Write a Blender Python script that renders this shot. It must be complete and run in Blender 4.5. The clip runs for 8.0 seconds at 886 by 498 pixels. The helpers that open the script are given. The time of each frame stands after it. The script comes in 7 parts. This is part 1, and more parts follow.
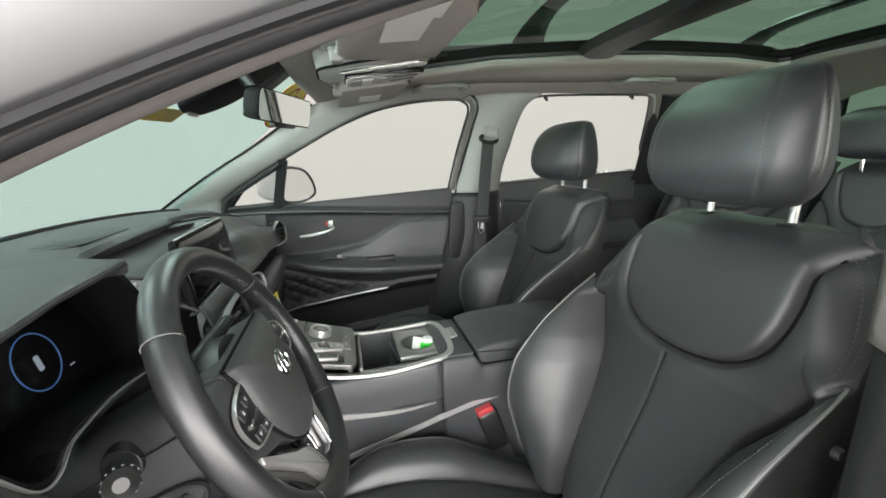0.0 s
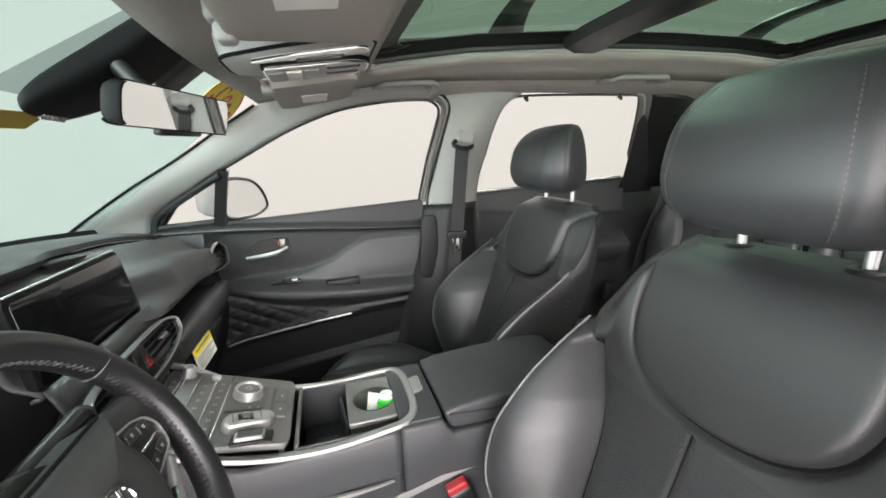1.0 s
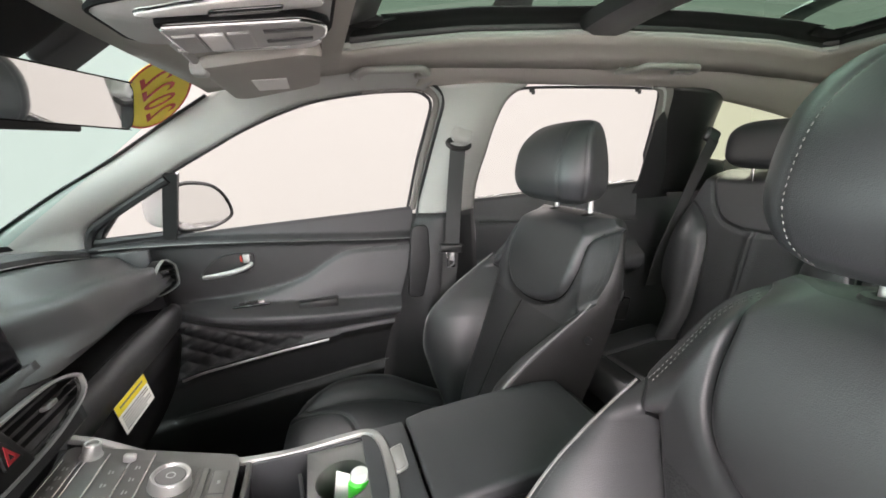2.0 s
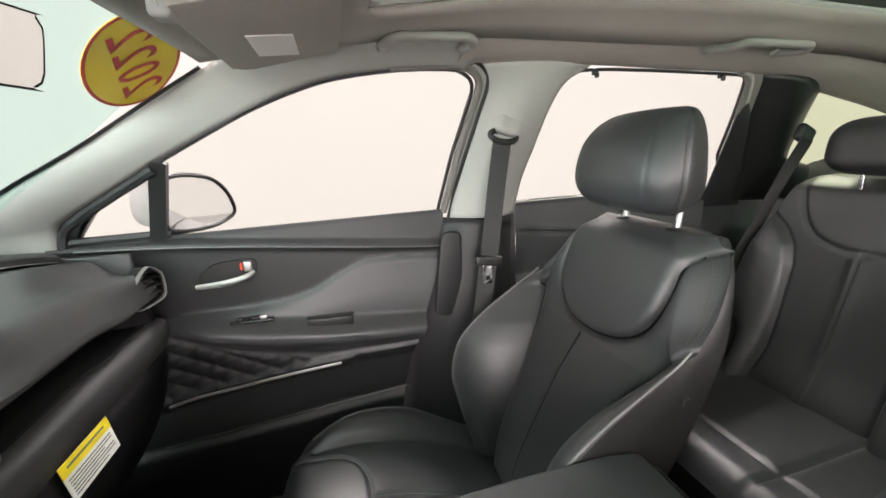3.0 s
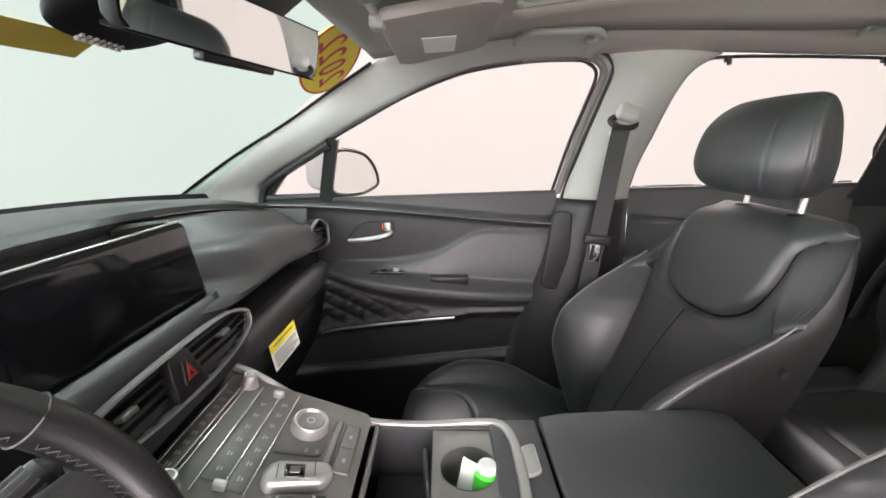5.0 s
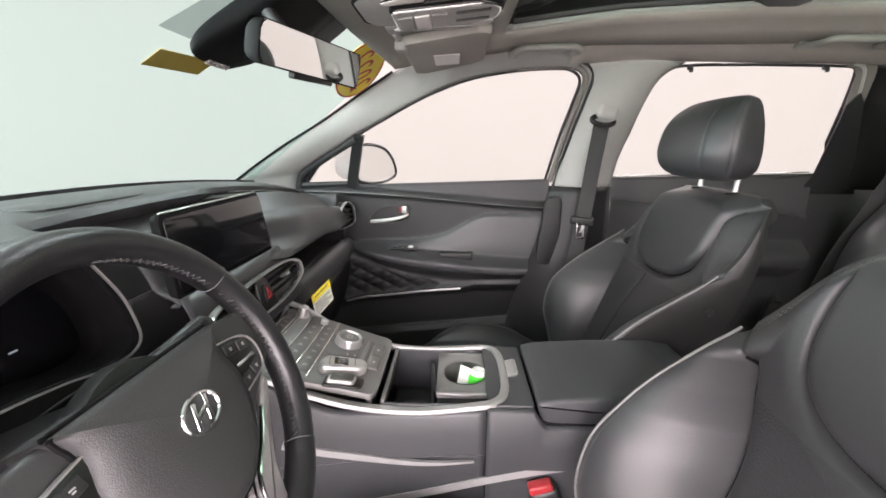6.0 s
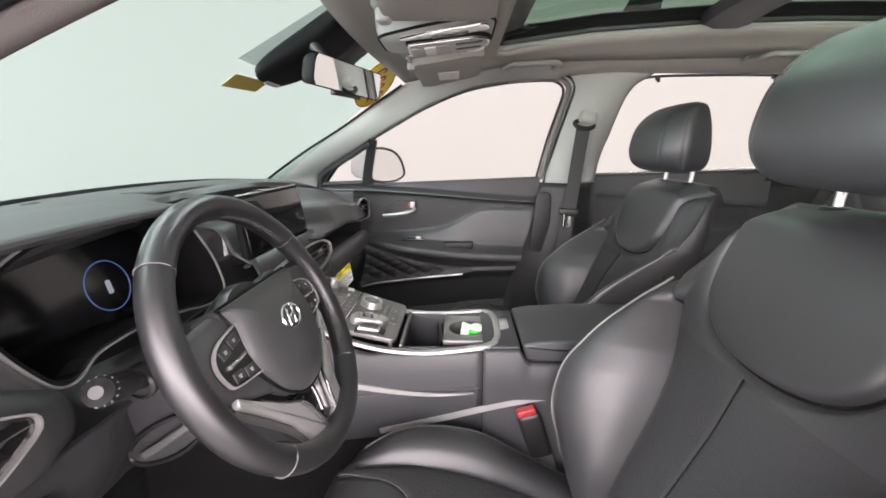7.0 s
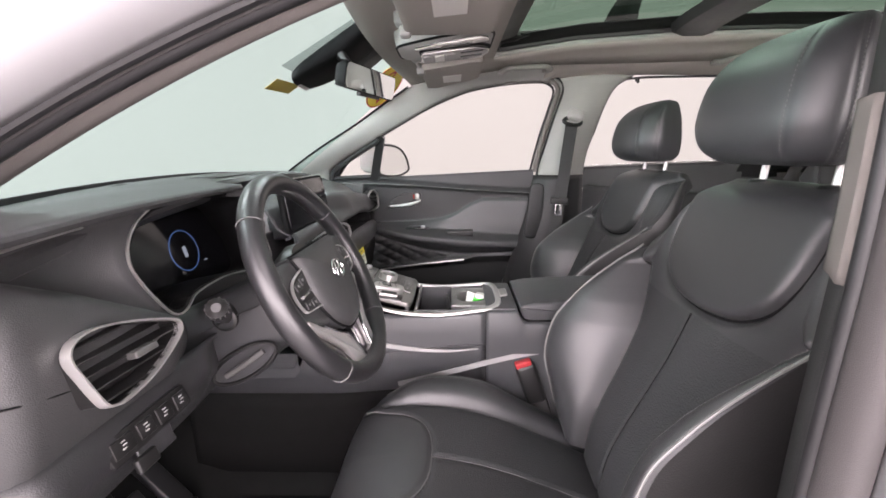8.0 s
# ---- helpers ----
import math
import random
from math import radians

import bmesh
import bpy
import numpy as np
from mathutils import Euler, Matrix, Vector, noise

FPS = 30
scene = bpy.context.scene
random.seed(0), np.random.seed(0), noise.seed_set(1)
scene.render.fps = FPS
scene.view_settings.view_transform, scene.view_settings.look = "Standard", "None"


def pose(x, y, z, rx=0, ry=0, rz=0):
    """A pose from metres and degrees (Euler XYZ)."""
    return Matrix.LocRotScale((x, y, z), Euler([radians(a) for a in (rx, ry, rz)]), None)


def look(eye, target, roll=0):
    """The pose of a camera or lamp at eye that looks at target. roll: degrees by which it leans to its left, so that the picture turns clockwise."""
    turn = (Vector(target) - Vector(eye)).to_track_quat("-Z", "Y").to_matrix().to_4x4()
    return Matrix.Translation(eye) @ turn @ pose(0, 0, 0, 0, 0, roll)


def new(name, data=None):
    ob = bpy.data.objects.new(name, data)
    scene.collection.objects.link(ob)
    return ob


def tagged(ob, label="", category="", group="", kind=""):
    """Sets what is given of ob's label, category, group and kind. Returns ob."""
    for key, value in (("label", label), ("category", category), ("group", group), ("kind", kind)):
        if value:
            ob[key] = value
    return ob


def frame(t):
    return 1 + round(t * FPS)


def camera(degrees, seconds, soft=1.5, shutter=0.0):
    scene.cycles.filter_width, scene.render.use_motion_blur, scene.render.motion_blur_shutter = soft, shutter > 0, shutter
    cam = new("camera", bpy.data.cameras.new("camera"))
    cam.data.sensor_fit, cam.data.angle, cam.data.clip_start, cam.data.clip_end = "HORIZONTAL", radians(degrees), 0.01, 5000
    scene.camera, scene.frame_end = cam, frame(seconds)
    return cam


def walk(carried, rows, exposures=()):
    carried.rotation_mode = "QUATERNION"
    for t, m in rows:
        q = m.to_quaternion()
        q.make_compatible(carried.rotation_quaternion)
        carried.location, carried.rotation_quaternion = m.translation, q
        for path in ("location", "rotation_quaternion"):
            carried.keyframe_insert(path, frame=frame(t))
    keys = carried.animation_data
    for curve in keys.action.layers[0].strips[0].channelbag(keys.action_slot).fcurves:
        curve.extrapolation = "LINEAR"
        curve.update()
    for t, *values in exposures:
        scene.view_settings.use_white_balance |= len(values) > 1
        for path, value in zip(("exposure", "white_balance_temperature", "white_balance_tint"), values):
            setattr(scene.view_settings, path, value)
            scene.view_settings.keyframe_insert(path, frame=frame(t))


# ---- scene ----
cam = camera(94.4, 8.0, soft=1.7)
PATH = [
    (0, (0.008, -0.896, 1.33), (0.453, 0.999, 0.87), -2.6),
    (0.5, (0.039, -0.818, 1.338), (0.529, 1.065, 0.876), -2.7),
    (1, (0.1, -0.715, 1.347), (0.626, 1.16, 0.89), -2.9),
    (1.5, (0.151, -0.619, 1.355), (0.713, 1.245, 0.897), -2.7),
    (3, (0.166, -0.31, 1.343), (0.654, 1.571, 0.871), -1.3),
    (3.5, (0.178, -0.239, 1.356), (0.517, 1.672, 0.876), -1.1),
    (4, (0.152, -0.235, 1.346), (0.33, 1.696, 0.854), -0.9),
    (4.5, (0.13, -0.317, 1.348), (0.19, 1.618, 0.847), -0.3),
    (5, (0.112, -0.451, 1.318), (0.111, 1.486, 0.818), 0.2),
    (6.5, (0.135, -0.768, 1.294), (0.058, 1.171, 0.813), 0.0),
    (7, (0.133, -0.87, 1.283), (0.054, 1.074, 0.82), -0.4),
    (7.5, (0.123, -0.973, 1.276), (0.047, 0.971, 0.814), -0.7),
    (8, (0.108, -1.032, 1.259), (0.05, 0.915, 0.804), -0.9),
]
EXPOSURES = [(0, -0.02, 6450, 8), (0.5, 0.08, 6480, 10), (1.0, 0.2, 6520, 14), (1.5, 0.27, 6550, 19), (3.0, 0.4, 6750, 18), (3.5, 0.4, 6750, 18), (4.5, 0.4, 6750, 21), (5.0, 0.38, 6700, 23), (6.5, 0.3, 6650, 23), (7.0, 0.28, 6600, 22), (8.0, 0.22, 6600, 25)]
walk(cam, [(t, look(eye, target, roll)) for t, eye, target, roll in PATH], EXPOSURES)

# ---- light: a white photo booth whose walls and ceiling are made to glow ----
world = bpy.data.worlds.new("booth_air")
world.use_nodes = True
world.node_tree.nodes["Background"].inputs[0].default_value = (1.0, 0.97, 0.93, 1)
world.node_tree.nodes["Background"].inputs[1].default_value = 0.3
scene.world = world
# ---- materials ----
def material(name, colour, rough=0.5, metal=0.0, grain=0.0, grain_size=600.0, blotch=0.12, blotch_size=6.0, spec=0.5,
             coat=0.0, rough_var=0.08, cells=False, voro=None):
    """Principled surface with two scales of variation: broad blotches in tone and gloss, and a fine grain in relief."""
    m = bpy.data.materials.new(name)
    m.use_nodes = True
    nt = m.node_tree
    b = nt.nodes["Principled BSDF"]
    b.inputs["Metallic"].default_value = metal
    b.inputs["Specular IOR Level"].default_value = spec
    b.inputs["Coat Weight"].default_value = coat
    b.inputs["Coat Roughness"].default_value = 0.05
    tc = nt.nodes.new("ShaderNodeTexCoord")
    n1 = nt.nodes.new("ShaderNodeTexNoise")
    n1.inputs["Scale"].default_value = blotch_size
    n1.inputs["Detail"].default_value = 6
    nt.links.new(tc.outputs["Object"], n1.inputs["Vector"])
    mix = nt.nodes.new("ShaderNodeMix")
    mix.data_type = "RGBA"
    c = (*colour, 1)
    mix.inputs[6].default_value = tuple(v * (1 - blotch) for v in colour) + (1,)
    mix.inputs[7].default_value = tuple(min(1, v * (1 + blotch)) for v in colour) + (1,)
    nt.links.new(n1.outputs["Fac"], mix.inputs[0])
    nt.links.new(mix.outputs[2], b.inputs["Base Color"])
    mr = nt.nodes.new("ShaderNodeMapRange")
    mr.inputs["To Min"].default_value = max(0.02, rough - rough_var)
    mr.inputs["To Max"].default_value = min(1, rough + rough_var)
    nt.links.new(n1.outputs["Fac"], mr.inputs["Value"])
    nt.links.new(mr.outputs[0], b.inputs["Roughness"])
    if grain > 0:
        if voro:
            tex = nt.nodes.new("ShaderNodeTexVoronoi")
            tex.feature = voro
            tex.inputs["Scale"].default_value = grain_size
            out = tex.outputs["Distance"]
        else:
            tex = nt.nodes.new("ShaderNodeTexNoise")
            tex.inputs["Scale"].default_value = grain_size
            tex.inputs["Detail"].default_value = 4
            out = tex.outputs["Fac"]
        nt.links.new(tc.outputs["Object"], tex.inputs["Vector"])
        bp = nt.nodes.new("ShaderNodeBump")
        bp.inputs["Strength"].default_value = grain
        bp.inputs["Distance"].default_value = 0.0006
        nt.links.new(out, bp.inputs["Height"])
        nt.links.new(bp.outputs[0], b.inputs["Normal"])
    return m


def glass_material(name, tint, gloss=0.045, rough=0.0, edge=0.75):
    m = bpy.data.materials.new(name)
    m.use_nodes = True
    nt = m.node_tree
    nt.nodes.remove(nt.nodes["Principled BSDF"])
    out = nt.nodes["Material Output"]
    tr = nt.nodes.new("ShaderNodeBsdfTransparent")
    tr.inputs[0].default_value = (*tint, 1)
    gl = nt.nodes.new("ShaderNodeBsdfGlossy")
    gl.inputs["Roughness"].default_value = rough
    lw = nt.nodes.new("ShaderNodeLayerWeight")
    lw.inputs[0].default_value = 0.5
    pw = nt.nodes.new("ShaderNodeMath")
    pw.operation = "POWER"
    pw.inputs[1].default_value = 4.0
    fr = nt.nodes.new("ShaderNodeMath")
    fr.operation = "MULTIPLY_ADD"
    fr.inputs[1].default_value = edge
    fr.inputs[2].default_value = gloss
    nt.links.new(lw.outputs["Facing"], pw.inputs[0])
    nt.links.new(pw.outputs[0], fr.inputs[0])
    mix = nt.nodes.new("ShaderNodeMixShader")
    nt.links.new(fr.outputs[0], mix.inputs[0])
    nt.links.new(tr.outputs[0], mix.inputs[1])
    nt.links.new(gl.outputs[0], mix.inputs[2])
    nt.links.new(mix.outputs[0], out.inputs[0])
    return m


def glowing_sheet(name, colour, strength):
    m = bpy.data.materials.new(name)
    m.use_nodes = True
    nt = m.node_tree
    b = nt.nodes["Principled BSDF"]
    b.inputs["Base Color"].default_value = (0.03, 0.03, 0.03, 1)
    b.inputs["Roughness"].default_value = 0.9
    tc = nt.nodes.new("ShaderNodeTexCoord")
    n1 = nt.nodes.new("ShaderNodeTexNoise")
    n1.inputs["Scale"].default_value = 0.5
    mr = nt.nodes.new("ShaderNodeMapRange")
    mr.inputs["To Min"].default_value = strength * 0.985
    mr.inputs["To Max"].default_value = strength * 1.015
    nt.links.new(tc.outputs["Object"], n1.inputs["Vector"])
    nt.links.new(n1.outputs["Fac"], mr.inputs["Value"])
    b.inputs["Emission Color"].default_value = (*colour, 1)
    nt.links.new(mr.outputs[0], b.inputs["Emission Strength"])
    return m


def glow(name, colour, strength):
    m = material(name, (0.02, 0.02, 0.02), 0.4)
    b = m.node_tree.nodes["Principled BSDF"]
    b.inputs["Emission Color"].default_value = (*colour, 1)
    b.inputs["Emission Strength"].default_value = strength
    return m


LEATHER = material("black_leather", (0.034, 0.0350, 0.0370), 0.42, grain=0.25, grain_size=800, voro="F1", blotch=0.2, spec=0.65)
PERF = material("perforated_leather", (0.034, 0.0350, 0.0370), 0.47, grain=0.8, grain_size=330, voro="F1", blotch=0.15, spec=0.5)
SIDE_VINYL = material("side_vinyl", (0.016, 0.016, 0.016), 0.5, grain=0.3, grain_size=500, voro="F1", spec=0.5)
WHEEL_LEATHER = material("wheel_leather", (0.014, 0.014, 0.015), 0.34, grain=0.25, grain_size=900, voro="F1", blotch=0.2, spec=0.7)
SOFT = material("soft_dash_plastic", (0.042, 0.0425, 0.0435), 0.48, grain=0.35, grain_size=800, voro="F1", blotch=0.12)
HARD = material("grained_hard_plastic", (0.026, 0.0265, 0.028), 0.40, grain=0.35, grain_size=650, voro="F1", blotch=0.12)
DARK = material("black_plastic", (0.01, 0.01, 0.01), 0.4, grain=0.1, grain_size=900, blotch=0.2)
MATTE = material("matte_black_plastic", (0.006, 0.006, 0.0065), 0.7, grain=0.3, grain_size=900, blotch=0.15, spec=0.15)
VENT_SATIN = material("vent_satin", (0.60, 0.595, 0.58), 0.3, 0.8, rough_var=0.06, blotch=0.05)
DARK_SATIN = material("dark_satin", (0.16, 0.158, 0.152), 0.34, 0.6, blotch=0.05)
HANDLE_GREY = material("handle_grey_plastic", (0.24, 0.23, 0.215), 0.45, grain=0.15, grain_size=900, blotch=0.05)
DECK_STRIP = material("deck_strip_paint", (0.165, 0.162, 0.156), 0.34, 0.35, grain=0.1, grain_size=900, blotch=0.12)
PIANO = material("gloss_black", (0.006, 0.006, 0.007), 0.08, coat=0.6, rough_var=0.03)
SCREEN = material("screen_glass", (0.004, 0.004, 0.005), 0.1, rough_var=0.04, spec=0.6)
CHROME = material("chrome", (0.86, 0.86, 0.86), 0.12, 1.0, rough_var=0.05, blotch=0.03)
SATIN = material("satin_silver", (0.56, 0.55, 0.54), 0.34, 0.7, rough_var=0.06, blotch=0.05)
CONSOLE_SILVER = material("console_metal_paint", (0.19, 0.187, 0.181), 0.36, 0.4, grain=0.1, grain_size=900, blotch=0.1)
HEADLINER = material("headliner_fabric", (0.385, 0.36, 0.327), 0.95, grain=0.5, grain_size=1400, blotch=0.05, spec=0.1)
PILLAR = material("pillar_trim", (0.37, 0.368, 0.348), 0.95, grain=0.35, grain_size=1100, blotch=0.05, spec=0.1)
GREY_PLASTIC = material("grey_plastic", (0.33, 0.32, 0.305), 0.5, grain=0.15, grain_size=900, blotch=0.05)
CARPET = material("black_carpet", (0.007, 0.007, 0.007), 0.98, grain=1.0, grain_size=900, blotch=0.35, blotch_size=30, spec=0.1)
RUBBER = material("rubber_seal", (0.012, 0.012, 0.013), 0.5, grain=0.1, blotch=0.2)
PAINT = material("white_car_paint", (0.30, 0.295, 0.303), 0.25, coat=0.8, rough_var=0.04, blotch=0.02)
WEBBING = material("belt_webbing", (0.045, 0.045, 0.045), 0.7, grain=0.8, grain_size=700, blotch=0.1, spec=0.3)
PIPING = material("pale_piping", (0.17, 0.17, 0.167), 0.45, blotch=0.1, blotch_size=60)
THREAD = material("grey_thread", (0.12, 0.12, 0.12), 0.8, spec=0.2)
SEAL_GREY = material("grey_flocked_seal", (0.05, 0.046, 0.046), 0.7, grain=0.3, grain_size=900, blotch=0.1)
LINER_DARK = material("dark_grey_pillar_trim", (0.035, 0.036, 0.036), 0.6, grain=0.4, grain_size=900, voro="F1", blotch=0.08)
PALE_THREAD = material("pale_thread", (0.13, 0.13, 0.127), 0.75, spec=0.2)
RIM_THREAD = material("rim_thread", (0.055, 0.055, 0.055), 0.7)
RED = material("red_plastic", (0.36, 0.025, 0.03), 0.4)
YELLOW = material("yellow_sticker", (0.85, 0.68, 0.02), 0.45, blotch=0.06)
STICKER_RED = material("sticker_red", (0.55, 0.05, 0.03), 0.5)
PAPER = material("white_paper", (0.8, 0.8, 0.77), 0.7, blotch=0.04)
CARD = material("visor_card", (0.78, 0.76, 0.72), 0.6, blotch=0.03)
PRINT = material("grey_print", (0.18, 0.18, 0.18), 0.8)
GREEN = material("green_label", (0.05, 0.7, 0.05), 0.4)
# The mirror's white paint greyed, so shade is part of its colour.
HOUSING = material("mirror_housing_shade_grey", (0.17, 0.17, 0.165), 0.55, blotch=0.06)
CONSOLE_SIDE = material("console_side_plastic", (0.045, 0.0465, 0.0495), 0.42, grain=0.35, grain_size=650, voro="F1", blotch=0.1)
STRIP_SILVER = material("side_strip_paint", (0.34, 0.337, 0.334), 0.4, 0.3, grain=0.1, grain_size=900, blotch=0.08)
RAIL_SATIN = material("rail_satin", (0.40, 0.395, 0.385), 0.33, 0.55, rough_var=0.06, blotch=0.06)
# Yellow darkened in its colour, as the sticker stands against the light.
DULLED_YELLOW = material("dulled_yellow_sticker", (0.40, 0.31, 0.05), 0.5, blotch=0.15, blotch_size=40)
# Darker copy of the pillar trim: doorway shade is put into its colour.
TRIM_GREY = material("darkened_pillar_trim", (0.17, 0.157, 0.147), 0.9, grain=0.35, grain_size=1100, blotch=0.06, spec=0.2)
QUILT = material("quilted_vinyl", (0.009, 0.009, 0.0095), 0.5, grain=0.3, grain_size=500, voro="F1", spec=0.3)
DOOR_TRIM = material("door_trim_plastic", (0.017, 0.0172, 0.018), 0.42, grain=0.35, grain_size=650, voro="F1", blotch=0.1, spec=0.4)
MIRROR = material("mirror_silver", (0.9, 0.9, 0.9), 0.02, 1.0, rough_var=0.01, blotch=0.01)
ICON = material("icon_white", (0.45, 0.45, 0.44), 0.5)
BUTTON = material("button_grey", (0.07, 0.07, 0.068), 0.4, grain=0.1, blotch=0.08)
CLEAR = glass_material("side_glass", (0.96, 0.97, 0.96), 0.012, edge=0.2)
WSGLASS = glass_material("windshield_glass", (0.68, 0.90, 0.865), 0.012, edge=0.15)
ROOFGLASS = glass_material("sunroof_glass", (0.17, 0.28, 0.215), 0.02, edge=0.15)
FRIT = glass_material("dotted_glass_border", (0.52, 0.54, 0.54), 0.02, edge=0.2)
TINTED = glass_material("privacy_glass", (0.86, 0.91, 0.79), 0.02, edge=0.3)
# Walls and ceiling glow in place of room light; unseen ones are stronger.
BOOTH_WALL = glowing_sheet("booth_wall_glow", (1.0, 0.945, 0.86), 0.64)
BOOTH_BRIGHT = glowing_sheet("added_side_softbox", (1.0, 0.965, 0.955), 17.0)
BOOTH_FRONT = glowing_sheet("added_front_softbox", (1.0, 0.965, 0.955), 20.0)
BOOTH_SIDE = glowing_sheet("booth_side_wall_glow", (1.0, 0.955, 0.92), 8.0)
BOOTH_END = glowing_sheet("booth_end_wall_glow", (1.0, 0.955, 0.92), 3.0)
LAMP_PANEL = glowing_sheet("booth_lamp_panel", (1.0, 0.975, 0.96), 34.0)
ROOF_LAMP = glowing_sheet("booth_dim_lamp_panel", (1.0, 0.965, 0.95), 9.0)
BOOTH_FLOOR = material("booth_floor_paint", (0.30, 0.295, 0.29), 0.5, grain=0.2, grain_size=200)
GLOW_BLUE = glow("gauge_blue", (0.12, 0.30, 0.75), 0.4)
GLOW_WHITE = glow("gauge_white", (0.6, 0.7, 0.8), 0.35)
# ---- building helpers ----
def part(name, bm, mat, parent=None, label="", smooth=True, solid=0.0):
    me = bpy.data.meshes.new(name)
    if smooth:
        for f in bm.faces:
            f.smooth = True
    bm.to_mesh(me)
    normals = SHARED_NORMALS.pop(id(bm), None)
    bm.free()
    me.materials.append(mat)
    if normals:
        me.normals_split_custom_set_from_vertices(normals)
    elif smooth:
        me.set_sharp_from_angle(angle=radians(38))
    ob = new(name, me)
    if parent is not None:
        ob.parent = parent
    if label:
        tagged(ob, label)
    if solid:
        mod = ob.modifiers.new("thickness", "SOLIDIFY")
        mod.thickness = solid
        mod.offset = -1
    return ob


def thing(name, label, category, group="", kind=""):
    return tagged(new(name), label, category, group, kind)


def catmull(pts, n, closed=False):
    """n points evenly spread along a smooth curve through pts."""
    p = np.array(pts, float)
    if closed:
        p = np.vstack([p[-1], p, p[0], p[1]])
    else:
        p = np.vstack([2 * p[0] - p[1], p, 2 * p[-1] - p[-2]])
    out = []
    for i in range(1, len(p) - 2):
        for k in range(16):
            t = k / 16
            a, b, c, d = p[i - 1], p[i], p[i + 1], p[i + 2]
            out.append(0.5 * (2 * b + (c - a) * t + (2 * a - 5 * b + 4 * c - d) * t * t + (3 * b - a - 3 * c + d) * t ** 3))
    out.append(p[-2])
    out = np.array(out)
    s = np.r_[0, np.cumsum(np.linalg.norm(np.diff(out, axis=0), axis=1))]
    q = np.linspace(0, s[-1], n, endpoint=not closed)
    return np.stack([np.interp(q, s, out[:, k]) for k in range(out.shape[1])], axis=1)


def mesh_of(verts, faces):
    bm = bmesh.new()
    vs = [bm.verts.new(v) for v in verts]
    for f in faces:
        try:
            bm.faces.new([vs[i] for i in f])
        except ValueError:
            pass
    return bm


def grid_of(P, closed_u=False, closed_v=False, flip=False):
    """A surface from an array of points [rows, columns, 3]."""
    nr, nc = P.shape[:2]
    faces = []
    for i in range(nr - (not closed_u)):
        for j in range(nc - (not closed_v)):
            a, b = i * nc + j, i * nc + (j + 1) % nc
            c, d = ((i + 1) % nr) * nc + (j + 1) % nc, ((i + 1) % nr) * nc + j
            faces.append((d, c, b, a) if flip else (a, b, c, d))
    return mesh_of(P.reshape(-1, 3), faces)


def loft(rings, caps=True, closed_v=True):
    """A skin over rings of equal length."""
    P = np.array(rings, float)
    bm = grid_of(P, closed_v=closed_v)
    if caps and closed_v:
        bm.verts.ensure_lookup_table()
        n, m = P.shape[:2]
        bm.faces.new([bm.verts[j] for j in range(m)][::-1])
        bm.faces.new([bm.verts[(n - 1) * m + j] for j in range(m)])
    bmesh.ops.recalc_face_normals(bm, faces=bm.faces)
    return bm


def sweep(path, shape, closed=False, up=(0, 0, 1), caps=True):
    """A cross-section (list of (side, up) pairs, or a function of 0..1 giving one) drawn along a path."""
    path = np.array(path, float)
    n = len(path)
    rings = []
    for i in range(n):
        a = path[(i - 1) % n] if closed or i else path[0]
        b = path[(i + 1) % n] if closed or i < n - 1 else path[-1]
        t = b - a
        t = t / (np.linalg.norm(t) + 1e-12)
        u = np.array(up, float)
        s = np.cross(t, u)
        if np.linalg.norm(s) < 1e-4:
            s = np.cross(t, (1, 0, 0.01))
        s /= np.linalg.norm(s)
        u = np.cross(s, t)
        sh = shape(i / max(1, n - 1)) if callable(shape) else shape
        rings.append([path[i] + s * x + u * y for x, y in sh])
    P = np.array(rings)
    bm = grid_of(P, closed_u=closed, closed_v=True)
    if caps and not closed:
        bm.verts.ensure_lookup_table()
        m = P.shape[1]
        bm.faces.new([bm.verts[j] for j in range(m)][::-1])
        bm.faces.new([bm.verts[(n - 1) * m + j] for j in range(m)])
    bmesh.ops.recalc_face_normals(bm, faces=bm.faces)
    return bm


def circle(r, n=10, ry=None):
    ry = r if ry is None else ry
    return [(r * math.cos(2 * math.pi * k / n), ry * math.sin(2 * math.pi * k / n)) for k in range(n)]


def tube(path, r, n=8, closed=False, up=(0, 0, 1)):
    return sweep(path, circle(r, n), closed, up)


def moved(bm, m):
    bmesh.ops.transform(bm, matrix=m, verts=bm.verts)
    return bm


def joined(*bms):
    out = bmesh.new()
    for b in bms:
        me = bpy.data.meshes.new("tmp")
        b.to_mesh(me)
        b.free()
        out.from_mesh(me)
        bpy.data.meshes.remove(me)
    return out


def rbox(sx, sy, sz, r=0.004, seg=3, at=(0, 0, 0), rot=(0, 0, 0)):
    bm = bmesh.new()
    bmesh.ops.create_cube(bm, size=1)
    bmesh.ops.scale(bm, vec=(sx, sy, sz), verts=bm.verts)
    if r:
        bmesh.ops.bevel(bm, geom=bm.edges[:], offset=min(r, 0.49 * min(sx, sy, sz)), segments=seg, affect="EDGES", profile=0.5)
    return moved(bm, pose(*at, *rot))


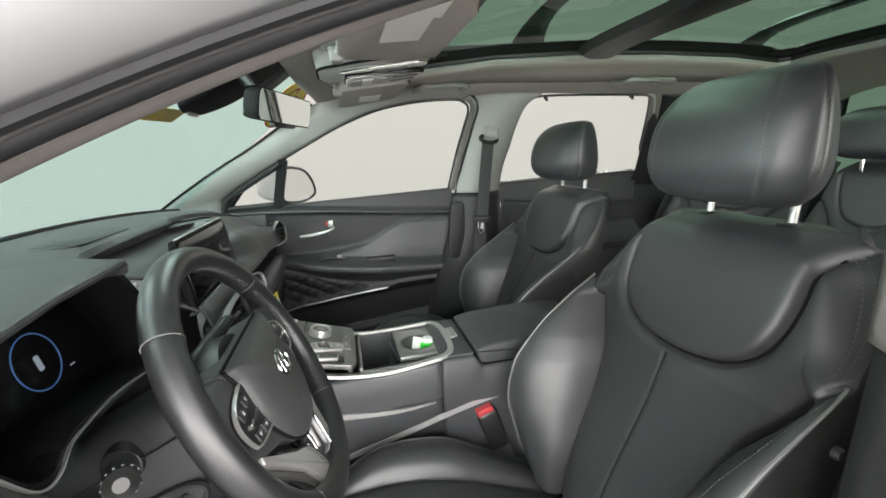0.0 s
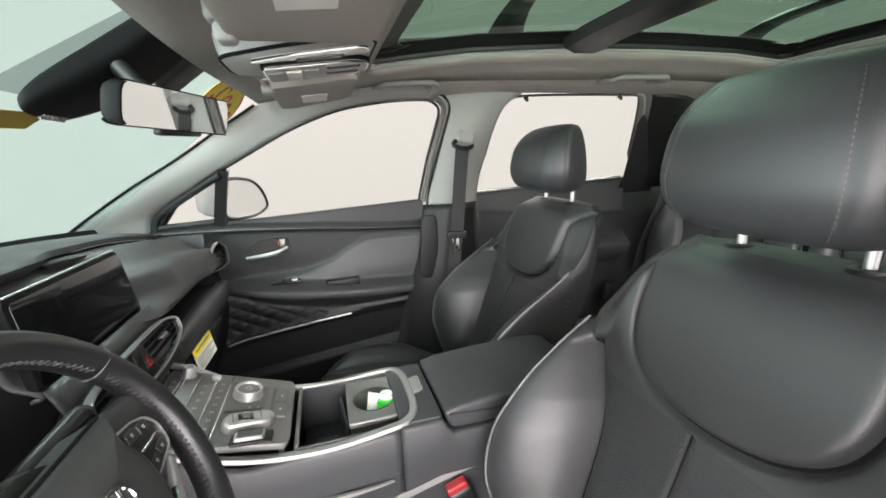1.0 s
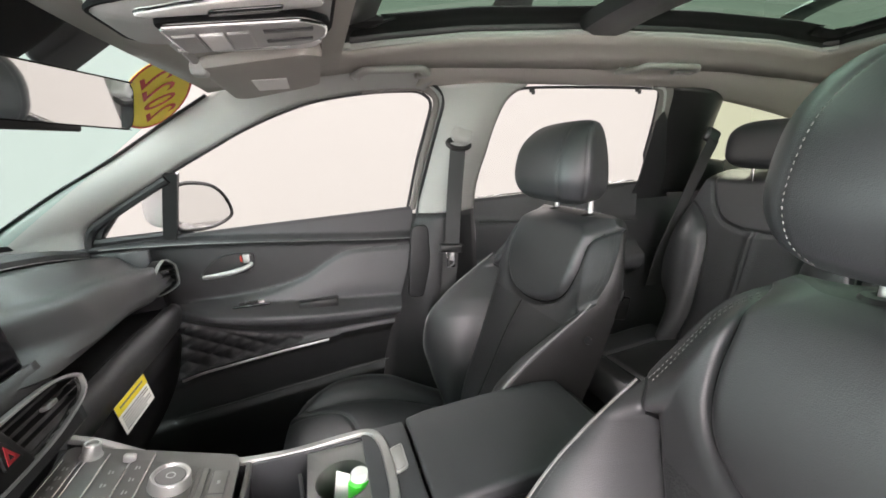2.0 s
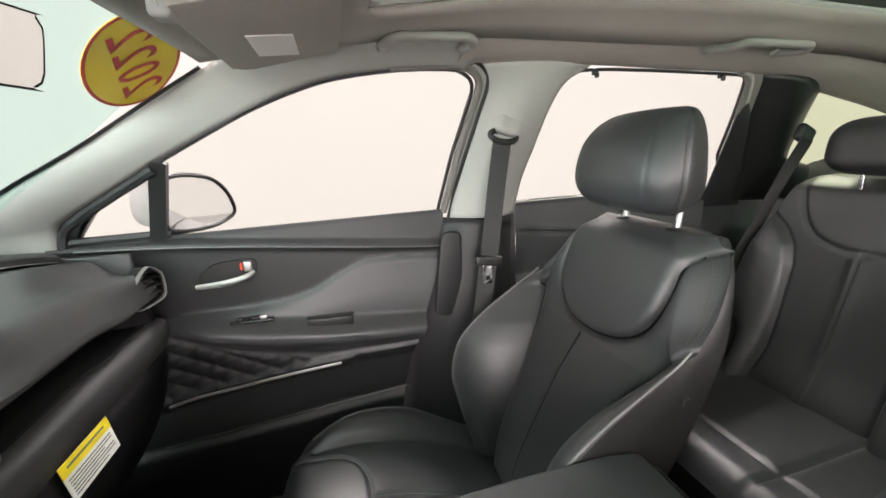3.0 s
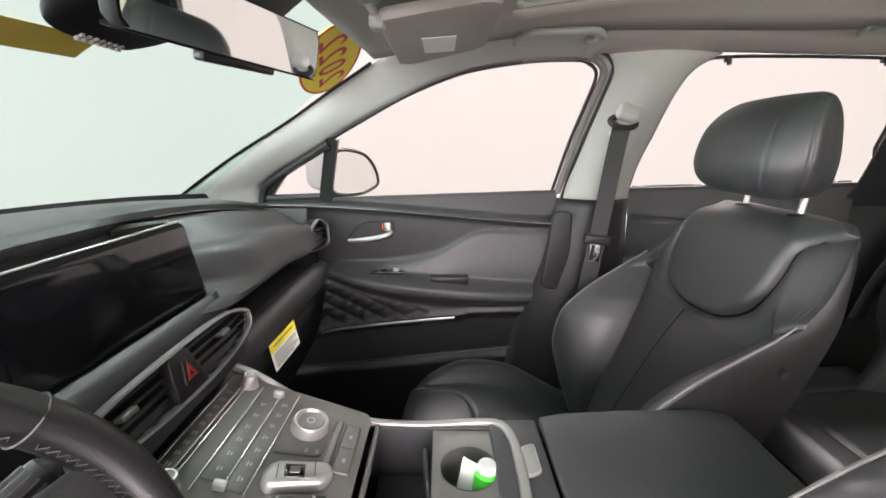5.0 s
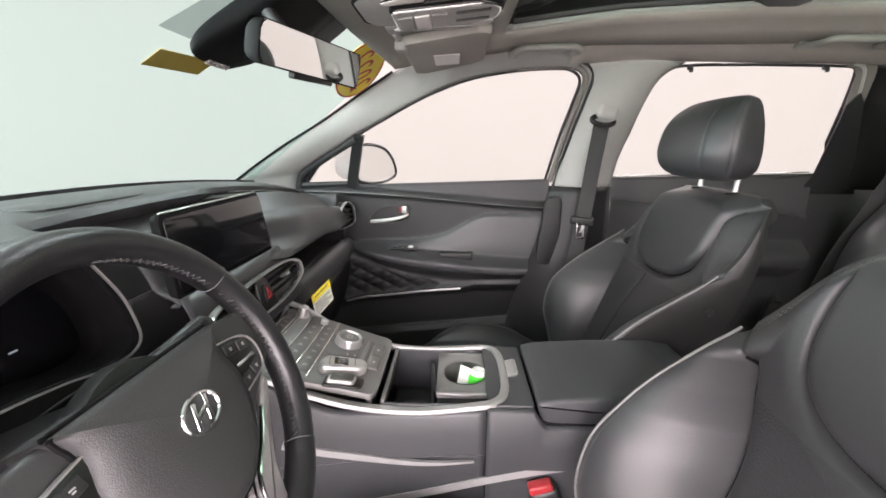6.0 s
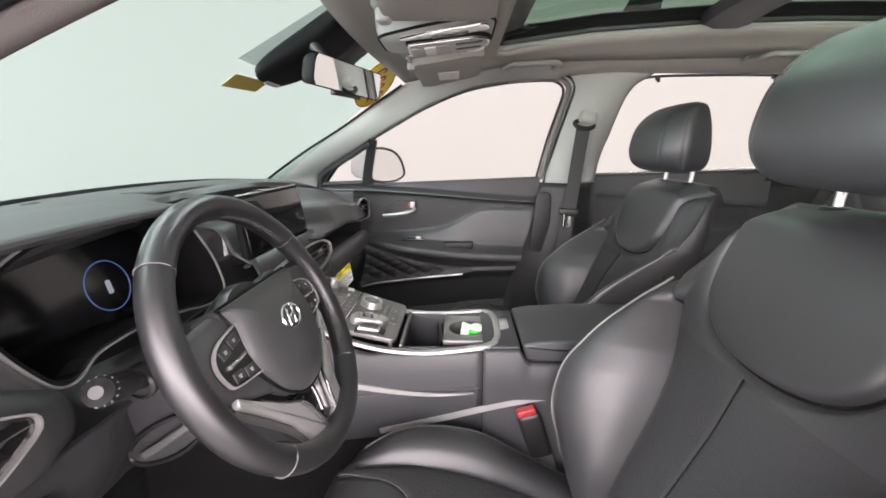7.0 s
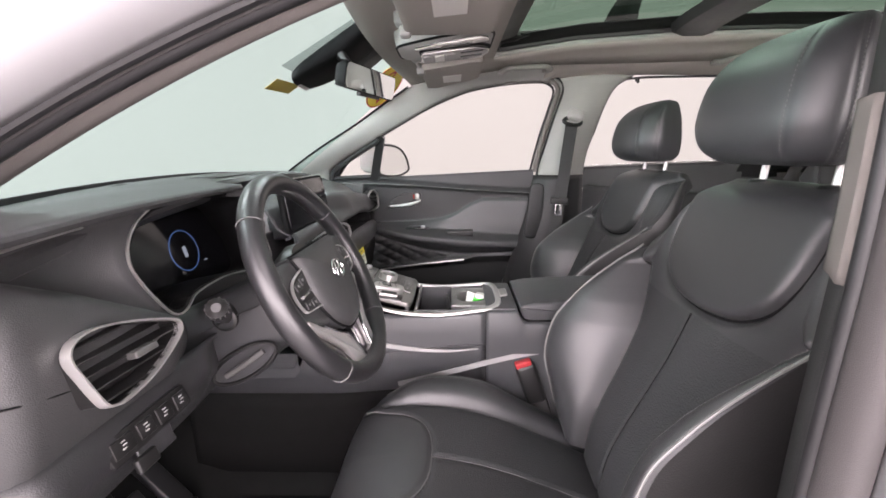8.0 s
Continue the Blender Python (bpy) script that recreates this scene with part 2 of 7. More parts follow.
def slab(poly, depth, r=0.002, seg=2, m=None):
    """A flat outline (x, y) given thickness along z, edges rounded."""
    bm = bmesh.new()
    f = bm.faces.new([bm.verts.new((x, y, 0)) for x, y in poly])
    f.normal_update()
    if f.normal.z < 0:
        f.normal_flip()
    res = bmesh.ops.extrude_face_region(bm, geom=[f])
    vs = [g for g in res["geom"] if isinstance(g, bmesh.types.BMVert)]
    bmesh.ops.translate(bm, vec=(0, 0, depth), verts=vs)
    bmesh.ops.recalc_face_normals(bm, faces=bm.faces)
    if r:
        es = [e for e in bm.edges if abs(e.verts[0].co.z - e.verts[1].co.z) < 1e-6]
        bmesh.ops.bevel(bm, geom=es, offset=r, segments=seg, affect="EDGES", profile=0.5)
    return moved(bm, m) if m is not None else bm


def round_poly(pts, r, n=5):
    """A polygon with rounded corners."""
    out = []
    P = [np.array(p, float) for p in pts]
    for i, p in enumerate(P):
        a, b = P[i - 1], P[(i + 1) % len(P)]
        ra = min(r, 0.45 * np.linalg.norm(a - p), 0.45 * np.linalg.norm(b - p))
        s, e = p + (a - p) / np.linalg.norm(a - p) * ra, p + (b - p) / np.linalg.norm(b - p) * ra
        for k in range(n + 1):
            t = k / n
            out.append(tuple((1 - t) ** 2 * s + 2 * t * (1 - t) * p + t * t * e))
    return out


def lathe(profile, n=32, m=None):
    """Revolves (radius, height) pairs round z."""
    P = np.array([[(r * math.cos(2 * math.pi * k / n), r * math.sin(2 * math.pi * k / n), h) for k in range(n)] for r, h in profile])
    bm = grid_of(P, closed_v=True)
    bmesh.ops.remove_doubles(bm, verts=bm.verts, dist=1e-6)
    bmesh.ops.recalc_face_normals(bm, faces=bm.faces)
    return moved(bm, m) if m is not None else bm


def ring_frame(outer, inner, depth, m=None, r=0.0015):
    """A flat frame between two outlines with as many points, with depth."""
    o, i = np.array(outer, float), np.array(inner, float)
    z = lambda p, h: [(x, y, h) for x, y in p]
    rings = [z(i, 0), z(i, depth - r), z(i + (o - i) * 0.12, depth), z(o - (o - i) * 0.12, depth), z(o, depth - r), z(o, 0)]
    bm = grid_of(np.array(rings), closed_v=True)
    bmesh.ops.recalc_face_normals(bm, faces=bm.faces)
    return moved(bm, m) if m is not None else bm


def axes(origin, x, y):
    """A matrix whose local x and y run along the given ways."""
    x = Vector(x).normalized()
    z = x.cross(Vector(y)).normalized()
    y = z.cross(x)
    return Matrix.Translation(origin) @ Matrix((x, y, z)).transposed().to_4x4()


def stitches(path, mat, parent, r=0.0006, step=0.006, name="stitching", up=(0, 0, 1)):
    """A row of short threads along a path, as one fine part."""
    path = np.array(path, float)
    L = np.linalg.norm(np.diff(path, axis=0), axis=1).sum()
    P = catmull(path, max(4, int(L / step) * 2))
    V, F = [], []
    for i in range(0, len(P) - 1, 2):
        a, b = P[i], P[i + 1]
        t = (b - a) / (np.linalg.norm(b - a) + 1e-9)
        s = np.cross(t, up)
        s = s / (np.linalg.norm(s) + 1e-9) * r
        u = np.cross(s, t) / r * r
        k = len(V)
        V += [a + s, a + u, a - s, a - u, b + s, b + u, b - s, b - u]
        F += [(k, k + 1, k + 5, k + 4), (k + 1, k + 2, k + 6, k + 5), (k + 2, k + 3, k + 7, k + 6), (k + 3, k, k + 4, k + 7)]
    bm = mesh_of(V, F)
    return tagged(part(name, bm, mat, parent), kind="stuff")


def curve_dist(A, B, pts):
    """Distance of each (A, B) to a polyline given as points, all numpy."""
    pts = np.array(pts, float)
    d = np.full(A.shape, 9.0)
    for (x0, y0), (x1, y1) in zip(pts[:-1], pts[1:]):
        vx, vy = x1 - x0, y1 - y0
        t = np.clip(((A - x0) * vx + (B - y0) * vy) / (vx * vx + vy * vy + 1e-12), 0, 1)
        d = np.minimum(d, np.hypot(A - x0 - t * vx, B - y0 - t * vy))
    return d


SHARED_NORMALS = {}


def panels(P, region, flip=False):
    """Splits a grid of points into one bmesh for each region number of its cells; the panels keep the whole grid's normals."""
    nr, nc = P.shape[:2]
    N = np.cross(np.gradient(P, axis=1), np.gradient(P, axis=0))
    if np.allclose(P[:, 0], P[:, -1]):
        N[:, 0] = N[:, -1] = N[:, 0] + N[:, -1]
    N = N / (np.linalg.norm(N, axis=-1, keepdims=True) + 1e-12) * (-1 if flip else 1)
    N[np.linalg.norm(N, axis=-1) < 0.5] = (0, 0, 1)
    out = {}
    for reg in np.unique(region):
        idx, V, F, K = {}, [], [], []
        for i, j in zip(*np.nonzero(region == reg)):
            f = []
            for a, b in ((i, j), (i, j + 1), (i + 1, j + 1), (i + 1, j)):
                key = a * nc + b
                if key not in idx:
                    idx[key] = len(V)
                    V.append(P[a, b])
                    K.append(tuple(N[a, b]))
                f.append(idx[key])
            F.append(f[::-1] if flip else f)
        out[int(reg)] = mesh_of(V, F)
        SHARED_NORMALS[id(out[int(reg)])] = K
    return out


def text_mesh(body, size, m, depth=0.0004):
    cu = bpy.data.curves.new("lettering", "FONT")
    cu.body, cu.size, cu.extrude = body, size, depth
    cu.align_x, cu.align_y = "CENTER", "CENTER"
    ob = bpy.data.objects.new("lettering", cu)
    scene.collection.objects.link(ob)
    dg = bpy.context.evaluated_depsgraph_get()
    me = bpy.data.meshes.new_from_object(ob.evaluated_get(dg))
    bm = bmesh.new()
    bm.from_mesh(me)
    bpy.data.objects.remove(ob)
    bpy.data.curves.remove(cu)
    bpy.data.meshes.remove(me)
    return moved(bm, m)


def smooth01(x, a, b):
    t = np.clip((x - a) / (b - a), 0, 1)
    return t * t * (3 - 2 * t)
# ---- the booth ----
def quad(a, b, c, d):
    return mesh_of([a, b, c, d], [(0, 1, 2, 3)])


BX, BY, BZ = 8.5, 5.0, 3.9
BC = -1.0
floor_ = tagged(part("ground", rbox(2 * BX, 2 * BY, 0.1, 0, at=(BC, 0, -0.05)), BOOTH_FLOOR), "pale painted floor of the photo booth", "floor", kind="structure")
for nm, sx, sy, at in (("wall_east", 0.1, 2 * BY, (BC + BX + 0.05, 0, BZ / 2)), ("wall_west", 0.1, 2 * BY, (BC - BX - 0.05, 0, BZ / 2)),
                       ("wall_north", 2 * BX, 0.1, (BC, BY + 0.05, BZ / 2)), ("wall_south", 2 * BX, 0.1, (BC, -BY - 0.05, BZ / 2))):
    tagged(part(nm, rbox(sx, sy, BZ, 0, at=at), {"wall_south": BOOTH_SIDE, "wall_west": BOOTH_END}.get(nm, BOOTH_WALL)), "plain white photo booth wall, made to glow", "wall", kind="structure")
tagged(part("ceiling", rbox(2 * BX, 2 * BY, 0.1, 0, at=(BC, 0, BZ + 0.05)), BOOTH_WALL), "white photo booth ceiling, made to glow", "ceiling", kind="structure")
# Panels seen through the glass roof, with more added unseen as fill light.
for lx, ly, size in ((2.3, 2.6, 0.8), (4.4, 2.6, 0.8), (0.2, 2.6, 0.8), (-1.6, -2.4, 1.0), (0.4, -2.4, 1.0), (2.4, -2.4, 1.0), (-2.7, 1.1, 0.65), (-2.7, -1.1, 0.65), (1.3, 0.2, 0.65), (3.2, 0.2, 0.8)):
    lamp = thing("ceiling_light", "long white rectangular light panel on the booth ceiling", "ceiling light", "booth ceiling lights")
    lamp.location = (lx, ly, BZ - 0.03)
    lamp.scale = (size, size, 1)
    part("diffuser", rbox(1.9, 0.8, 0.02, 0.004, at=(0, 0, 0)), ROOF_LAMP if -2.5 < ly < 0.5 and lx > -2.5 else LAMP_PANEL, lamp)
    part("frame", ring_frame([(-.98, -.43), (.98, -.43), (.98, .43), (-.98, .43)], [(-.95, -.40), (.95, -.40), (.95, .40), (-.95, .40)], 0.03, Matrix.Translation((0, 0, -0.012))), SATIN, lamp)

# Unseen softboxes added along the south wall to brighten the cabin.
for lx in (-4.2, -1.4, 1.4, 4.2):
    box = thing("wall_light", "large unseen softbox added on the booth wall as fill light", "softbox", "booth wall lights")
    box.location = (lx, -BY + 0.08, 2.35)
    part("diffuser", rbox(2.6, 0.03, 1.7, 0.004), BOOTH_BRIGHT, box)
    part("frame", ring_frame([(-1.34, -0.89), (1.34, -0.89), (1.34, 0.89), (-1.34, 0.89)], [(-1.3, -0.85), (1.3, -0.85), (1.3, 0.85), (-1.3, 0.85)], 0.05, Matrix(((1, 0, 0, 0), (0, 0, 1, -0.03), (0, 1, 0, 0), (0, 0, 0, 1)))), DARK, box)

# Unseen softboxes added on the west wall to light through the windscreen.
for ly in (-3.0, 0.0, 3.0):
    box = thing("wall_light", "large unseen softbox added on the booth wall as fill light", "softbox", "booth wall lights")
    box.matrix_world = pose(BC - BX + 0.03, ly, 2.35, 0, 0, -90)
    part("diffuser", rbox(2.6, 0.03, 1.7, 0.004), BOOTH_FRONT, box)
    part("frame", ring_frame([(-1.34, -0.89), (1.34, -0.89), (1.34, 0.89), (-1.34, 0.89)], [(-1.3, -0.85), (1.3, -0.85), (1.3, 0.85), (-1.3, 0.85)], 0.05, Matrix(((1, 0, 0, 0), (0, 0, 1, -0.03), (0, 1, 0, 0), (0, 0, 0, 1)))), DARK, box)

# ---- the car's shell: one side is built for both hands ----
BELT = 1.178


def side_y(z):
    """How far the inner window plane stands from the middle of the car."""
    return 0.765 - 0.43 * (z - BELT) if z > BELT else 0.765


FRONT_WIN = [(-0.432, 1.118), (-0.420, 1.186), (-0.384, 1.219), (-0.300, 1.268), (-0.186, 1.332), (-0.096, 1.379), (0.002, 1.428), (0.094, 1.465), (0.182, 1.491), (0.306, 1.509),
             (0.42, 1.514), (0.462, 1.508), (0.489, 1.482)]
REAR_WIN = [(0.655, 1.185), (0.672, 1.33), (0.694, 1.44), (0.72, 1.495), (0.762, 1.519), (0.95, 1.523), (1.225, 1.519), (1.252, 1.513), (1.266, 1.498), (1.284, 1.412)]
DRIVER_OPENING = [(-0.60, -0.700, 1.052), (-0.50, -0.688, 1.132), (-0.40, -0.675, 1.201), (-0.30, -0.663, 1.263), (-0.20, -0.651, 1.318), (-0.10, -0.639, 1.365), (0.0, -0.628, 1.405), (0.10, -0.620, 1.437),
                  (0.20, -0.622, 1.459), (0.32, -0.636, 1.472), (0.44, -0.655, 1.477)]
PILLAR_EDGE = [(-0.60, -0.656, 1.062), (-0.50, -0.645, 1.139), (-0.40, -0.636, 1.203), (-0.30, -0.627, 1.261), (-0.20, -0.618, 1.314), (-0.10, -0.609, 1.361), (0.0, -0.600, 1.402), (0.10, -0.591, 1.438),
               (0.20, -0.585, 1.466), (0.32, -0.588, 1.484), (0.44, -0.600, 1.492)]
EDGE = [(-0.68, 0.66, 1.11), (-0.557, 0.648, 1.198), (-0.421, 0.645, 1.287), (-0.285, 0.645, 1.366), (-0.17, 0.643, 1.44), (-0.06, 0.635, 1.507), (0.0, 0.59, 1.528), (0.12, 0.54, 1.545),
        (0.3, 0.505, 1.556), (0.5, 0.50, 1.562)]
ROOF_X = [-0.09, 0.0, 0.24, 0.5, 0.8, 1.1, 1.4, 1.8, 2.15]
ROOF_Z = [1.522, 1.535, 1.563, 1.600, 1.620, 1.622, 1.615, 1.58, 1.52]


def roof_z(x, y):
    droop = np.interp(x, [-0.09, 0.0, 0.3, 0.5, 0.8, 1.5, 2.1], [0.010, 0.008, 0.018, 0.040, 0.061, 0.058, 0.045])
    return np.interp(x, ROOF_X, ROOF_Z) - droop * (np.abs(y) / 0.5) ** 6


def ruled(A, B, rows, bulge, out):
    """A skin between two curves with as many points, bowed along `out`."""
    A, B, out = np.array(A), np.array(B), np.array(out, float)
    return np.array([A * (1 - t) + B * t + out * bulge * math.sin(math.pi * t) for t in np.linspace(0, 1, rows)])


def win3(pts, s):
    return [(x, s * side_y(z), z) for x, z in pts]


for s, nm in ((1, "passenger"), (-1, "driver")):
    shell = thing("pillar_trim", "pale grey pillar trim and roof rail round the %s door opening" % nm, "pillar trim", "pillar trims", "structure")
    w = catmull(win3(FRONT_WIN[:-1], s) if s > 0 else PILLAR_EDGE, 60)
    e = catmull([(x, s * y, z) for x, y, z in EDGE], 60)
    part("pillar_cover", grid_of(ruled(w, e, 9, 0.016, (0.1, -s * 0.8, 0.1)), flip=s < 0), PILLAR, shell, "pale grey fabric pillar cover", solid=0.004)
    # centre pillar, upper part pale, lower part black
    fr = catmull(win3([(0.456, 1.16), (0.470, 1.25), (0.487, 1.351), (0.505, 1.44), (0.510, 1.482), (0.486, 1.524)], s), 30)
    bk = catmull(win3([(0.652, 1.16), (0.656, 1.25), (0.672, 1.34), (0.694, 1.44), (0.72, 1.495), (0.775, 1.53)], s), 30)
    part("pillar_cover", grid_of(ruled(fr, bk, 11, 0.045, (0, -s, 0)), flip=s < 0), PILLAR, shell, "pale grey upper centre pillar cover", solid=0.004)
    lo_f = catmull([(0.442, s * 0.775, 1.162), (0.40, s * 0.775, 1.0), (0.345, s * 0.77, 0.8), (0.29, s * 0.76, 0.45)], 30)
    lo_b = catmull([(0.655, s * 0.765, 1.162), (0.66, s * 0.762, 1.0), (0.67, s * 0.755, 0.8), (0.69, s * 0.75, 0.45)], 30)
    part("lower_pillar_cover", grid_of(ruled(lo_f, lo_b, 11, 0.055, (0, -s, 0)), flip=s > 0), DOOR_TRIM, shell, "black plastic lower pillar cover", solid=0.004)
    part("belt_outlet", slab(round_poly([(0.43, 1.13), (0.485, 1.13), (0.490, 0.93), (0.462, 0.89), (0.405, 0.895)], 0.03), 0.008, 0.006, 4, m=Matrix(((1, 0, 0, 0), (0, 0, -s, s * 0.728), (0, 1, 0, 0), (0, 0, 0, 1)))), DOOR_TRIM, shell, "black rounded belt outlet panel")
    # roof rail over the doors
    top_w = catmull(win3([(0.44, 1.517), (0.50, 1.524), (0.62, 1.53), (0.775, 1.53), (0.95, 1.527), (1.27, 1.521), (1.42, 1.50), (1.8, 1.44), (2.1, 1.38)], s), 50)
    top_e = catmull([(0.44, s * 0.50, 1.562), (0.7, s * 0.50, 1.562), (0.95, s * 0.50, 1.563), (1.27, s * 0.5, 1.56), (1.42, s * 0.5, 1.553), (1.8, s * 0.5, 1.525), (2.1, s * 0.49, 1.48)], 50)
    part("roof_rail_cover", grid_of(ruled(top_w, top_e, 8, 0.012, (0, -s, -0.6)), flip=s < 0), HEADLINER, shell, solid=0.004)
    # dark rear pillar between rear door and quarter window
    c_f = catmull(win3([(1.43, 1.16), (1.375, 1.3), (1.33, 1.42), (1.312, 1.50), (1.30, 1.527)], s), 24)
    c_b = catmull(win3([(1.78, 1.16), (1.70, 1.26), (1.585, 1.285), (1.555, 1.40), (1.545, 1.50)], s), 24)
    part("rear_pillar_cover", grid_of(ruled(c_f, c_b, 9, 0.04, (0, -s, 0)), flip=s < 0), DARK, shell, "black rear pillar cover", solid=0.004)
    filler = np.array([[(x, s * 0.772, z) for z in np.linspace(0.38, 1.20, 6)] for x in np.linspace(1.10, 1.64, 6)])
    part("wheel_arch_cover", grid_of(filler, flip=s < 0), HARD, shell, "black plastic cover beside the rear bench", solid=0.004)
    c2f = catmull(win3([(1.60, 1.10), (1.70, 1.27), (2.0, 1.28), (2.2, 1.28)], s), 20)
    c2b = catmull(win3([(1.60, 0.5), (1.7, 0.5), (2.0, 0.5), (2.2, 0.5)], s), 20)
    part("rear_side_cover", grid_of(ruled(c2f, c2b, 5, 0.02, (0, -s, 0)), flip=s > 0), HARD, shell, "black plastic rear side cover", solid=0.004)

qg = thing("window_1", "green tinted rear quarter window in a dark surround", "window", kind="structure")
for s in (1, -1):
    part("pane", slab([(1.52, 1.24), (2.15, 1.26), (2.1, 1.42), (1.52, 1.53)], 0.004, 0, m=Matrix(((1, 0, 0, 0), (0, -0.43 * s, -s, s * (0.775 + 0.43 * BELT)), (0, 1, 0, 0), (0, 0, 0, 1)))), TINTED, qg)

# headliner with the opening of the panorama roof
SX0, SX1, SY = 0.235, 1.62, 0.378
gx = np.unique(np.r_[np.linspace(-0.088, SX0, 10), np.linspace(SX0, SX1, 40), np.linspace(SX1, 2.12, 14)])
gy = np.unique(np.r_[np.linspace(-0.5, -SY, 4), np.linspace(-SY, SY, 21), np.linspace(SY, 0.5, 4)])
GX, GY = np.meshgrid(gx, gy, indexing="ij")
wx = 0.5 + 0.055 * smooth01(GX, 0.45, -0.02)
YY = GY * wx / 0.5
FX = GX + 0.16 * GY ** 2 * smooth01(GX, 0.15, -0.088)
P = np.stack([FX, YY, roof_z(GX, GY)], axis=-1)
cx, cy = 0.5 * (gx[:-1] + gx[1:]), 0.5 * (gy[:-1] + gy[1:])
reg = np.ones((len(cx), len(cy)), int)
reg[np.ix_((cx > SX0) & (cx < SX1), np.abs(cy) < SY)] = 0
head = panels(P, reg)
head[0].free()
tagged(part("headliner", head[1], HEADLINER, solid=-0.012), "grey-beige woven fabric headliner of the car", "ceiling", kind="structure")

sunroof = thing("sunroof", "green tinted panoramic glass roof with black border and crossbeam", "sunroof", kind="structure")
rim = round_poly([(SX0, -SY), (SX1, -SY), (SX1, SY), (SX0, SY)], 0.05)
rim = catmull(rim, 160, closed=True)
rimz = lambda o, h: np.array([(x + o * np.sign(x - 0.9) * (abs(x - 0.9) > .6), y + o * np.sign(y), roof_z(x, min(abs(y), SY)) + h) for x, y in rim])
part("lining_edge", tube(rimz(0.0, -0.001), 0.006, 6, closed=True), PILLAR, sunroof, "pale fabric edge of the opening")
part("roof_frame", grid_of(np.array([rimz(0.0, 0.0), rimz(0.0, 0.018), rimz(-0.012, 0.03), rimz(-0.06, 0.036)]), closed_v=True), DARK, sunroof, "black inner frame", solid=0.003)
for x0, x1, nm in ((SX0 - 0.03, 0.85, "front_pane"), (0.855, SX1 + 0.03, "rear_pane")):
    X, Y_ = np.meshgrid(np.linspace(x0, x1, 12), np.linspace(-0.5, 0.5, 15), indexing="ij")
    part(nm, grid_of(np.stack([X, Y_, roof_z(X, Y_ * 0.86) + 0.04], -1)), ROOFGLASS, sunroof)
beam_y = np.linspace(-0.45, 0.45, 20)
part("crossbeam", sweep([(0.85, y, float(roof_z(0.85, y)) + 0.012) for y in beam_y], [(-0.075, 0.012), (-0.06, -0.012), (-0.03, -0.02), (0.03, -0.02), (0.06, -0.012), (0.075, 0.012)], up=(0, 0, 1)), HARD, sunroof, "black padded crossbeam")

roof_rack = thing("roof_rack", "black roof rack with two crossbars over the glass roof", "roof rack")
for bx in (0.70, 1.67):
    ys = np.linspace(-0.60, 0.60, 25)
    bar_path = [(bx - 0.06 * (1 - (y / 0.6) ** 2), y, 1.735 - 0.06 * abs(y / 0.6) ** 6) for y in ys]
    part("crossbar", sweep(bar_path, lambda t: [(a * (0.03 + 0.035 * abs(2 * t - 1) ** 4), b) for a, b in ((-1, 0), (-0.6, 0.012), (0.6, 0.012), (1, 0), (0.6, -0.01), (-0.6, -0.01))]), DARK, roof_rack)
for s in (1, -1):
    part("side_rail", tube(catmull([(0.1, s * 0.60, 1.62), (0.2, s * 0.61, 1.665), (0.9, s * 0.62, 1.69), (1.8, s * 0.60, 1.66), (1.95, s * 0.59, 1.60)], 30), 0.014, 8), DARK, roof_rack)

# windscreen
windshield = thing("windshield", "large pale green tinted windscreen", "windshield", kind="structure")


def ws_x(z, y):
    return -0.275 + (z - 1.438) / 0.72 + 0.2 * y * y


Z_, Y_ = np.meshgrid(np.linspace(1.06, 1.56, 14), np.linspace(-1, 1, 21), indexing="ij")
Y_ = Y_ * (0.72 - 0.14 * (Z_ - 1.1) / 0.46)
part("pane", grid_of(np.stack([ws_x(Z_, Y_), Y_, Z_], -1)), WSGLASS, windshield)
for s in (1, -1):
    part("black_border", sweep(catmull([(x - 0.006, s * (y - 0.004), z) for x, y, z in EDGE[:6]], 30), [(-0.009, 0), (0, 0.004), (0.009, 0), (0, -0.004)]), RUBBER, windshield)
part("black_border", sweep([(ws_x(1.212 - 0.035 * (y / 0.66) ** 2, y) + 0.006, y, 1.212 - 0.035 * (y / 0.66) ** 2) for y in np.linspace(-0.70, 0.70, 26)], [(-0.004, 0.006), (0.004, 0.006), (0.004, -0.006), (-0.004, -0.006)]), RUBBER, windshield)

# outer body: roof skin, floor pan, bulkhead and rear closure
body = thing("car_body", "white painted body shell of a sport utility car", "car body", kind="structure")
for s in (1, -1):
    A = catmull([(-0.1, s * 0.60, 1.56), (0.3, s * 0.60, 1.615), (0.9, s * 0.60, 1.645), (1.5, s * 0.59, 1.63), (2.1, s * 0.56, 1.55)], 30)
    B = catmull([(-0.1, s * 0.46, 1.59), (0.3, s * 0.50, 1.63), (0.9, s * 0.50, 1.665), (1.5, s * 0.50, 1.65), (2.1, s * 0.46, 1.57)], 30)
    part("roof_side", grid_of(ruled(A, B, 4, 0.005, (0, 0, 1)), flip=s > 0), PAINT, body, solid=0.003)
part("roof_front", grid_of(np.array([[(x, y, float(roof_z(x, y)) + 0.045) for y in np.linspace(-0.5, 0.5, 12)] for x in np.linspace(-0.08, SX0, 5)])), PAINT, body, solid=0.003)
part("roof_rear", grid_of(np.array([[(x, y, float(roof_z(x, y)) + 0.045) for y in np.linspace(-0.5, 0.5, 12)] for x in np.linspace(SX1, 2.15, 6)])), PAINT, body, solid=0.003)
part("floor_pan", rbox(3.4, 1.62, 0.04, 0.01, at=(0.75, 0, 0.34)), DARK, body)
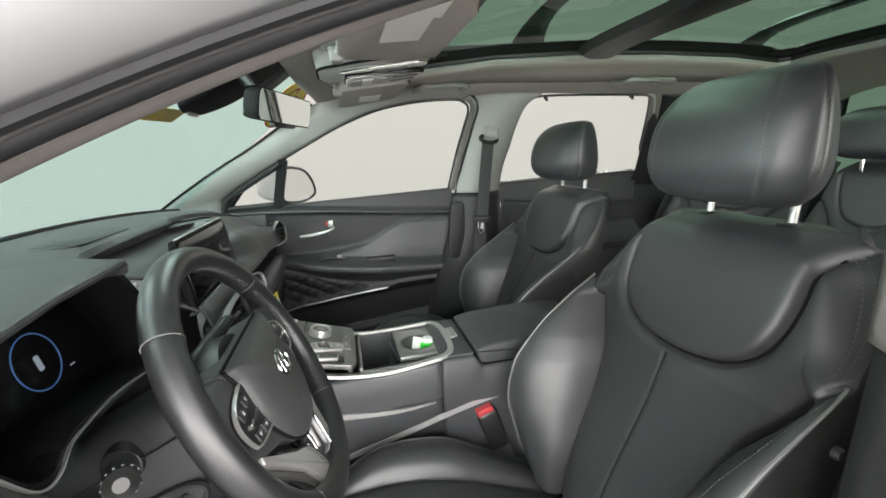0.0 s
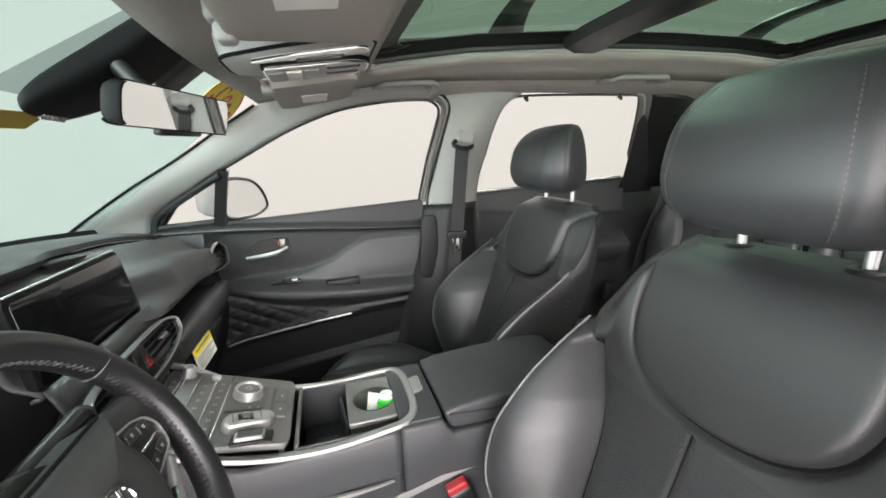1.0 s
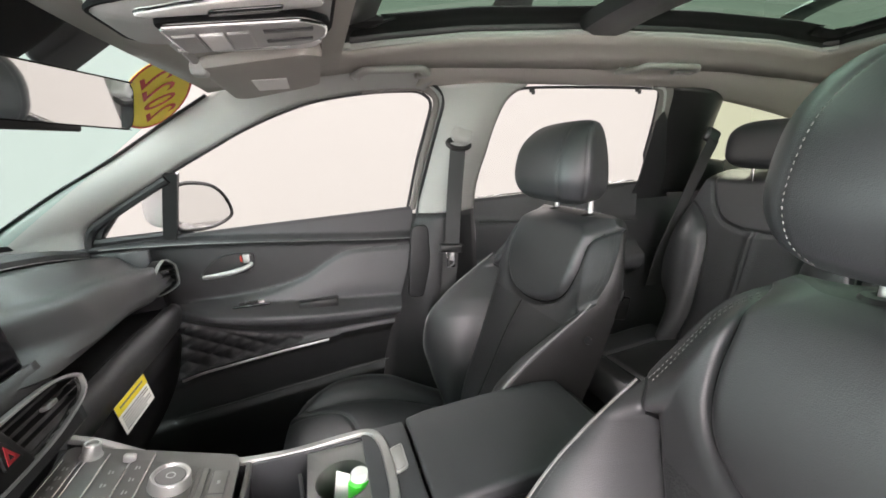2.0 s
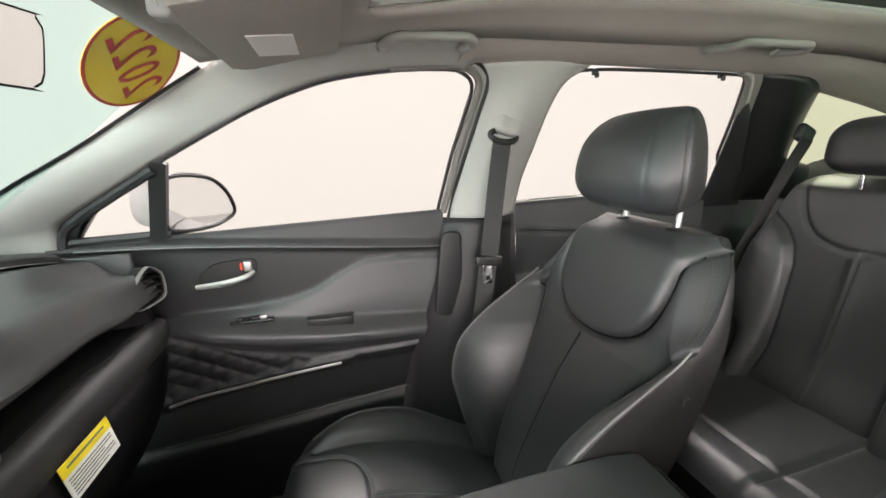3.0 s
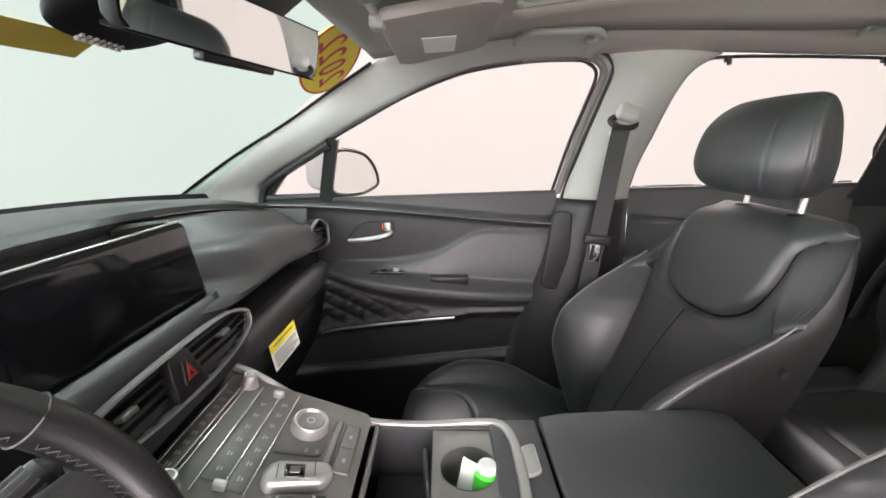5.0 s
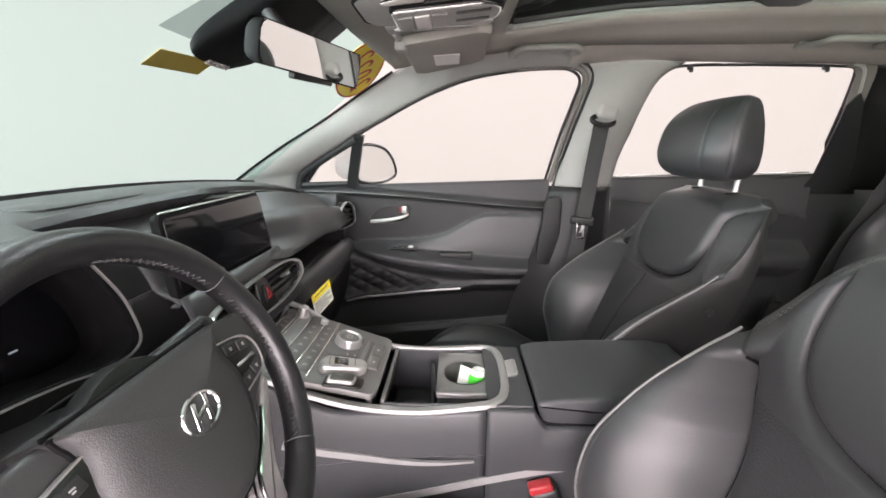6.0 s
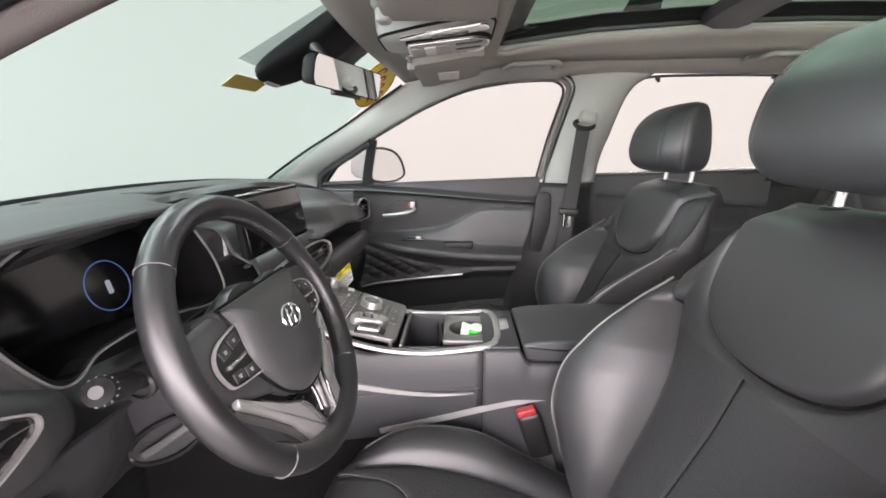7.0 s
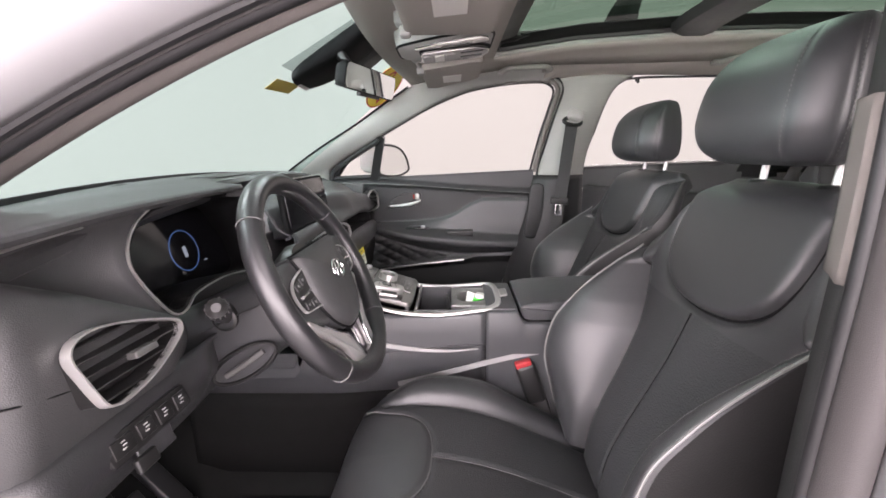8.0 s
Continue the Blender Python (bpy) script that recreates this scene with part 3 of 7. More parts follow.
part("bulkhead", rbox(0.04, 1.5, 0.85, 0.01, at=(-0.86, 0, 0.72)), DARK, body)
part("tailgate", rbox(0.06, 1.5, 0.80, 0.03, at=(2.30, 0, 0.74)), HARD, body)
part("tailgate_window", mesh_of([(2.30, -0.62, 1.13), (2.30, 0.62, 1.13), (2.14, 0.50, 1.53), (2.14, -0.50, 1.53)], [(0, 1, 2, 3)]), ROOFGLASS, body, "dark green tinted rear window", smooth=False)
for s in (1, -1):
    part("tailgate_pillar", sweep([(2.29, s * 0.68, 1.10), (2.22, s * 0.62, 1.32), (2.12, s * 0.54, 1.56)], [(-0.06, -0.02), (0.06, -0.02), (0.06, 0.02), (-0.06, 0.02)]), HARD, body)
for s in (1, -1):
    part("sill", rbox(2.9, 0.12, 0.16, 0.03, at=(0.75, s * 0.80, 0.36)), PAINT, body)
    part("rear_quarter", rbox(0.75, 0.06, 0.85, 0.03, at=(1.95, s * 0.86, 0.80)), PAINT, body)
    part("front_wing", rbox(0.75, 0.08, 0.75, 0.03, at=(-0.85, s * 0.82, 0.72)), PAINT, body)

carpet = tagged(part("floor", grid_of(np.array([[(x, y, 0.37 + 0.10 * math.exp(-(y / 0.12) ** 4) + 0.28 * max(0, (-0.45 - x)) ** 1.2 * 1.6) for y in np.linspace(-0.74, 0.74, 40)] for x in np.linspace(-0.84, 2.2, 50)])), CARPET, solid=0.01), "black carpeted car floor", "floor", kind="structure")

# driver's doorway: rubber seal, shaded flange and outer paint round the opening
doorway = thing("door_frame", "white painted driver door opening edged with black rubber seal", "door frame", kind="structure")
O = catmull(DRIVER_OPENING, 60)
N = catmull(PILLAR_EDGE, 60)
part("trim_lip", grid_of(np.array([O + (N - O) * t + [0, 0, -0.005 * math.sin(math.pi * t) - 0.004 * (1 - t) ** 4] for t in np.linspace(0, 1, 9)]), flip=False), TRIM_GREY, doorway, "pillar trim edge, greyed for shade", solid=0.002)
part("rubber_seal", tube(O + [0.0, -0.008, 0.001], 0.0090, 10), RUBBER, doorway, "black rubber seal")
part("seal_lip", tube(O + [0.0, -0.0172, -0.0015], 0.0022, 8), SEAL_GREY, doorway, "grey lip between the seals")
part("rubber_seal", tube(O + [0.0, -0.024, 0.003], 0.0060, 8), RUBBER, doorway, "black rubber seal")
part("painted_flange", grid_of(np.array([O + [0, -0.026, 0.004], O + [0, -0.040, 0.006], O + [0, -0.060, 0.013], O + [-0.004, -0.080, 0.028], O + [-0.006, -0.088, 0.05]]), flip=True), PAINT, doorway, solid=0.002)
part("painted_pillar", grid_of(np.array([O + [-0.006, -0.088, 0.05], O + [-0.02, -0.090, 0.07], O + [-0.05, -0.06, 0.11], O + [-0.06, 0.0, 0.135]]), flip=True), PAINT, doorway, solid=0.002)
V = catmull([(0.435, -0.692, 1.475), (0.42, -0.712, 1.40), (0.403, -0.732, 1.29), (0.396, -0.74, 1.18), (0.390, -0.74, 1.0), (0.385, -0.74, 0.75), (0.375, -0.74, 0.50)], 60)
part("centre_pillar_trim", grid_of(np.array([V + [0.058, 0.08, 0], V + [0.045, 0.055, 0], V + [0.022, 0.022, 0], V + [0.006, 0.006, 0], V])), LINER_DARK, doorway, "dark grey centre pillar trim", solid=0.003)
VU = np.array([v for v in V if 1.142 < v[2] < 1.315])
part("trim_strip", grid_of(np.array([VU + [0.054, 0.084, 0], VU + [0.049, 0.076, 0], VU + [0.038, 0.058, 0], VU + [0.025, 0.039, 0], VU + [0.027, 0.032, 0]])), TRIM_GREY, doorway, "beige upper pillar trim edge", solid=0.002)
part("rubber_seal", tube(V + [0.0, -0.005, 0], 0.007, 10, up=(1, 0, 0)), RUBBER, doorway, "black rubber seal")
part("seal_lip", grid_of(np.array([V + [-0.002, -0.008, 0], V + [-0.006, -0.018, 0], V + [-0.005, -0.034, 0], V + [0.004, -0.046, 0]])), SEAL_GREY, doorway, "soft grey door seal lip", solid=0.003)
part("painted_flange", grid_of(np.array([V + [0.006, -0.044, 0], V + [0.004, -0.06, 0], V + [0.02, -0.085, 0], V + [0.09, -0.12, 0]])), PAINT, doorway, solid=0.002)
# ---- front seats: x = 0 at the headrest posts, y = 0 on the middle ----
BACK_Z = [0.60, 0.68, 0.74, 0.82, 0.90, 1.00, 1.08, 1.14, 1.175, 1.19]
BACK_X = [-0.275, -0.262, -0.242, -0.205, -0.168, -0.122, -0.092, -0.068, -0.045, -0.01]
WIDE_Z = [0.60, 0.66, 0.72, 0.80, 0.90, 1.00, 1.05, 1.10, 1.15, 1.19]
WIDE_Y = [0.205, 0.222, 0.232, 0.238, 0.240, 0.239, 0.235, 0.223, 0.200, 0.150]
EDGE_Z = [0.60, 0.66, 0.72, 0.79, 0.87, 0.92, 0.96, 1.0, 1.04, 1.08, 1.14, 1.19]
EDGE_X = [-0.262, -0.29, -0.306, -0.32, -0.303, -0.264, -0.22, -0.165, -0.108, -0.062, -0.02, 0.02]
SEAM_Z = [0.60, 0.72, 0.82, 0.885, 0.93, 0.965, 1.0, 1.03, 1.05]
SEAM_Y = [0.110, 0.118, 0.132, 0.146, 0.164, 0.187, 0.206, 0.223, 0.243]


def sm_interp(v, xs, ys):
    c = catmull(list(zip(xs, ys)), 200)
    return np.interp(v, c[:, 0], c[:, 1])


def back_front(y, z, lumbar=0.0):
    """x of the front face of the backrest."""
    w = sm_interp(z, WIDE_Z, WIDE_Y)
    sy = np.minimum(np.interp(z, SEAM_Z, SEAM_Y), w - 0.02 - 0.03 * smooth01(z, 0.99, 1.04))
    a = np.abs(y)
    xm = sm_interp(z, BACK_Z, BACK_X)
    xc = xm + (0.010 - 0.008 * smooth01(z, 0.98, 1.06)) * (np.minimum(a, sy) / 0.16) ** 2
    u = np.clip((a - sy) / (w - sy), 0, 1)
    xe = sm_interp(z, EDGE_Z, EDGE_X)
    low = smooth01(z, 1.06, 1.0)
    f = (u * u * (3 - 2 * u)) * (1 - low) + (1 - (1 - u) ** 1.7) * low
    bulge = 0.018 * smooth01(z, 1.08, 0.95)
    return xc * (1 - f) + xe * f - bulge * np.sin(np.pi * u ** 0.7) + 0.010 * low * np.clip((u - 0.95) / 0.05, 0, 1) ** 2 + lumbar * smooth01(z, 1.03, 0.88)


BIB_Z = [0.986, 0.989, 1.0, 1.024, 1.058, 1.10, 1.135, 1.157, 1.172, 1.19]
BIB_Y = [0.0, 0.046, 0.090, 0.126, 0.146, 0.154, 0.154, 0.157, 0.174, 0.195]
BIB = [(-y, z) for y, z in zip(BIB_Y[::-1], BIB_Z[::-1])] + list(zip(BIB_Y[1:], BIB_Z[1:]))
SIDE_SEAM = list(zip(SEAM_Y, SEAM_Z))


def make_seat(name, label, crown=1.0, lumbar=0.0):
    face = lambda y, z: back_front(y, z, lumbar)
    seat = thing(name, label, "car seat", "front seats")
    # backrest face
    ny, nz = 221, 191
    U, Z = np.meshgrid(np.linspace(-1, 1, ny), np.linspace(0.62, 1.19, nz), indexing="ij")
    W = sm_interp(Z, WIDE_Z, WIDE_Y)
    Y = np.sign(U) * np.abs(U) ** 0.9 * W
    X = face(Y, Z)
    bib = catmull(BIB, 60)
    sl = catmull([(-y, z) for y, z in SIDE_SEAM], 40)
    sr = catmull(SIDE_SEAM, 40)
    d = np.minimum(curve_dist(Y, Z, sl), curve_dist(Y, Z, sr))
    db = curve_dist(Y, Z, bib)
    dp = np.where(Z < 0.975, np.abs(Y), 9)
    half = bib[bib[:, 0] >= -1e-6]
    half = half[np.argsort(half[:, 1])]
    inside = np.abs(Y) < np.interp(Z, half[:, 1], half[:, 0], left=-1)
    bolst = (np.abs(Y) > np.interp(Z, SEAM_Z, SEAM_Y)) & (Z < 1.05)
    X = X + 0.009 * np.exp(-(d / 0.006) ** 2) * smooth01(1.056 - Z, 0.0, 0.02) + 0.010 * np.exp(-(db / 0.0045) ** 2) + 0.003 * np.exp(-(dp / 0.004) ** 2)
    X = X - np.where(inside, 0.012 * (1 - np.exp(-(db / 0.010) ** 2)), 0)
    X = X - np.where(~inside & ~bolst, 0.006 * (1 - np.exp(-(np.minimum(db, d) / 0.014) ** 2)), 0) - np.where(bolst, 0.011 * (1 - np.exp(-(d / 0.010) ** 2)), 0)
    P = np.stack([X, Y, Z], -1)
    yc, zc = 0.25 * (Y[:-1, :-1] + Y[1:, :-1] + Y[:-1, 1:] + Y[1:, 1:]), 0.25 * (Z[:-1, :-1] + Z[1:, :-1] + Z[:-1, 1:] + Z[1:, 1:])
    inn = np.abs(yc) < np.interp(zc, half[:, 1], half[:, 0], left=-1)
    out = np.abs(yc) > np.interp(zc, [p[1] for p in SIDE_SEAM], [p[0] for p in SIDE_SEAM])
    reg = np.where(inn, 1, np.where(out & (zc < 1.049), np.where(yc < 0, 2, 3), np.where(zc > 0.978, np.where(yc < 0, 5, 6), 4)))
    pm = panels(P, reg, flip=False)
    part("backrest_bib", pm[1], LEATHER, seat, "smooth padded leather yoke panel")
    part("bolster", pm[2], LEATHER, seat)
    part("bolster", pm[3], LEATHER, seat)
    part("backrest_insert", pm[4], PERF, seat, "perforated leather insert")
    part("shoulder_panel", pm[5], LEATHER, seat)
    part("shoulder_panel", pm[6], LEATHER, seat)
    # rear shell, closed round the edge of the face
    edge = np.concatenate([P[0, ::2], P[2:-2:2, -1], P[-1, ::-2]])
    rings = []
    for t in np.linspace(0, 1, 9):
        k = math.sin(t * math.pi / 2)
        back = np.stack([np.interp(edge[:, 2], BACK_Z, BACK_X) + 0.088 - 0.022 * smooth01(edge[:, 2], 0.85, 1.19), edge[:, 1] * 0.94, edge[:, 2] - 0.004], -1)
        r = edge * (1 - t) + back * t
        r[:, 1] *= 1 + 0.03 * math.sin(math.pi * t)
        r[:, 2] += 0.006 * math.sin(math.pi * t) * smooth01(edge[:, 2], 1.1, 1.19) - 0.045 * t * t * smooth01(np.abs(edge[:, 1]), 0.09, 0.17) * smooth01(edge[:, 2], 1.0, 1.15)
        rings.append(r)
    part("side_cover", grid_of(np.array(rings)), SIDE_VINYL, seat)
    bx = np.array(rings[-1])
    n2 = len(bx) // 2
    part("back_cover", grid_of(np.array([[bx[i] * (1 - t) + bx[-1 - i] * t for t in np.linspace(0, 1, 6)] for i in range(n2)])), SIDE_VINYL, seat)
    # pale piping and stitches along the bolsters' outer edges
    for sg in (-1, 1):
        zz = np.linspace(0.64, 1.045, 40)
        wide = sm_interp(zz, WIDE_Z, WIDE_Y)
        sy = np.interp(zz, SEAM_Z, SEAM_Y)
        yy = sg * (sy + (0.90 if sg > 0 else 0.975) * (wide - sy))
        pp = np.stack([face(yy, zz) - 0.012, yy, zz], -1)
        part("piping", tube(catmull(pp, 60), 0.0021, 6), PIPING, seat, "pale grey piping")
        y2 = sg * (sy + (0.80 if sg > 0 else 0.56) * (wide - sy))
        stitches(np.stack([face(y2, zz) - 0.0118, y2, zz], -1), PALE_THREAD, seat, 0.0005, 0.006)
        zz = np.linspace(1.05, 1.168, 16)
        for off in (0.010, 0.017):
            yy = sg * (sm_interp(zz, WIDE_Z, WIDE_Y) - off)
            stitches(np.stack([face(yy, zz) - 0.0066, yy, zz], -1), THREAD, seat, 0.0006, 0.007)
    part("recliner_knob", lathe([(0.0, 0.008), (0.006, 0.008), (0.008, 0.005), (0.008, 0.0)], 16, axes((-0.12, -0.24, 0.97), (1, 0, 0), (0, 0, 1))), HARD, seat)
    # dark sewn seams lying in the grooves
    def seam(curve, deep, r=0.0013):
        curve = np.array(curve, float)
        xs = face(curve[:, 0], curve[:, 1]) + deep
        part("seam", tube(catmull(np.stack([xs, curve[:, 0], curve[:, 1]], -1), 80), r, 5, up=(1, 0, 0)), MATTE, seat)
    seam(bib[4:-4:2], 0.0078, 0.0024)
    for sg in (-1, 1):
        seam([(sg * y, z) for y, z in catmull(SIDE_SEAM, 40)[:36]], 0.0082, 0.0020)
    seam([(0.0, z) for z in np.linspace(0.66, 0.978, 20)], -0.0036, 0.0012)
    # headrest: level slices, a broad front, flat cheeks drawn in towards the back
    HZ = [1.222, 1.228, 1.245, 1.27, 1.30, 1.345, 1.375, 1.395, 1.408, 1.414]
    HF = [-0.060, -0.080, -0.100, -0.108, -0.108, -0.098, -0.081, -0.061, -0.040, -0.020]
    HB = [0.020, 0.030, 0.038, 0.038, 0.037, 0.034, 0.031, 0.028, 0.024, 0.016]
    HW = [0.088, 0.106, 0.124, 0.136, 0.139, 0.134, 0.125, 0.113, 0.097, 0.072]
    na = 192
    cuts = {27: 0.0026, 43: 0.0030, 71: 0.002, 121: 0.002, 149: 0.0030, 165: 0.0026}
    rows = []
    for z in np.r_[1.2225, np.linspace(1.2235, 1.245, 8), np.linspace(1.25, 1.385, 24), np.linspace(1.39, 1.4135, 9)]:
        xf, xr, w = (float(sm_interp(z, HZ, q)) for q in (HF, HB, HW))
        L = xr - xf
        ring = catmull([(xf - 0.004, 0), (xf, 0.60 * w), (xf + 0.10 * L, 0.86 * w), (xf + 0.34 * L, w), (xf + 0.66 * L, 0.86 * w), (xr - 0.06 * L, 0.68 * w), (xr, 0.54 * w), (xr, 0),
                        (xr, -0.54 * w), (xr - 0.06 * L, -0.68 * w), (xf + 0.66 * L, -0.86 * w), (xf + 0.34 * L, -w), (xf + 0.10 * L, -0.86 * w), (xf, -0.60 * w)], na, closed=True)
        mid_ = np.array([0.5 * (xf + xr), 0])
        for k, deep in cuts.items():
            for dk, q in ((-1, 0.35), (0, 1.0), (1, 0.35)):
                v = mid_ - ring[k + dk]
                ring[k + dk] += v / np.linalg.norm(v) * deep * q
        rows.append([(x, y, 1.25 + (z - 1.25) * (crown if z > 1.25 else 1.0)) for x, y in ring])
    H = np.array(rows)
    cap = lambda r, dz: r.mean(axis=0) + (r - r.mean(axis=0)) * [0.02, 0.02, 1] + [0, 0, dz]
    H = np.concatenate([[cap(H[0], -0.001)], H, [H[-1].mean(axis=0) + (H[-1] - H[-1].mean(axis=0)) * [0.6, 0.6, 1] + [0, 0, 0.0016], cap(H[-1], 0.0022)]])
    Hc = np.concatenate([H, H[:, :1]], axis=1)
    jj = np.arange(na)
    kind_ = np.where((jj < 27) | (jj >= 165), 1, np.where(jj < 43, 2, np.where(jj >= 149, 3, np.where(jj < 71, 4, np.where(jj >= 121, 5, 6)))))
    hp = panels(Hc, np.repeat(kind_[None, :], Hc.shape[0] - 1, axis=0), flip=True)
    hr = part("headrest", hp[1], LEATHER, seat, "smooth leather headrest")
    for k, nm in ((2, "edge_strip"), (3, "edge_strip"), (4, "side_panel"), (5, "side_panel"), (6, "rear_panel")):
        part(nm, hp[k], LEATHER, hr)
    for k in (26, 166, 44, 148):
        row = H[5:-9, k]
        stitches(row + (row - H[5:-9].mean(axis=1)) * [0.006, 0.006, 0], PALE_THREAD, hr, 0.0007, 0.006, up=(0, 1, 0))
    for sg in (-1, 1):
        part("headrest_post", tube([(0.0, sg * 0.07, 1.17), (0.003, sg * 0.07, 1.20), (0.008, sg * 0.07, 1.26)], 0.0060, 12, up=(1, 0, 0)), RAIL_SATIN, seat, "satin steel post")
        part("post_collar", lathe([(0.009, -0.006), (0.02, -0.004), (0.02, 0.004), (0.016, 0.009), (0.009, 0.010)], 20, pose(0.0, sg * 0.07, 1.186)), DARK, seat)
    # cushion: x from the front edge back to the hip
    CX0, CX1 = -0.772, -0.235
    ux, vy = np.meshgrid(np.linspace(0, 1, 121), np.linspace(-1, 1, 121), indexing="ij")
    hw = 0.262 - 0.028 * (1 - ux) ** 3
    Yc = vy * hw
    Xc = CX0 + (CX1 - CX0) * ux + 0.045 * (np.abs(vy) ** 3) * (1 - ux)
    EX = [-0.78, -0.74, -0.70, -0.62, -0.54, -0.46, -0.40, -0.34, -0.235]
    edge_z = sm_interp(Xc, EX, [0.600, 0.640, 0.672, 0.708, 0.712, 0.695, 0.662, 0.627, 0.570])
    zmid = sm_interp(Xc, EX, [0.630, 0.672, 0.694, 0.700, 0.692, 0.672, 0.650, 0.625, 0.580])
    a = np.abs(Yc)
    u = np.clip((a - 0.158) / (hw - 0.158), 0, 1)
    Zc = zmid - 0.006 * (np.minimum(a, 0.158) / 0.158 - 0.5) ** 2 + (edge_z - zmid) * (1 - (1 - u) ** 2) + 0.022 * np.sin(np.pi * np.clip(u, 0, 1) ** 0.75) * smooth01(ux, 0.03, 0.25)
    Zc = Zc - 0.035 * np.clip((np.abs(vy) - 0.955) / 0.045, 0, 1) ** 2 - 0.06 * np.clip((0.05 - ux) / 0.05, 0, 1) ** 2.2
    seams = [[(CX0 + 0.02 + (CX1 - CX0) * t, sg * (0.152 + 0.012 * math.sin(math.pi * t))) for t in np.linspace(0.12, 1, 12)] for sg in (-1, 1)]
    TB = CX0 + 0.196
    tee = catmull([(CX0 + 0.02, -0.148), (CX0 + 0.075, -0.130), (CX0 + 0.135, -0.118), (TB - 0.022, -0.092), (TB - 0.004, -0.05), (TB, 0.0), (TB - 0.004, 0.05), (TB - 0.022, 0.092), (CX0 + 0.135, 0.118), (CX0 + 0.075, 0.130), (CX0 + 0.02, 0.148)], 60)
    mid = [(TB, 0.0), (CX1, 0.0)]
    g = np.minimum(curve_dist(Xc, Yc, seams[0]), curve_dist(Xc, Yc, seams[1]))
    g2 = np.minimum(curve_dist(Xc, Yc, tee), curve_dist(Xc, Yc, mid))
    Zc = Zc - 0.008 * np.exp(-(g / 0.007) ** 2) - 0.005 * np.exp(-(g2 / 0.005) ** 2)
    Pc = np.stack([Xc, Yc, Zc], -1)
    xc, yc = 0.5 * (Xc[:-1, :-1] + Xc[1:, 1:]), 0.5 * (Yc[:-1, :-1] + Yc[1:, 1:])
    outside = np.abs(yc) > 0.158
    front = xc < np.interp(yc, tee[:, 1], tee[:, 0])
    pc = panels(Pc, np.where(outside, np.where(yc < 0, 1, 2), np.where(front, 3, 4)), flip=True)
    part("cushion_bolster", pc[1], LEATHER, seat)
    part("cushion_bolster", pc[2], LEATHER, seat)
    part("cushion_front", pc[3], LEATHER, seat)
    part("cushion_insert", pc[4], PERF, seat, "perforated leather insert")
    for sg in (0, -1):
        pth = Pc[8:, 2 if sg == 0 else -3] + [0, 0, 0.002]
        part("piping", tube(catmull(pth[::4], 40), 0.0019, 6), PIPING, seat, "pale grey piping")
    on_cushion = lambda x, y: float(Zc[int(round((x - CX0) / (CX1 - CX0) * 120)), int(round((y / 0.255 + 1) * 60))])
    part("piping", tube(catmull([(x, y, on_cushion(x, y) + 0.0025) for x, y in tee[2:-2:2]], 60), 0.0011, 5), THREAD, seat, "fine grey piping")
    part("piping", tube(catmull([(x, 0.0, on_cushion(x, 0.0) + 0.0025) for x in np.linspace(TB + 0.002, CX1 - 0.03, 14)], 40), 0.0011, 5), THREAD, seat, "fine grey piping")
    # skirt and base
    eg = np.concatenate([Pc[::-3, 0], Pc[0, ::3], Pc[::3, -1]])
    dn = eg.copy()
    dn[:, 2] = 0.55
    dn[:, 1] *= 0.96
    dn[:, 0] += 0.03 * (eg[:, 0] < CX0 + 0.1)
    lo = dn.copy()
    lo[:, 2] = 0.47
    part("cushion_skirt", grid_of(np.array([eg, eg * [1, 1, 1] + [0, 0, -0.03], dn, lo])), SIDE_VINYL, seat, "black vinyl cushion side")
    part("seat_base", rbox(0.40, 0.42, 0.09, 0.02, at=(-0.46, 0, 0.455)), DARK, seat)
    for sg in (-1, 1):
        part("seat_rail", rbox(0.52, 0.035, 0.05, 0.006, at=(-0.46, sg * 0.2, 0.395)), SATIN, seat)
    return seat


seat_p = make_seat("front_seat", "black leather front passenger seat with pale piping, slid back", 0.95, -0.014)
seat_p.location = (0.765, 0.365, 0.0)
seat_d = make_seat("front_seat", "black leather driver seat with pale piping beside the centre console", 1.0, 0.013)
seat_d.location = (0.637, -0.372, 0.012)
# ---- dashboard ----
dash = thing("dashboard", "dark grey soft-touch dashboard with stitched passenger fascia", "dashboard")


def top_z(y):
    return 1.212 - 0.058 * (abs(y) / 0.66) ** 2.4


ys = np.linspace(-0.775, 0.69, 86)
rows = []
for y in ys:
    z = top_z(max(y, -0.72))
    xb = ws_x(z - 0.012, y)
    xf = -0.372 - 0.028 * smooth01(y, 0.10, 0.20) + 0.03 * smooth01(-y, 0.20, 0.27)
    pts = [(xb - 0.03, z - 0.03), (xb, z - 0.010), (xb + 0.09, z + 0.001), (-0.43, z + 0.003), (xf - 0.012, z), (xf, z - 0.004), (xf + 0.001, z - 0.012), (xf - 0.012, z - 0.02), (xf - 0.03, z - 0.03)]
    c = catmull(pts, 40)
    rows.append([(x, y, zz) for x, zz in c])
part("top_pad", grid_of(np.array(rows), flip=True), SOFT, dash, solid=0.004)
# raised pad over the instruments, its rear edge overhanging them
WING_Y = [-0.775, -0.72, -0.63, -0.50, -0.42, -0.27]
WING_X = [-0.236, -0.240, -0.250, -0.272, -0.284, -0.292]


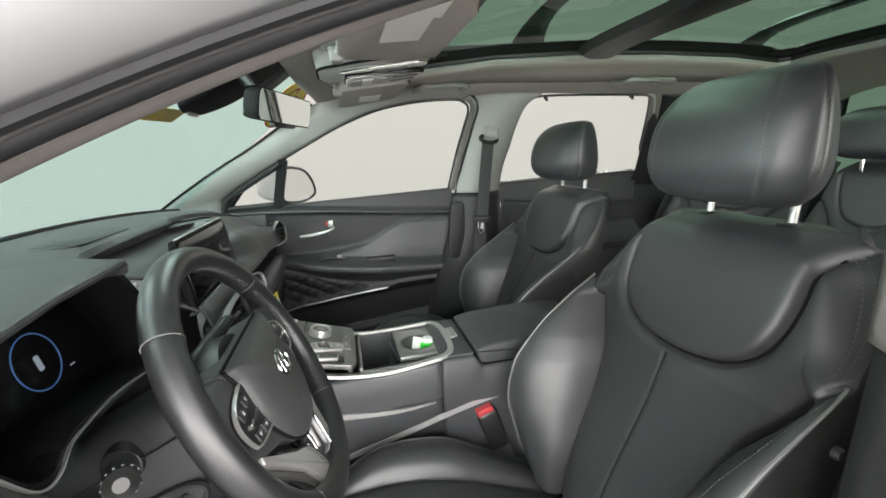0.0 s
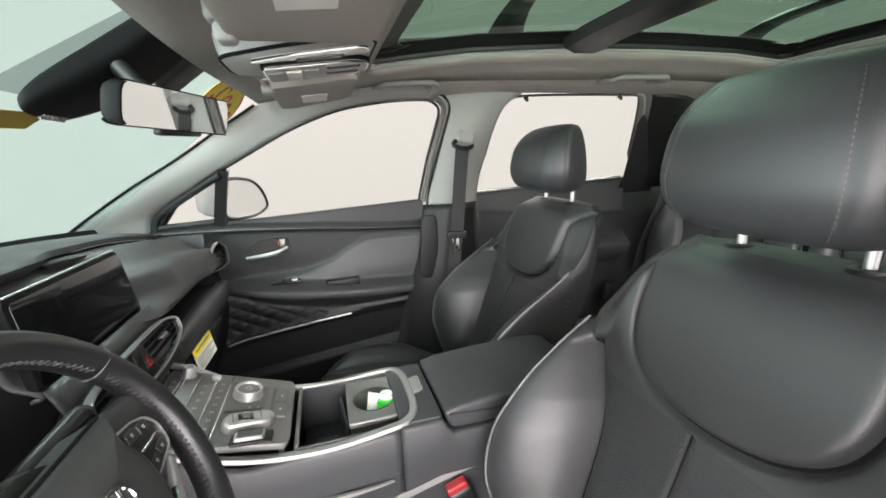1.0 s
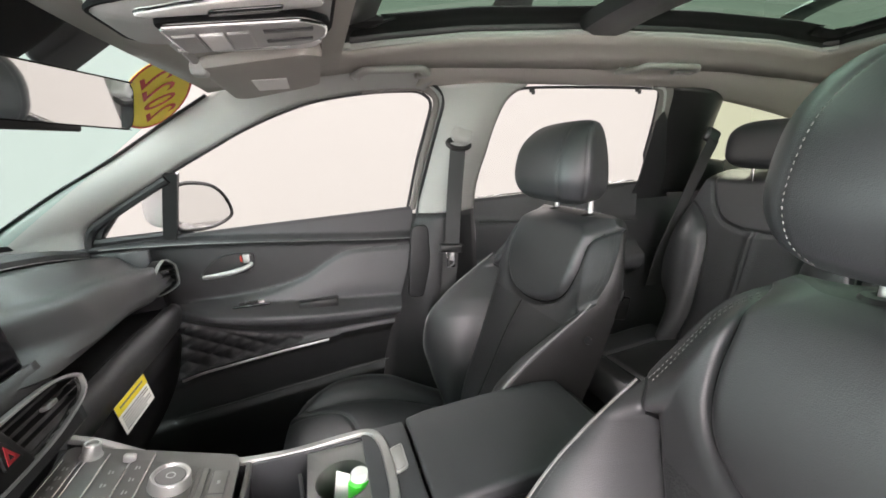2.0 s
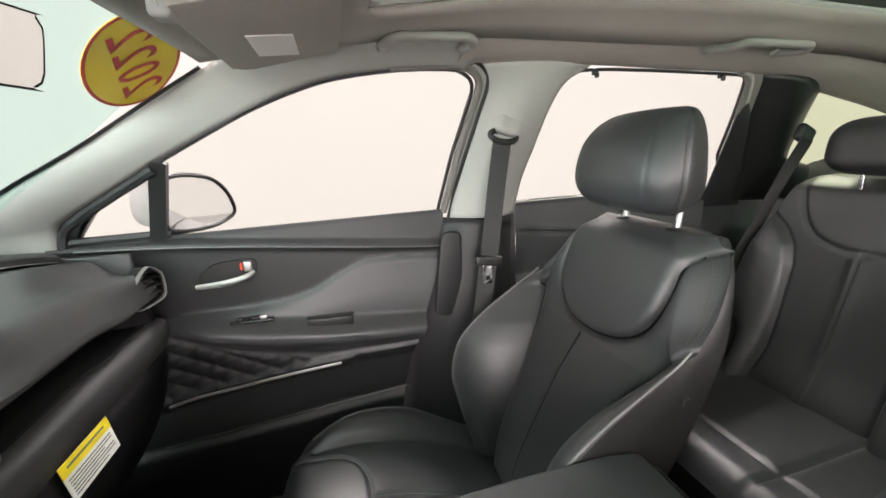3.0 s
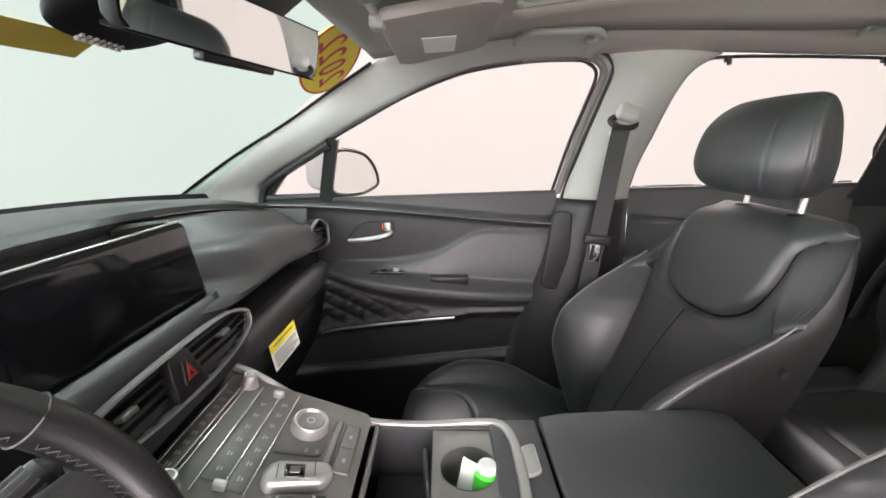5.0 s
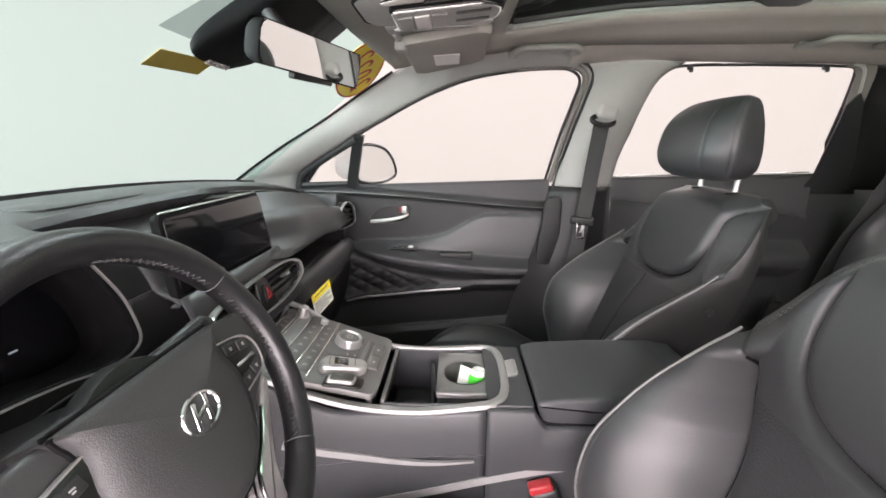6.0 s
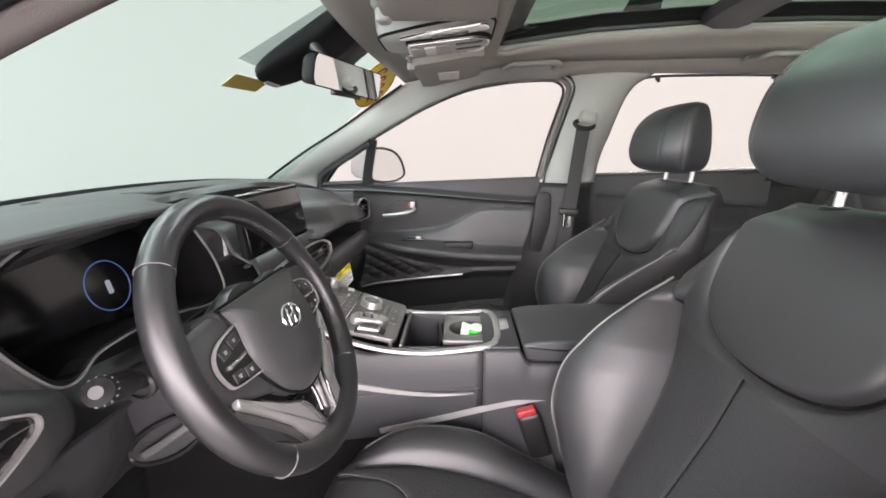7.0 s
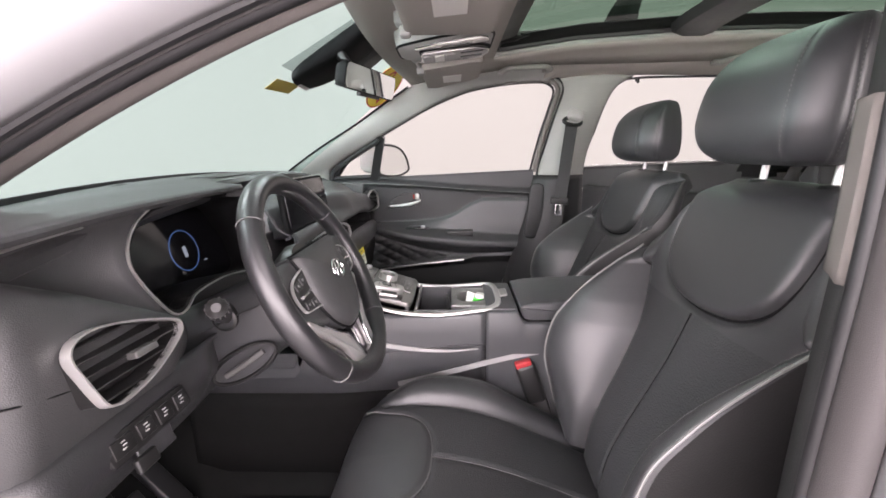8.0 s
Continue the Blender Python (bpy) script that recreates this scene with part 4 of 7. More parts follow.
def wing_point(a, b):
    """a: 0 at the windscreen to 1 at the rear edge; b: 0 at the car's side to 1 at the inner end."""
    y0 = -0.775 + 0.507 * b
    x0 = ws_x(top_z(max(y0, -0.72)) - 0.012, y0) + 0.012
    x1 = float(np.interp(y0, WING_Y, WING_X))
    x = x0 + (x1 - x0) * a
    y = y0 + 0.085 * b ** 3 * float(smooth01(-x, 0.29, 0.47))
    z = top_z(max(y0, -0.72)) + 0.004
    return x, y, z + (1.2085 - 0.006 * smooth01(-y0, 0.6, 0.78) - z) * float(smooth01(a, 0.0, 0.75)) + 0.003 * math.sin(math.pi * a)


rows = []
for a in np.linspace(0, 1, 30):
    row = [wing_point(a, b) for b in np.linspace(0, 1, 44)]
    x, y, z = row[-1]
    rows.append(row + [(x, y + 0.003, z - 0.002), (x, y + 0.004, z - 0.006), (x, y + 0.002, z - 0.011)])
last = np.array(rows[-1])
for dx, dz in ((0.003, -0.002), (0.004, -0.006), (0.001, -0.011), (-0.02, -0.013), (-0.055, -0.013)):
    rows.append([tuple(p) for p in last + [dx, 0, dz]])
part("instrument_pad", grid_of(np.array(rows), flip=False), SOFT, dash, "raised soft pad over the instruments")
part("accent_strip", tube(catmull([(-0.345 + 0.06 * t * t, -0.49 - 0.28 * t, 1.181 - 0.010 * t) for t in np.linspace(0, 1, 8)], 30), 0.0022, 6), SATIN, dash, "thin satin strip under the pad")
# speaker grille on the top, slightly sunk rim
gpts = round_poly([(-0.455, -0.19), (-0.47, -0.03), (-0.41, 0.03), (-0.385, -0.02), (-0.385, -0.18)], 0.02)
part("speaker_grille", slab(gpts, 0.0035, 0.001, m=pose(0, 0, 1.2145)), DARK, dash, "finely perforated speaker cover")
part("sun_sensor", lathe([(0.0, 0.008), (0.012, 0.006), (0.018, 0.0)], 20, pose(-0.52, -0.27, 1.205)), DARK, dash)

# fascia in front of the passenger and behind the screen
rows = []
for y in np.linspace(-0.15, 0.685, 70):
    z = top_z(y)
    zl = 1.066 - 0.022 * smooth01(y, 0.38, 0.6) + 0.015 * smooth01(-y, -0.18, -0.05)
    bow = 0.012 * math.exp(-((y - 0.62) / 0.08) ** 2)
    pts = [(-0.412, z - 0.026), (-0.378, z - 0.034), (-0.352, z - 0.022), (-0.335, z - 0.030), (-0.295, z - 0.058), (-0.25, 0.5 * (z + zl) - 0.005), (-0.228 - bow, zl + 0.018), (-0.224 - bow, zl + 0.006), (-0.229 - bow, zl - 0.001), (-0.245 - bow, zl - 0.003)]
    back = 0.060 * smooth01(y, 0.30, 0.14)
    rows.append([(x - back * smooth01(zz, 1.062, 1.10), y, zz) for x, zz in catmull(pts, 46)])
FASCIA = np.array(rows)
part("passenger_fascia", grid_of(FASCIA, flip=True), SOFT, dash, "smooth padded fascia panel", solid=0.004)
for k in (40, 42):
    stitches(FASCIA[18:62, k] + [0.002, 0, 0], THREAD, dash, 0.0005, 0.005)
# Black strip laid in the groove to stand for its deep shade.
part("top_groove", sweep([(-0.382, y, top_z(y) - 0.0225) for y in np.linspace(0.14, 0.688, 24)], lambda t: [(-0.024 * min(1, 0.2 + 6 * t), -0.004), (0.022 * min(1, 0.2 + 6 * t), -0.004), (0.022 * min(1, 0.2 + 6 * t), 0.002), (-0.024 * min(1, 0.2 + 6 * t), 0.002)]), DARK, dash, "black strip for the groove's shade")
part("accent_strip", tube(catmull([(-0.397, y, top_z(y) - 0.0150) for y in np.linspace(0.26, 0.69, 14)], 40), 0.0017, 6), SATIN, dash, "thin satin strip")
# open shelf, near black inside for its shade, and the rounded lip below it
rows = []
for y in np.linspace(0.15, 0.68, 40):
    zl = 1.066 - 0.022 * smooth01(y, 0.38, 0.6)
    zb = 0.990 - 0.006 * smooth01(y, 0.4, 0.65)
    deep = 0.09 * smooth01(y, 0.16, 0.24) * smooth01(-y, -0.672, -0.62)
    pts = [(-0.242, zl - 0.003), (-0.245 - deep, zl - 0.008), (-0.25 - deep, 0.5 * (zl + zb)), (-0.245 - deep, zb + 0.002), (-0.262, zb + 0.001), (-0.248, zb - 0.0)]
    rows.append([(x, y, zz) for x, zz in pts])
part("shelf_lining", grid_of(np.array(rows), flip=True), MATTE, dash, "open shelf with shade put into its colour", solid=0.003)
rows = []
for y in np.linspace(0.14, 0.69, 40):
    zb = 0.990 - 0.006 * smooth01(y, 0.4, 0.65)
    pts = [(-0.262, zb - 0.002), (-0.240, zb), (-0.228, zb - 0.010), (-0.228, zb - 0.032), (-0.236, zb - 0.055), (-0.247, zb - 0.075)]
    rows.append([(x, y, zz) for x, zz in catmull(pts, 20)])
part("shelf_lip", grid_of(np.array(rows), flip=True), SOFT, dash, solid=0.004)
# glove box, its lid near black to stand for the footwell's shade
rows = []
for y in np.linspace(0.15, 0.68, 24):
    pts = [(-0.25, 0.913), (-0.243, 0.905), (-0.245, 0.88), (-0.27, 0.78), (-0.32, 0.68), (-0.36, 0.64), (-0.50, 0.60)]
    rows.append([(x, y, zz) for x, zz in catmull(pts, 24)])
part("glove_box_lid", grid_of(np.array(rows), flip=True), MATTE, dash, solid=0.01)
part("glove_box_latch", rbox(0.012, 0.07, 0.02, 0.004, at=(-0.245, 0.41, 0.875)), HARD, dash)
part("lower_panel", rbox(0.30, 0.56, 0.012, 0.004, at=(-0.62, 0.41, 0.62)), DARK, dash)


def vent(parent, m, outline, chrome, slats, w, h, rim=0.0042):
    """An air vent in its own plane: x across, y up, z towards the cabin."""
    v = new("air_vent")
    v.parent = parent
    v.matrix_local = m
    o = np.array(catmull(outline, 64, closed=True))
    c = o.mean(axis=0)
    tg = np.roll(o, -1, axis=0) - np.roll(o, 1, axis=0)
    nr = np.stack([-tg[:, 1], tg[:, 0]], -1) / np.linalg.norm(tg, axis=1)[:, None]
    if ((o + 0.001 * nr - c) ** 2).sum() > ((o - c) ** 2).sum():
        nr = -nr
    i = o + nr * rim
    part("vent_frame", ring_frame(o, i, 0.012, Matrix.Translation((0, 0, -0.002)), 0.003), chrome, v, "satin chrome vent surround")
    part("vent_well", joined(mesh_of([(x, y, -0.035) for x, y in o] , [tuple(range(len(o)))]), grid_of(np.array([[(x, y, 0.004) for x, y in i], [(x, y, -0.035) for x, y in i]]), closed_v=True, flip=True)), DARK, v, smooth=False)
    top, bot = i[:, 1].max(), i[:, 1].min()
    for k in range(slats):
        yy = bot + (k + 0.5) / slats * (top - bot)
        xs = []
        for a, b in zip(i, np.roll(i, -1, axis=0)):
            if (a[1] - yy) * (b[1] - yy) < 0:
                t = (yy - a[1]) / (b[1] - a[1])
                xs.append(a[0] + t * (b[0] - a[0]))
        if len(xs) >= 2:
            part("slat", rbox(max(xs) - min(xs), 0.0022, 0.016, 0.0008, 1, at=((max(xs) + min(xs)) / 2, yy, -0.008), rot=(18, 0, 0)), DARK, v)
    return v


RIGHT, UPV = (0, 1, 0), (0, 0, 1)
# centre pair of vents in one chrome loop, with the hazard switch between
CM = axes((-0.216, 0.010, 1.043), (0.0, 1, 0), (-0.30, 0.0, 0.95))
cv = vent(dash, CM, [(-0.160, -0.022), (-0.160, 0.010), (-0.126, 0.022), (-0.04, 0.027), (0.067, 0.028), (0.13, 0.023), (0.166, 0.010), (0.170, 0.0), (0.160, -0.018), (0.11, -0.031), (0.04, -0.037), (-0.05, -0.035), (-0.12, -0.028)], VENT_SATIN, 5, 0.29, 0.07)
part("switch_pod", slab(round_poly([(-0.036, -0.034), (0.028, -0.034), (0.014, 0.024), (-0.022, 0.024)], 0.008), 0.02, 0.003, m=Matrix.Translation((0, 0, -0.012))), DARK, cv)
hz = part("hazard_switch", slab(round_poly([(-0.018, -0.018), (0.012, -0.018), (0.002, 0.012), (-0.008, 0.012)], 0.004), 0.004, 0.001, m=Matrix.Translation((0, 0, 0.008))), DARK, cv, "black hazard switch")
part("hazard_triangle", ring_frame([(-0.013, -0.014), (0.007, -0.014), (-0.003, 0.007)], [(-0.007, -0.0105), (0.001, -0.0105), (-0.003, -0.002)], 0.0008, Matrix.Translation((0, 0, 0.012)), 0.0002), RED, cv)
for vx in (-0.095, 0.095):
    part("vent_tab", rbox(0.022, 0.007, 0.012, 0.002, at=(vx, 0.002, 0.003)), CONSOLE_SILVER, cv, "small satin tab")
# passenger's end vent
PM = axes((-0.232, 0.650, 1.083), (0.55, 0.83, 0), (-0.12, 0, 0.99))
pv = vent(dash, PM, [(0.002, 0.033), (0.024, 0.021), (0.031, 0.006), (0.027, -0.034), (0.002, -0.047), (-0.038, -0.051), (-0.048, -0.034), (-0.031, 0.003)], VENT_SATIN, 5, 0.06, 0.08, rim=0.0020)
part("vent_tab", rbox(0.016, 0.006, 0.012, 0.002, at=(0, 0.0, 0.002)), DARK, pv)
# driver's end vent
DM = axes((-0.235, -0.628, 1.053), (0.06, 1, 0), (-0.22, 0, 0.97))
dv = vent(dash, DM, [(-0.066, -0.024), (-0.074, 0.006), (-0.078, 0.030), (-0.066, 0.044), (-0.04, 0.046), (0.0, 0.036), (0.046, 0.018), (0.054, 0.006), (0.044, -0.006), (0.0, -0.026), (-0.040, -0.034), (-0.058, -0.032)], VENT_SATIN, 5, 0.135, 0.07, rim=0.0024)
part("vent_tab", rbox(0.030, 0.008, 0.014, 0.002, at=(-0.004, 0.002, 0.004)), BUTTON, dv, "small grey tab")

# driver's side of the fascia
rows = []
for y in np.linspace(-0.785, -0.505, 34):
    end = 0.09 * smooth01(-y, 0.725, 0.79) ** 1.5
    k = smooth01(-y, 0.50, 0.56)
    zt = float(np.interp(y, [-0.785, -0.70, -0.645, -0.543, -0.505], [1.166, 1.150, 1.122, 1.062, 1.046]))
    pts = [(x, zt + (0.975 - zt) * f) for f, x in ((0.03, -0.315), (0.0, -0.294), (0.03, -0.276), (0.14, -0.2605), (0.34, -0.2555), (0.6, -0.258), (0.85, -0.266), (1.0, -0.276))]
    rows.append([(x - 0.02 * (1 - k) - end, y, zz) for x, zz in catmull(pts, 40)])
part("driver_fascia", grid_of(np.array(rows), flip=True), SOFT, dash, solid=0.004)
stitches([(-0.2555 - 0.03 * (1 - t) ** 2, -0.765 + 0.065 * t, 1.052 + 0.004 * t) for t in np.linspace(0, 1, 6)], THREAD, dash, 0.0006, 0.005)
part("fascia_seam", tube(catmull([(-0.30, -0.782, 1.068), (-0.262, -0.75, 1.0615), (-0.2545, -0.72, 1.053), (-0.2545, -0.694, 1.046)], 20), 0.0012, 5), MATTE, dash)
# lower driver panel with its switch row
rows = []
for y in np.linspace(-0.785, -0.17, 56):
    end = 0.09 * smooth01(-y, 0.725, 0.79) ** 1.5
    col = math.exp(-((y + 0.37) / 0.10) ** 4)
    lowr = smooth01(-y, 0.685, 0.735)
    pts = [(-0.276, 0.985), (-0.262 - 0.03 * col, 0.972), (-0.258 - 0.03 * col, 0.95 - 0.03 * col), (-0.272 - 0.03 * col, 0.915 + 0.03 * col * 0), (-0.30 + 0.02 * lowr, 0.885 - 0.10 * lowr), (-0.36 + 0.05 * lowr, 0.868 - 0.19 * lowr), (-0.47, 0.86 - 0.24 * lowr)]
    rows.append([(x - end, y, zz) for x, zz in catmull(pts, 30)])
part("knee_panel", grid_of(np.array(rows), flip=True), HARD, dash, solid=0.005)
SM = axes((-0.254, -0.618, 0.957), (0.10, 1, 0.02), (-0.25, 0, 0.95))
sw = new("switch_panel")
sw.parent, sw.matrix_local = dash, SM
part("panel_plate", slab(round_poly([(-0.058, -0.019), (0.058, -0.014), (0.056, 0.016), (-0.058, 0.014)], 0.006), 0.006, 0.0015), DARK, sw)
for k, (x0, wd) in enumerate(((-0.040, 0.03), (-0.010, 0.024), (0.017, 0.024), (0.043, 0.022))):
    part("button", rbox(wd - 0.003, 0.020, 0.003, 0.001, at=(x0, -0.001, 0.0065)), DARK, sw)
    part("button_symbol", joined(*[rbox(0.005, 0.0012, 0.0005, 0, at=(x0 + dx, dy, 0.0083)) for dx, dy in ((0, 0.004), (0.001, 0.0), (-0.001, -0.004))]), ICON, sw)
part("fuse_lid", rbox(0.05, 0.004, 0.03, 0.002, at=(0, -0.028, -0.004), rot=(90, 0, 0)), HARD, sw)
part("fuel_release", rbox(0.028, 0.018, 0.008, 0.003, at=(-0.02, -0.036, 0.0)), DARK, sw)
part("side_cap", rbox(0.22, 0.014, 0.50, 0.03, at=(-0.46, -0.775, 0.93)), HARD, dash)
part("side_cap", rbox(0.13, 0.012, 0.24, 0.02, at=(-0.335, 0.694, 1.02)), HARD, dash)
# centre stack below the vents
rows = []
for y in np.linspace(-0.155, 0.16, 20):
    pts = [(-0.25, 1.09), (-0.222, 1.02), (-0.205, 1.005), (-0.212, 0.985), (-0.232, 0.965), (-0.24, 0.93), (-0.26, 0.6)]
    rows.append([(x, y * (1 - 0.40 * smooth01(zz, 0.985, 0.93)), zz) for x, zz in catmull(pts, 24)])
part("stack_face", grid_of(np.array(rows), flip=True), HARD, dash, solid=0.004)

# closing panel between the steering column and the centre stack
rows = []
for z in np.linspace(0.92, 1.088, 22):
    y0 = -0.156 - 0.15 * smooth01(1.022 - z, 0.0, 0.05)
    rows.append([(-0.318 - 0.04 * smooth01(-y, 0.14, 0.30), y, z) for y in np.linspace(y0, 0.02, 24)])
part("column_side_panel", grid_of(np.array(rows)), SOFT, dash, solid=0.004)

# instrument cluster
cluster = new("instrument_cluster")
cluster.parent = dash
KM = axes((-0.350, -0.345, 1.10), (0.0, 1, 0), (-0.22, 0, 0.975))
cluster.matrix_local = KM
trim = catmull([(-0.124, 0.082), (-0.160, 0.066), (-0.186, 0.042), (-0.196, 0.016), (-0.190, -0.012), (-0.176, -0.042), (-0.162, -0.064), (-0.146, -0.072), (-0.128, -0.069), (-0.103, -0.057), (-0.06, -0.054), (-0.01, -0.055), (0.05, -0.064), (0.094, -0.074), (0.137, -0.075), (0.158, -0.062), (0.160, -0.03), (0.154, 0.002), (0.134, 0.047)], 120)
top_run = catmull([(0.134, 0.047), (0.118, 0.072), (0.08, 0.086), (0.0, 0.090), (-0.06, 0.089), (-0.124, 0.082)], 50)
loop_ = np.vstack([trim, top_run[1:-1]])
inner = loop_ * [0.95, 0.93]
part("cluster_screen", mesh_of([(x + 0.02, y, -0.048) for x, y in inner * 1.02], [tuple(range(len(inner)))]), SCREEN, cluster, "dark glossy display, mostly blank", smooth=False)
part("cluster_hood", grid_of(np.array([[(x + 0.02, y, -0.049) for x, y in inner], [(x + 0.01, y, 0.0) for x, y in inner], [(x, y, 0.046) for x, y in inner], [(x, y, 0.049) for x, y in loop_]]), closed_v=True, flip=True), MATTE, cluster, solid=0.002)
part("cluster_trim", sweep([(x, y, 0.0515) for x, y in trim], [(-0.0013, -0.002), (0.0013, -0.002), (0.0011, 0.0012), (-0.0011, 0.0012)], up=(0, 0, 1)), VENT_SATIN, cluster, "satin silver trim line")
part("cluster_surround", grid_of(np.array([[(x * 1.01, y * 1.012, 0.048) for x, y in loop_], [(x * 1.02, y * 1.03, 0.044) for x, y in loop_], [(x * 1.04, y * 1.06, 0.015) for x, y in loop_]]), closed_v=True, flip=True), DARK, cluster, "dark surround of the display", solid=0.002)
# hollow cheek between the side of the car and the instrument opening
T_ = np.array([KM @ Vector((x * 1.006, y * 1.008, 0.0495)) for x, y in trim[:38]])
O_ = np.array([(-0.352 + 0.062 * t ** 1.3, -0.772, 1.172 - 0.012 * t) for t in np.linspace(0, 1, 38)])
rows = []
for u in np.linspace(0, 1, 24):
    row = T_ * (1 - u) + O_ * u
    row[:, 0] -= 0.030 * math.sin(math.pi * min(1, u * 1.15) ** 0.8) * np.sin(math.pi * np.linspace(0.0, 1.0, 38) ** 0.8)
    rows.append(row)
part("instrument_cheek", grid_of(np.array(rows), flip=True), SOFT, dash, "smooth hollow panel beside the instruments", solid=0.003)
# dark brow between the opening's upper edge and the pad
B_ = np.array([KM @ Vector((x, y, 0.0475)) for x, y in top_run[::-1]])
rows = [B_, B_ + [-0.008, 0, 0.006], B_ + [-0.030, 0, 0.010], np.stack([B_[:, 0] - 0.075, B_[:, 1], np.full(len(B_), 1.196)], -1)]
part("instrument_brow", grid_of(np.array(rows)), MATTE, dash, "matt black brow under the pad", solid=0.003)
part("gauge_ring", tube([(0.045 + 0.038 * math.cos(a), 0.0 + 0.038 * math.sin(a), -0.0475) for a in np.linspace(0, 2 * math.pi, 48, endpoint=False)], 0.0007, 6, closed=True), GLOW_BLUE, cluster, "thin blue lit ring")
part("car_symbol", slab(round_poly([(0.041, -0.013), (0.050, -0.013), (0.050, 0.008), (0.041, 0.008)], 0.003), 0.0006, 0, m=Matrix.Translation((0, 0, -0.0478))), GLOW_WHITE, cluster)
part("readout", rbox(0.010, 0.002, 0.0006, 0, at=(0.094, -0.030, -0.0475)), GLOW_WHITE, cluster)

# centre screen on its stand
screen = thing("display_screen", "wide black touch screen standing on the dashboard, switched off", "screen")
screen.matrix_world = axes((-0.262, 0.003, 1.146), (0.0, 1, 0), (-0.13, 0, 0.99))
so = round_poly([(-0.150, -0.062), (0.152, -0.062), (0.142, 0.060), (-0.146, 0.060)], 0.012)
part("housing", slab(so, 0.014, 0.004, m=Matrix.Translation((0, 0, -0.016))), MATTE, screen)
si = round_poly([(-0.144, -0.056), (0.145, -0.056), (0.136, 0.054), (-0.140, 0.054)], 0.010)
part("glass", slab(si, 0.003, 0.001, m=Matrix.Translation((0, 0, -0.002))), SCREEN, screen, "blank glossy glass")
part("top_edge", rbox(0.27, 0.0025, 0.005, 0.001, at=(-0.002, 0.061, -0.005)), VENT_SATIN, screen, "satin silver top edge")
part("lower_edge", rbox(0.27, 0.003, 0.004, 0.001, at=(0.0, -0.061, 0.0)), SATIN, screen)
part("stand", rbox(0.20, 0.06, 0.06, 0.01, at=(0, -0.045, -0.045)), HARD, screen)

# warning tag hanging under the shelf
tag = thing("warning_tag", "yellow and white printed paper tag hanging from the glove box", "tag")
tag.matrix_world = axes((-0.222, 0.340, 0.903), (0.12, 1, 0.10), (-0.15, -0.1, 1))
part("paper", rbox(0.106, 0.060, 0.0008, 0, at=(0, 0, 0)), PAPER, tag)
part("yellow_band", rbox(0.106, 0.020, 0.0006, 0, at=(0, 0.020, 0.0008)), YELLOW, tag)
for k in range(6):
    part("text_line", rbox(0.092 - 0.02 * (k % 3 == 2), 0.0020, 0.0004, 0, at=(-0.01 * (k % 3 == 2), 0.003 - 0.0052 * k, 0.0008)), PRINT, tag)
part("text_line", rbox(0.08, 0.0035, 0.0004, 0, at=(0, 0.021, 0.0014)), PRINT, tag)

# ---- steering wheel and column ----
wheel = thing("steering_wheel", "black leather steering wheel with satin silver lower spokes", "steering wheel")
wheel.matrix_world = axes((-0.115, -0.367, 1.060), (0, 1, 0), (-0.4456, 0, 0.895))
R = 0.1725


def rim_arc(a0, a1, n, r=0.0160):
    return sweep([(R * math.cos(a), R * math.sin(a), 0) for a in np.radians(np.linspace(a0, a1, n))], circle(r, 16, r * 1.12), up=(0, 0, 1))


marks = [33, 136, 225, 313]
for k in range(4):
    a0, a1 = marks[k], marks[(k + 1) % 4] + (360 if k == 3 else 0)
    part("rim_section", rim_arc(a0, a1, 30, 0.0162 if k % 2 else 0.0166), WHEEL_LEATHER, wheel)
    part("rim_seam", tube([(R * math.cos(radians(a0)) + 0.0174 * math.cos(b) * math.cos(radians(a0)), R * math.sin(radians(a0)) + 0.0174 * math.cos(b) * math.sin(radians(a0)), 0.0184 * math.sin(b)) for b in np.linspace(0, 2 * math.pi, 20, endpoint=False)], 0.0008, 5, closed=True, up=(math.cos(radians(a0)), math.sin(radians(a0)), 0.1)), THREAD, wheel)
for a0, a1 in ((-46, 31), (35, 84)):
    zig = []
    for k, a in enumerate(np.radians(np.arange(a0, a1, 1.25))):
        b = 0.2 if k % 2 else -0.2
        rr = R - 0.0172 * math.cos(b)
        zig.append((rr * math.cos(a), rr * math.sin(a), 0.0060 + 0.0190 * math.sin(b)))
    V_, F_ = [], []
    for p0, p1 in zip(zig[:-1], zig[1:]):
        p0, p1 = np.array(p0), np.array(p1)
        t_ = (p1 - p0) / np.linalg.norm(p1 - p0)
        out_ = -np.array((p0[0], p0[1], 0)) / R
        sd = np.cross(t_, out_) * 0.00045
        k = len(V_)
        V_ += [p0 + sd, p0 + out_ * 0.0007, p0 - sd, p1 + sd, p1 + out_ * 0.0007, p1 - sd]
        F_ += [(k, k + 1, k + 4, k + 3), (k + 1, k + 2, k + 5, k + 4)]
    tagged(part("stitching", mesh_of(V_, F_), RIM_THREAD, wheel), kind="stuff")
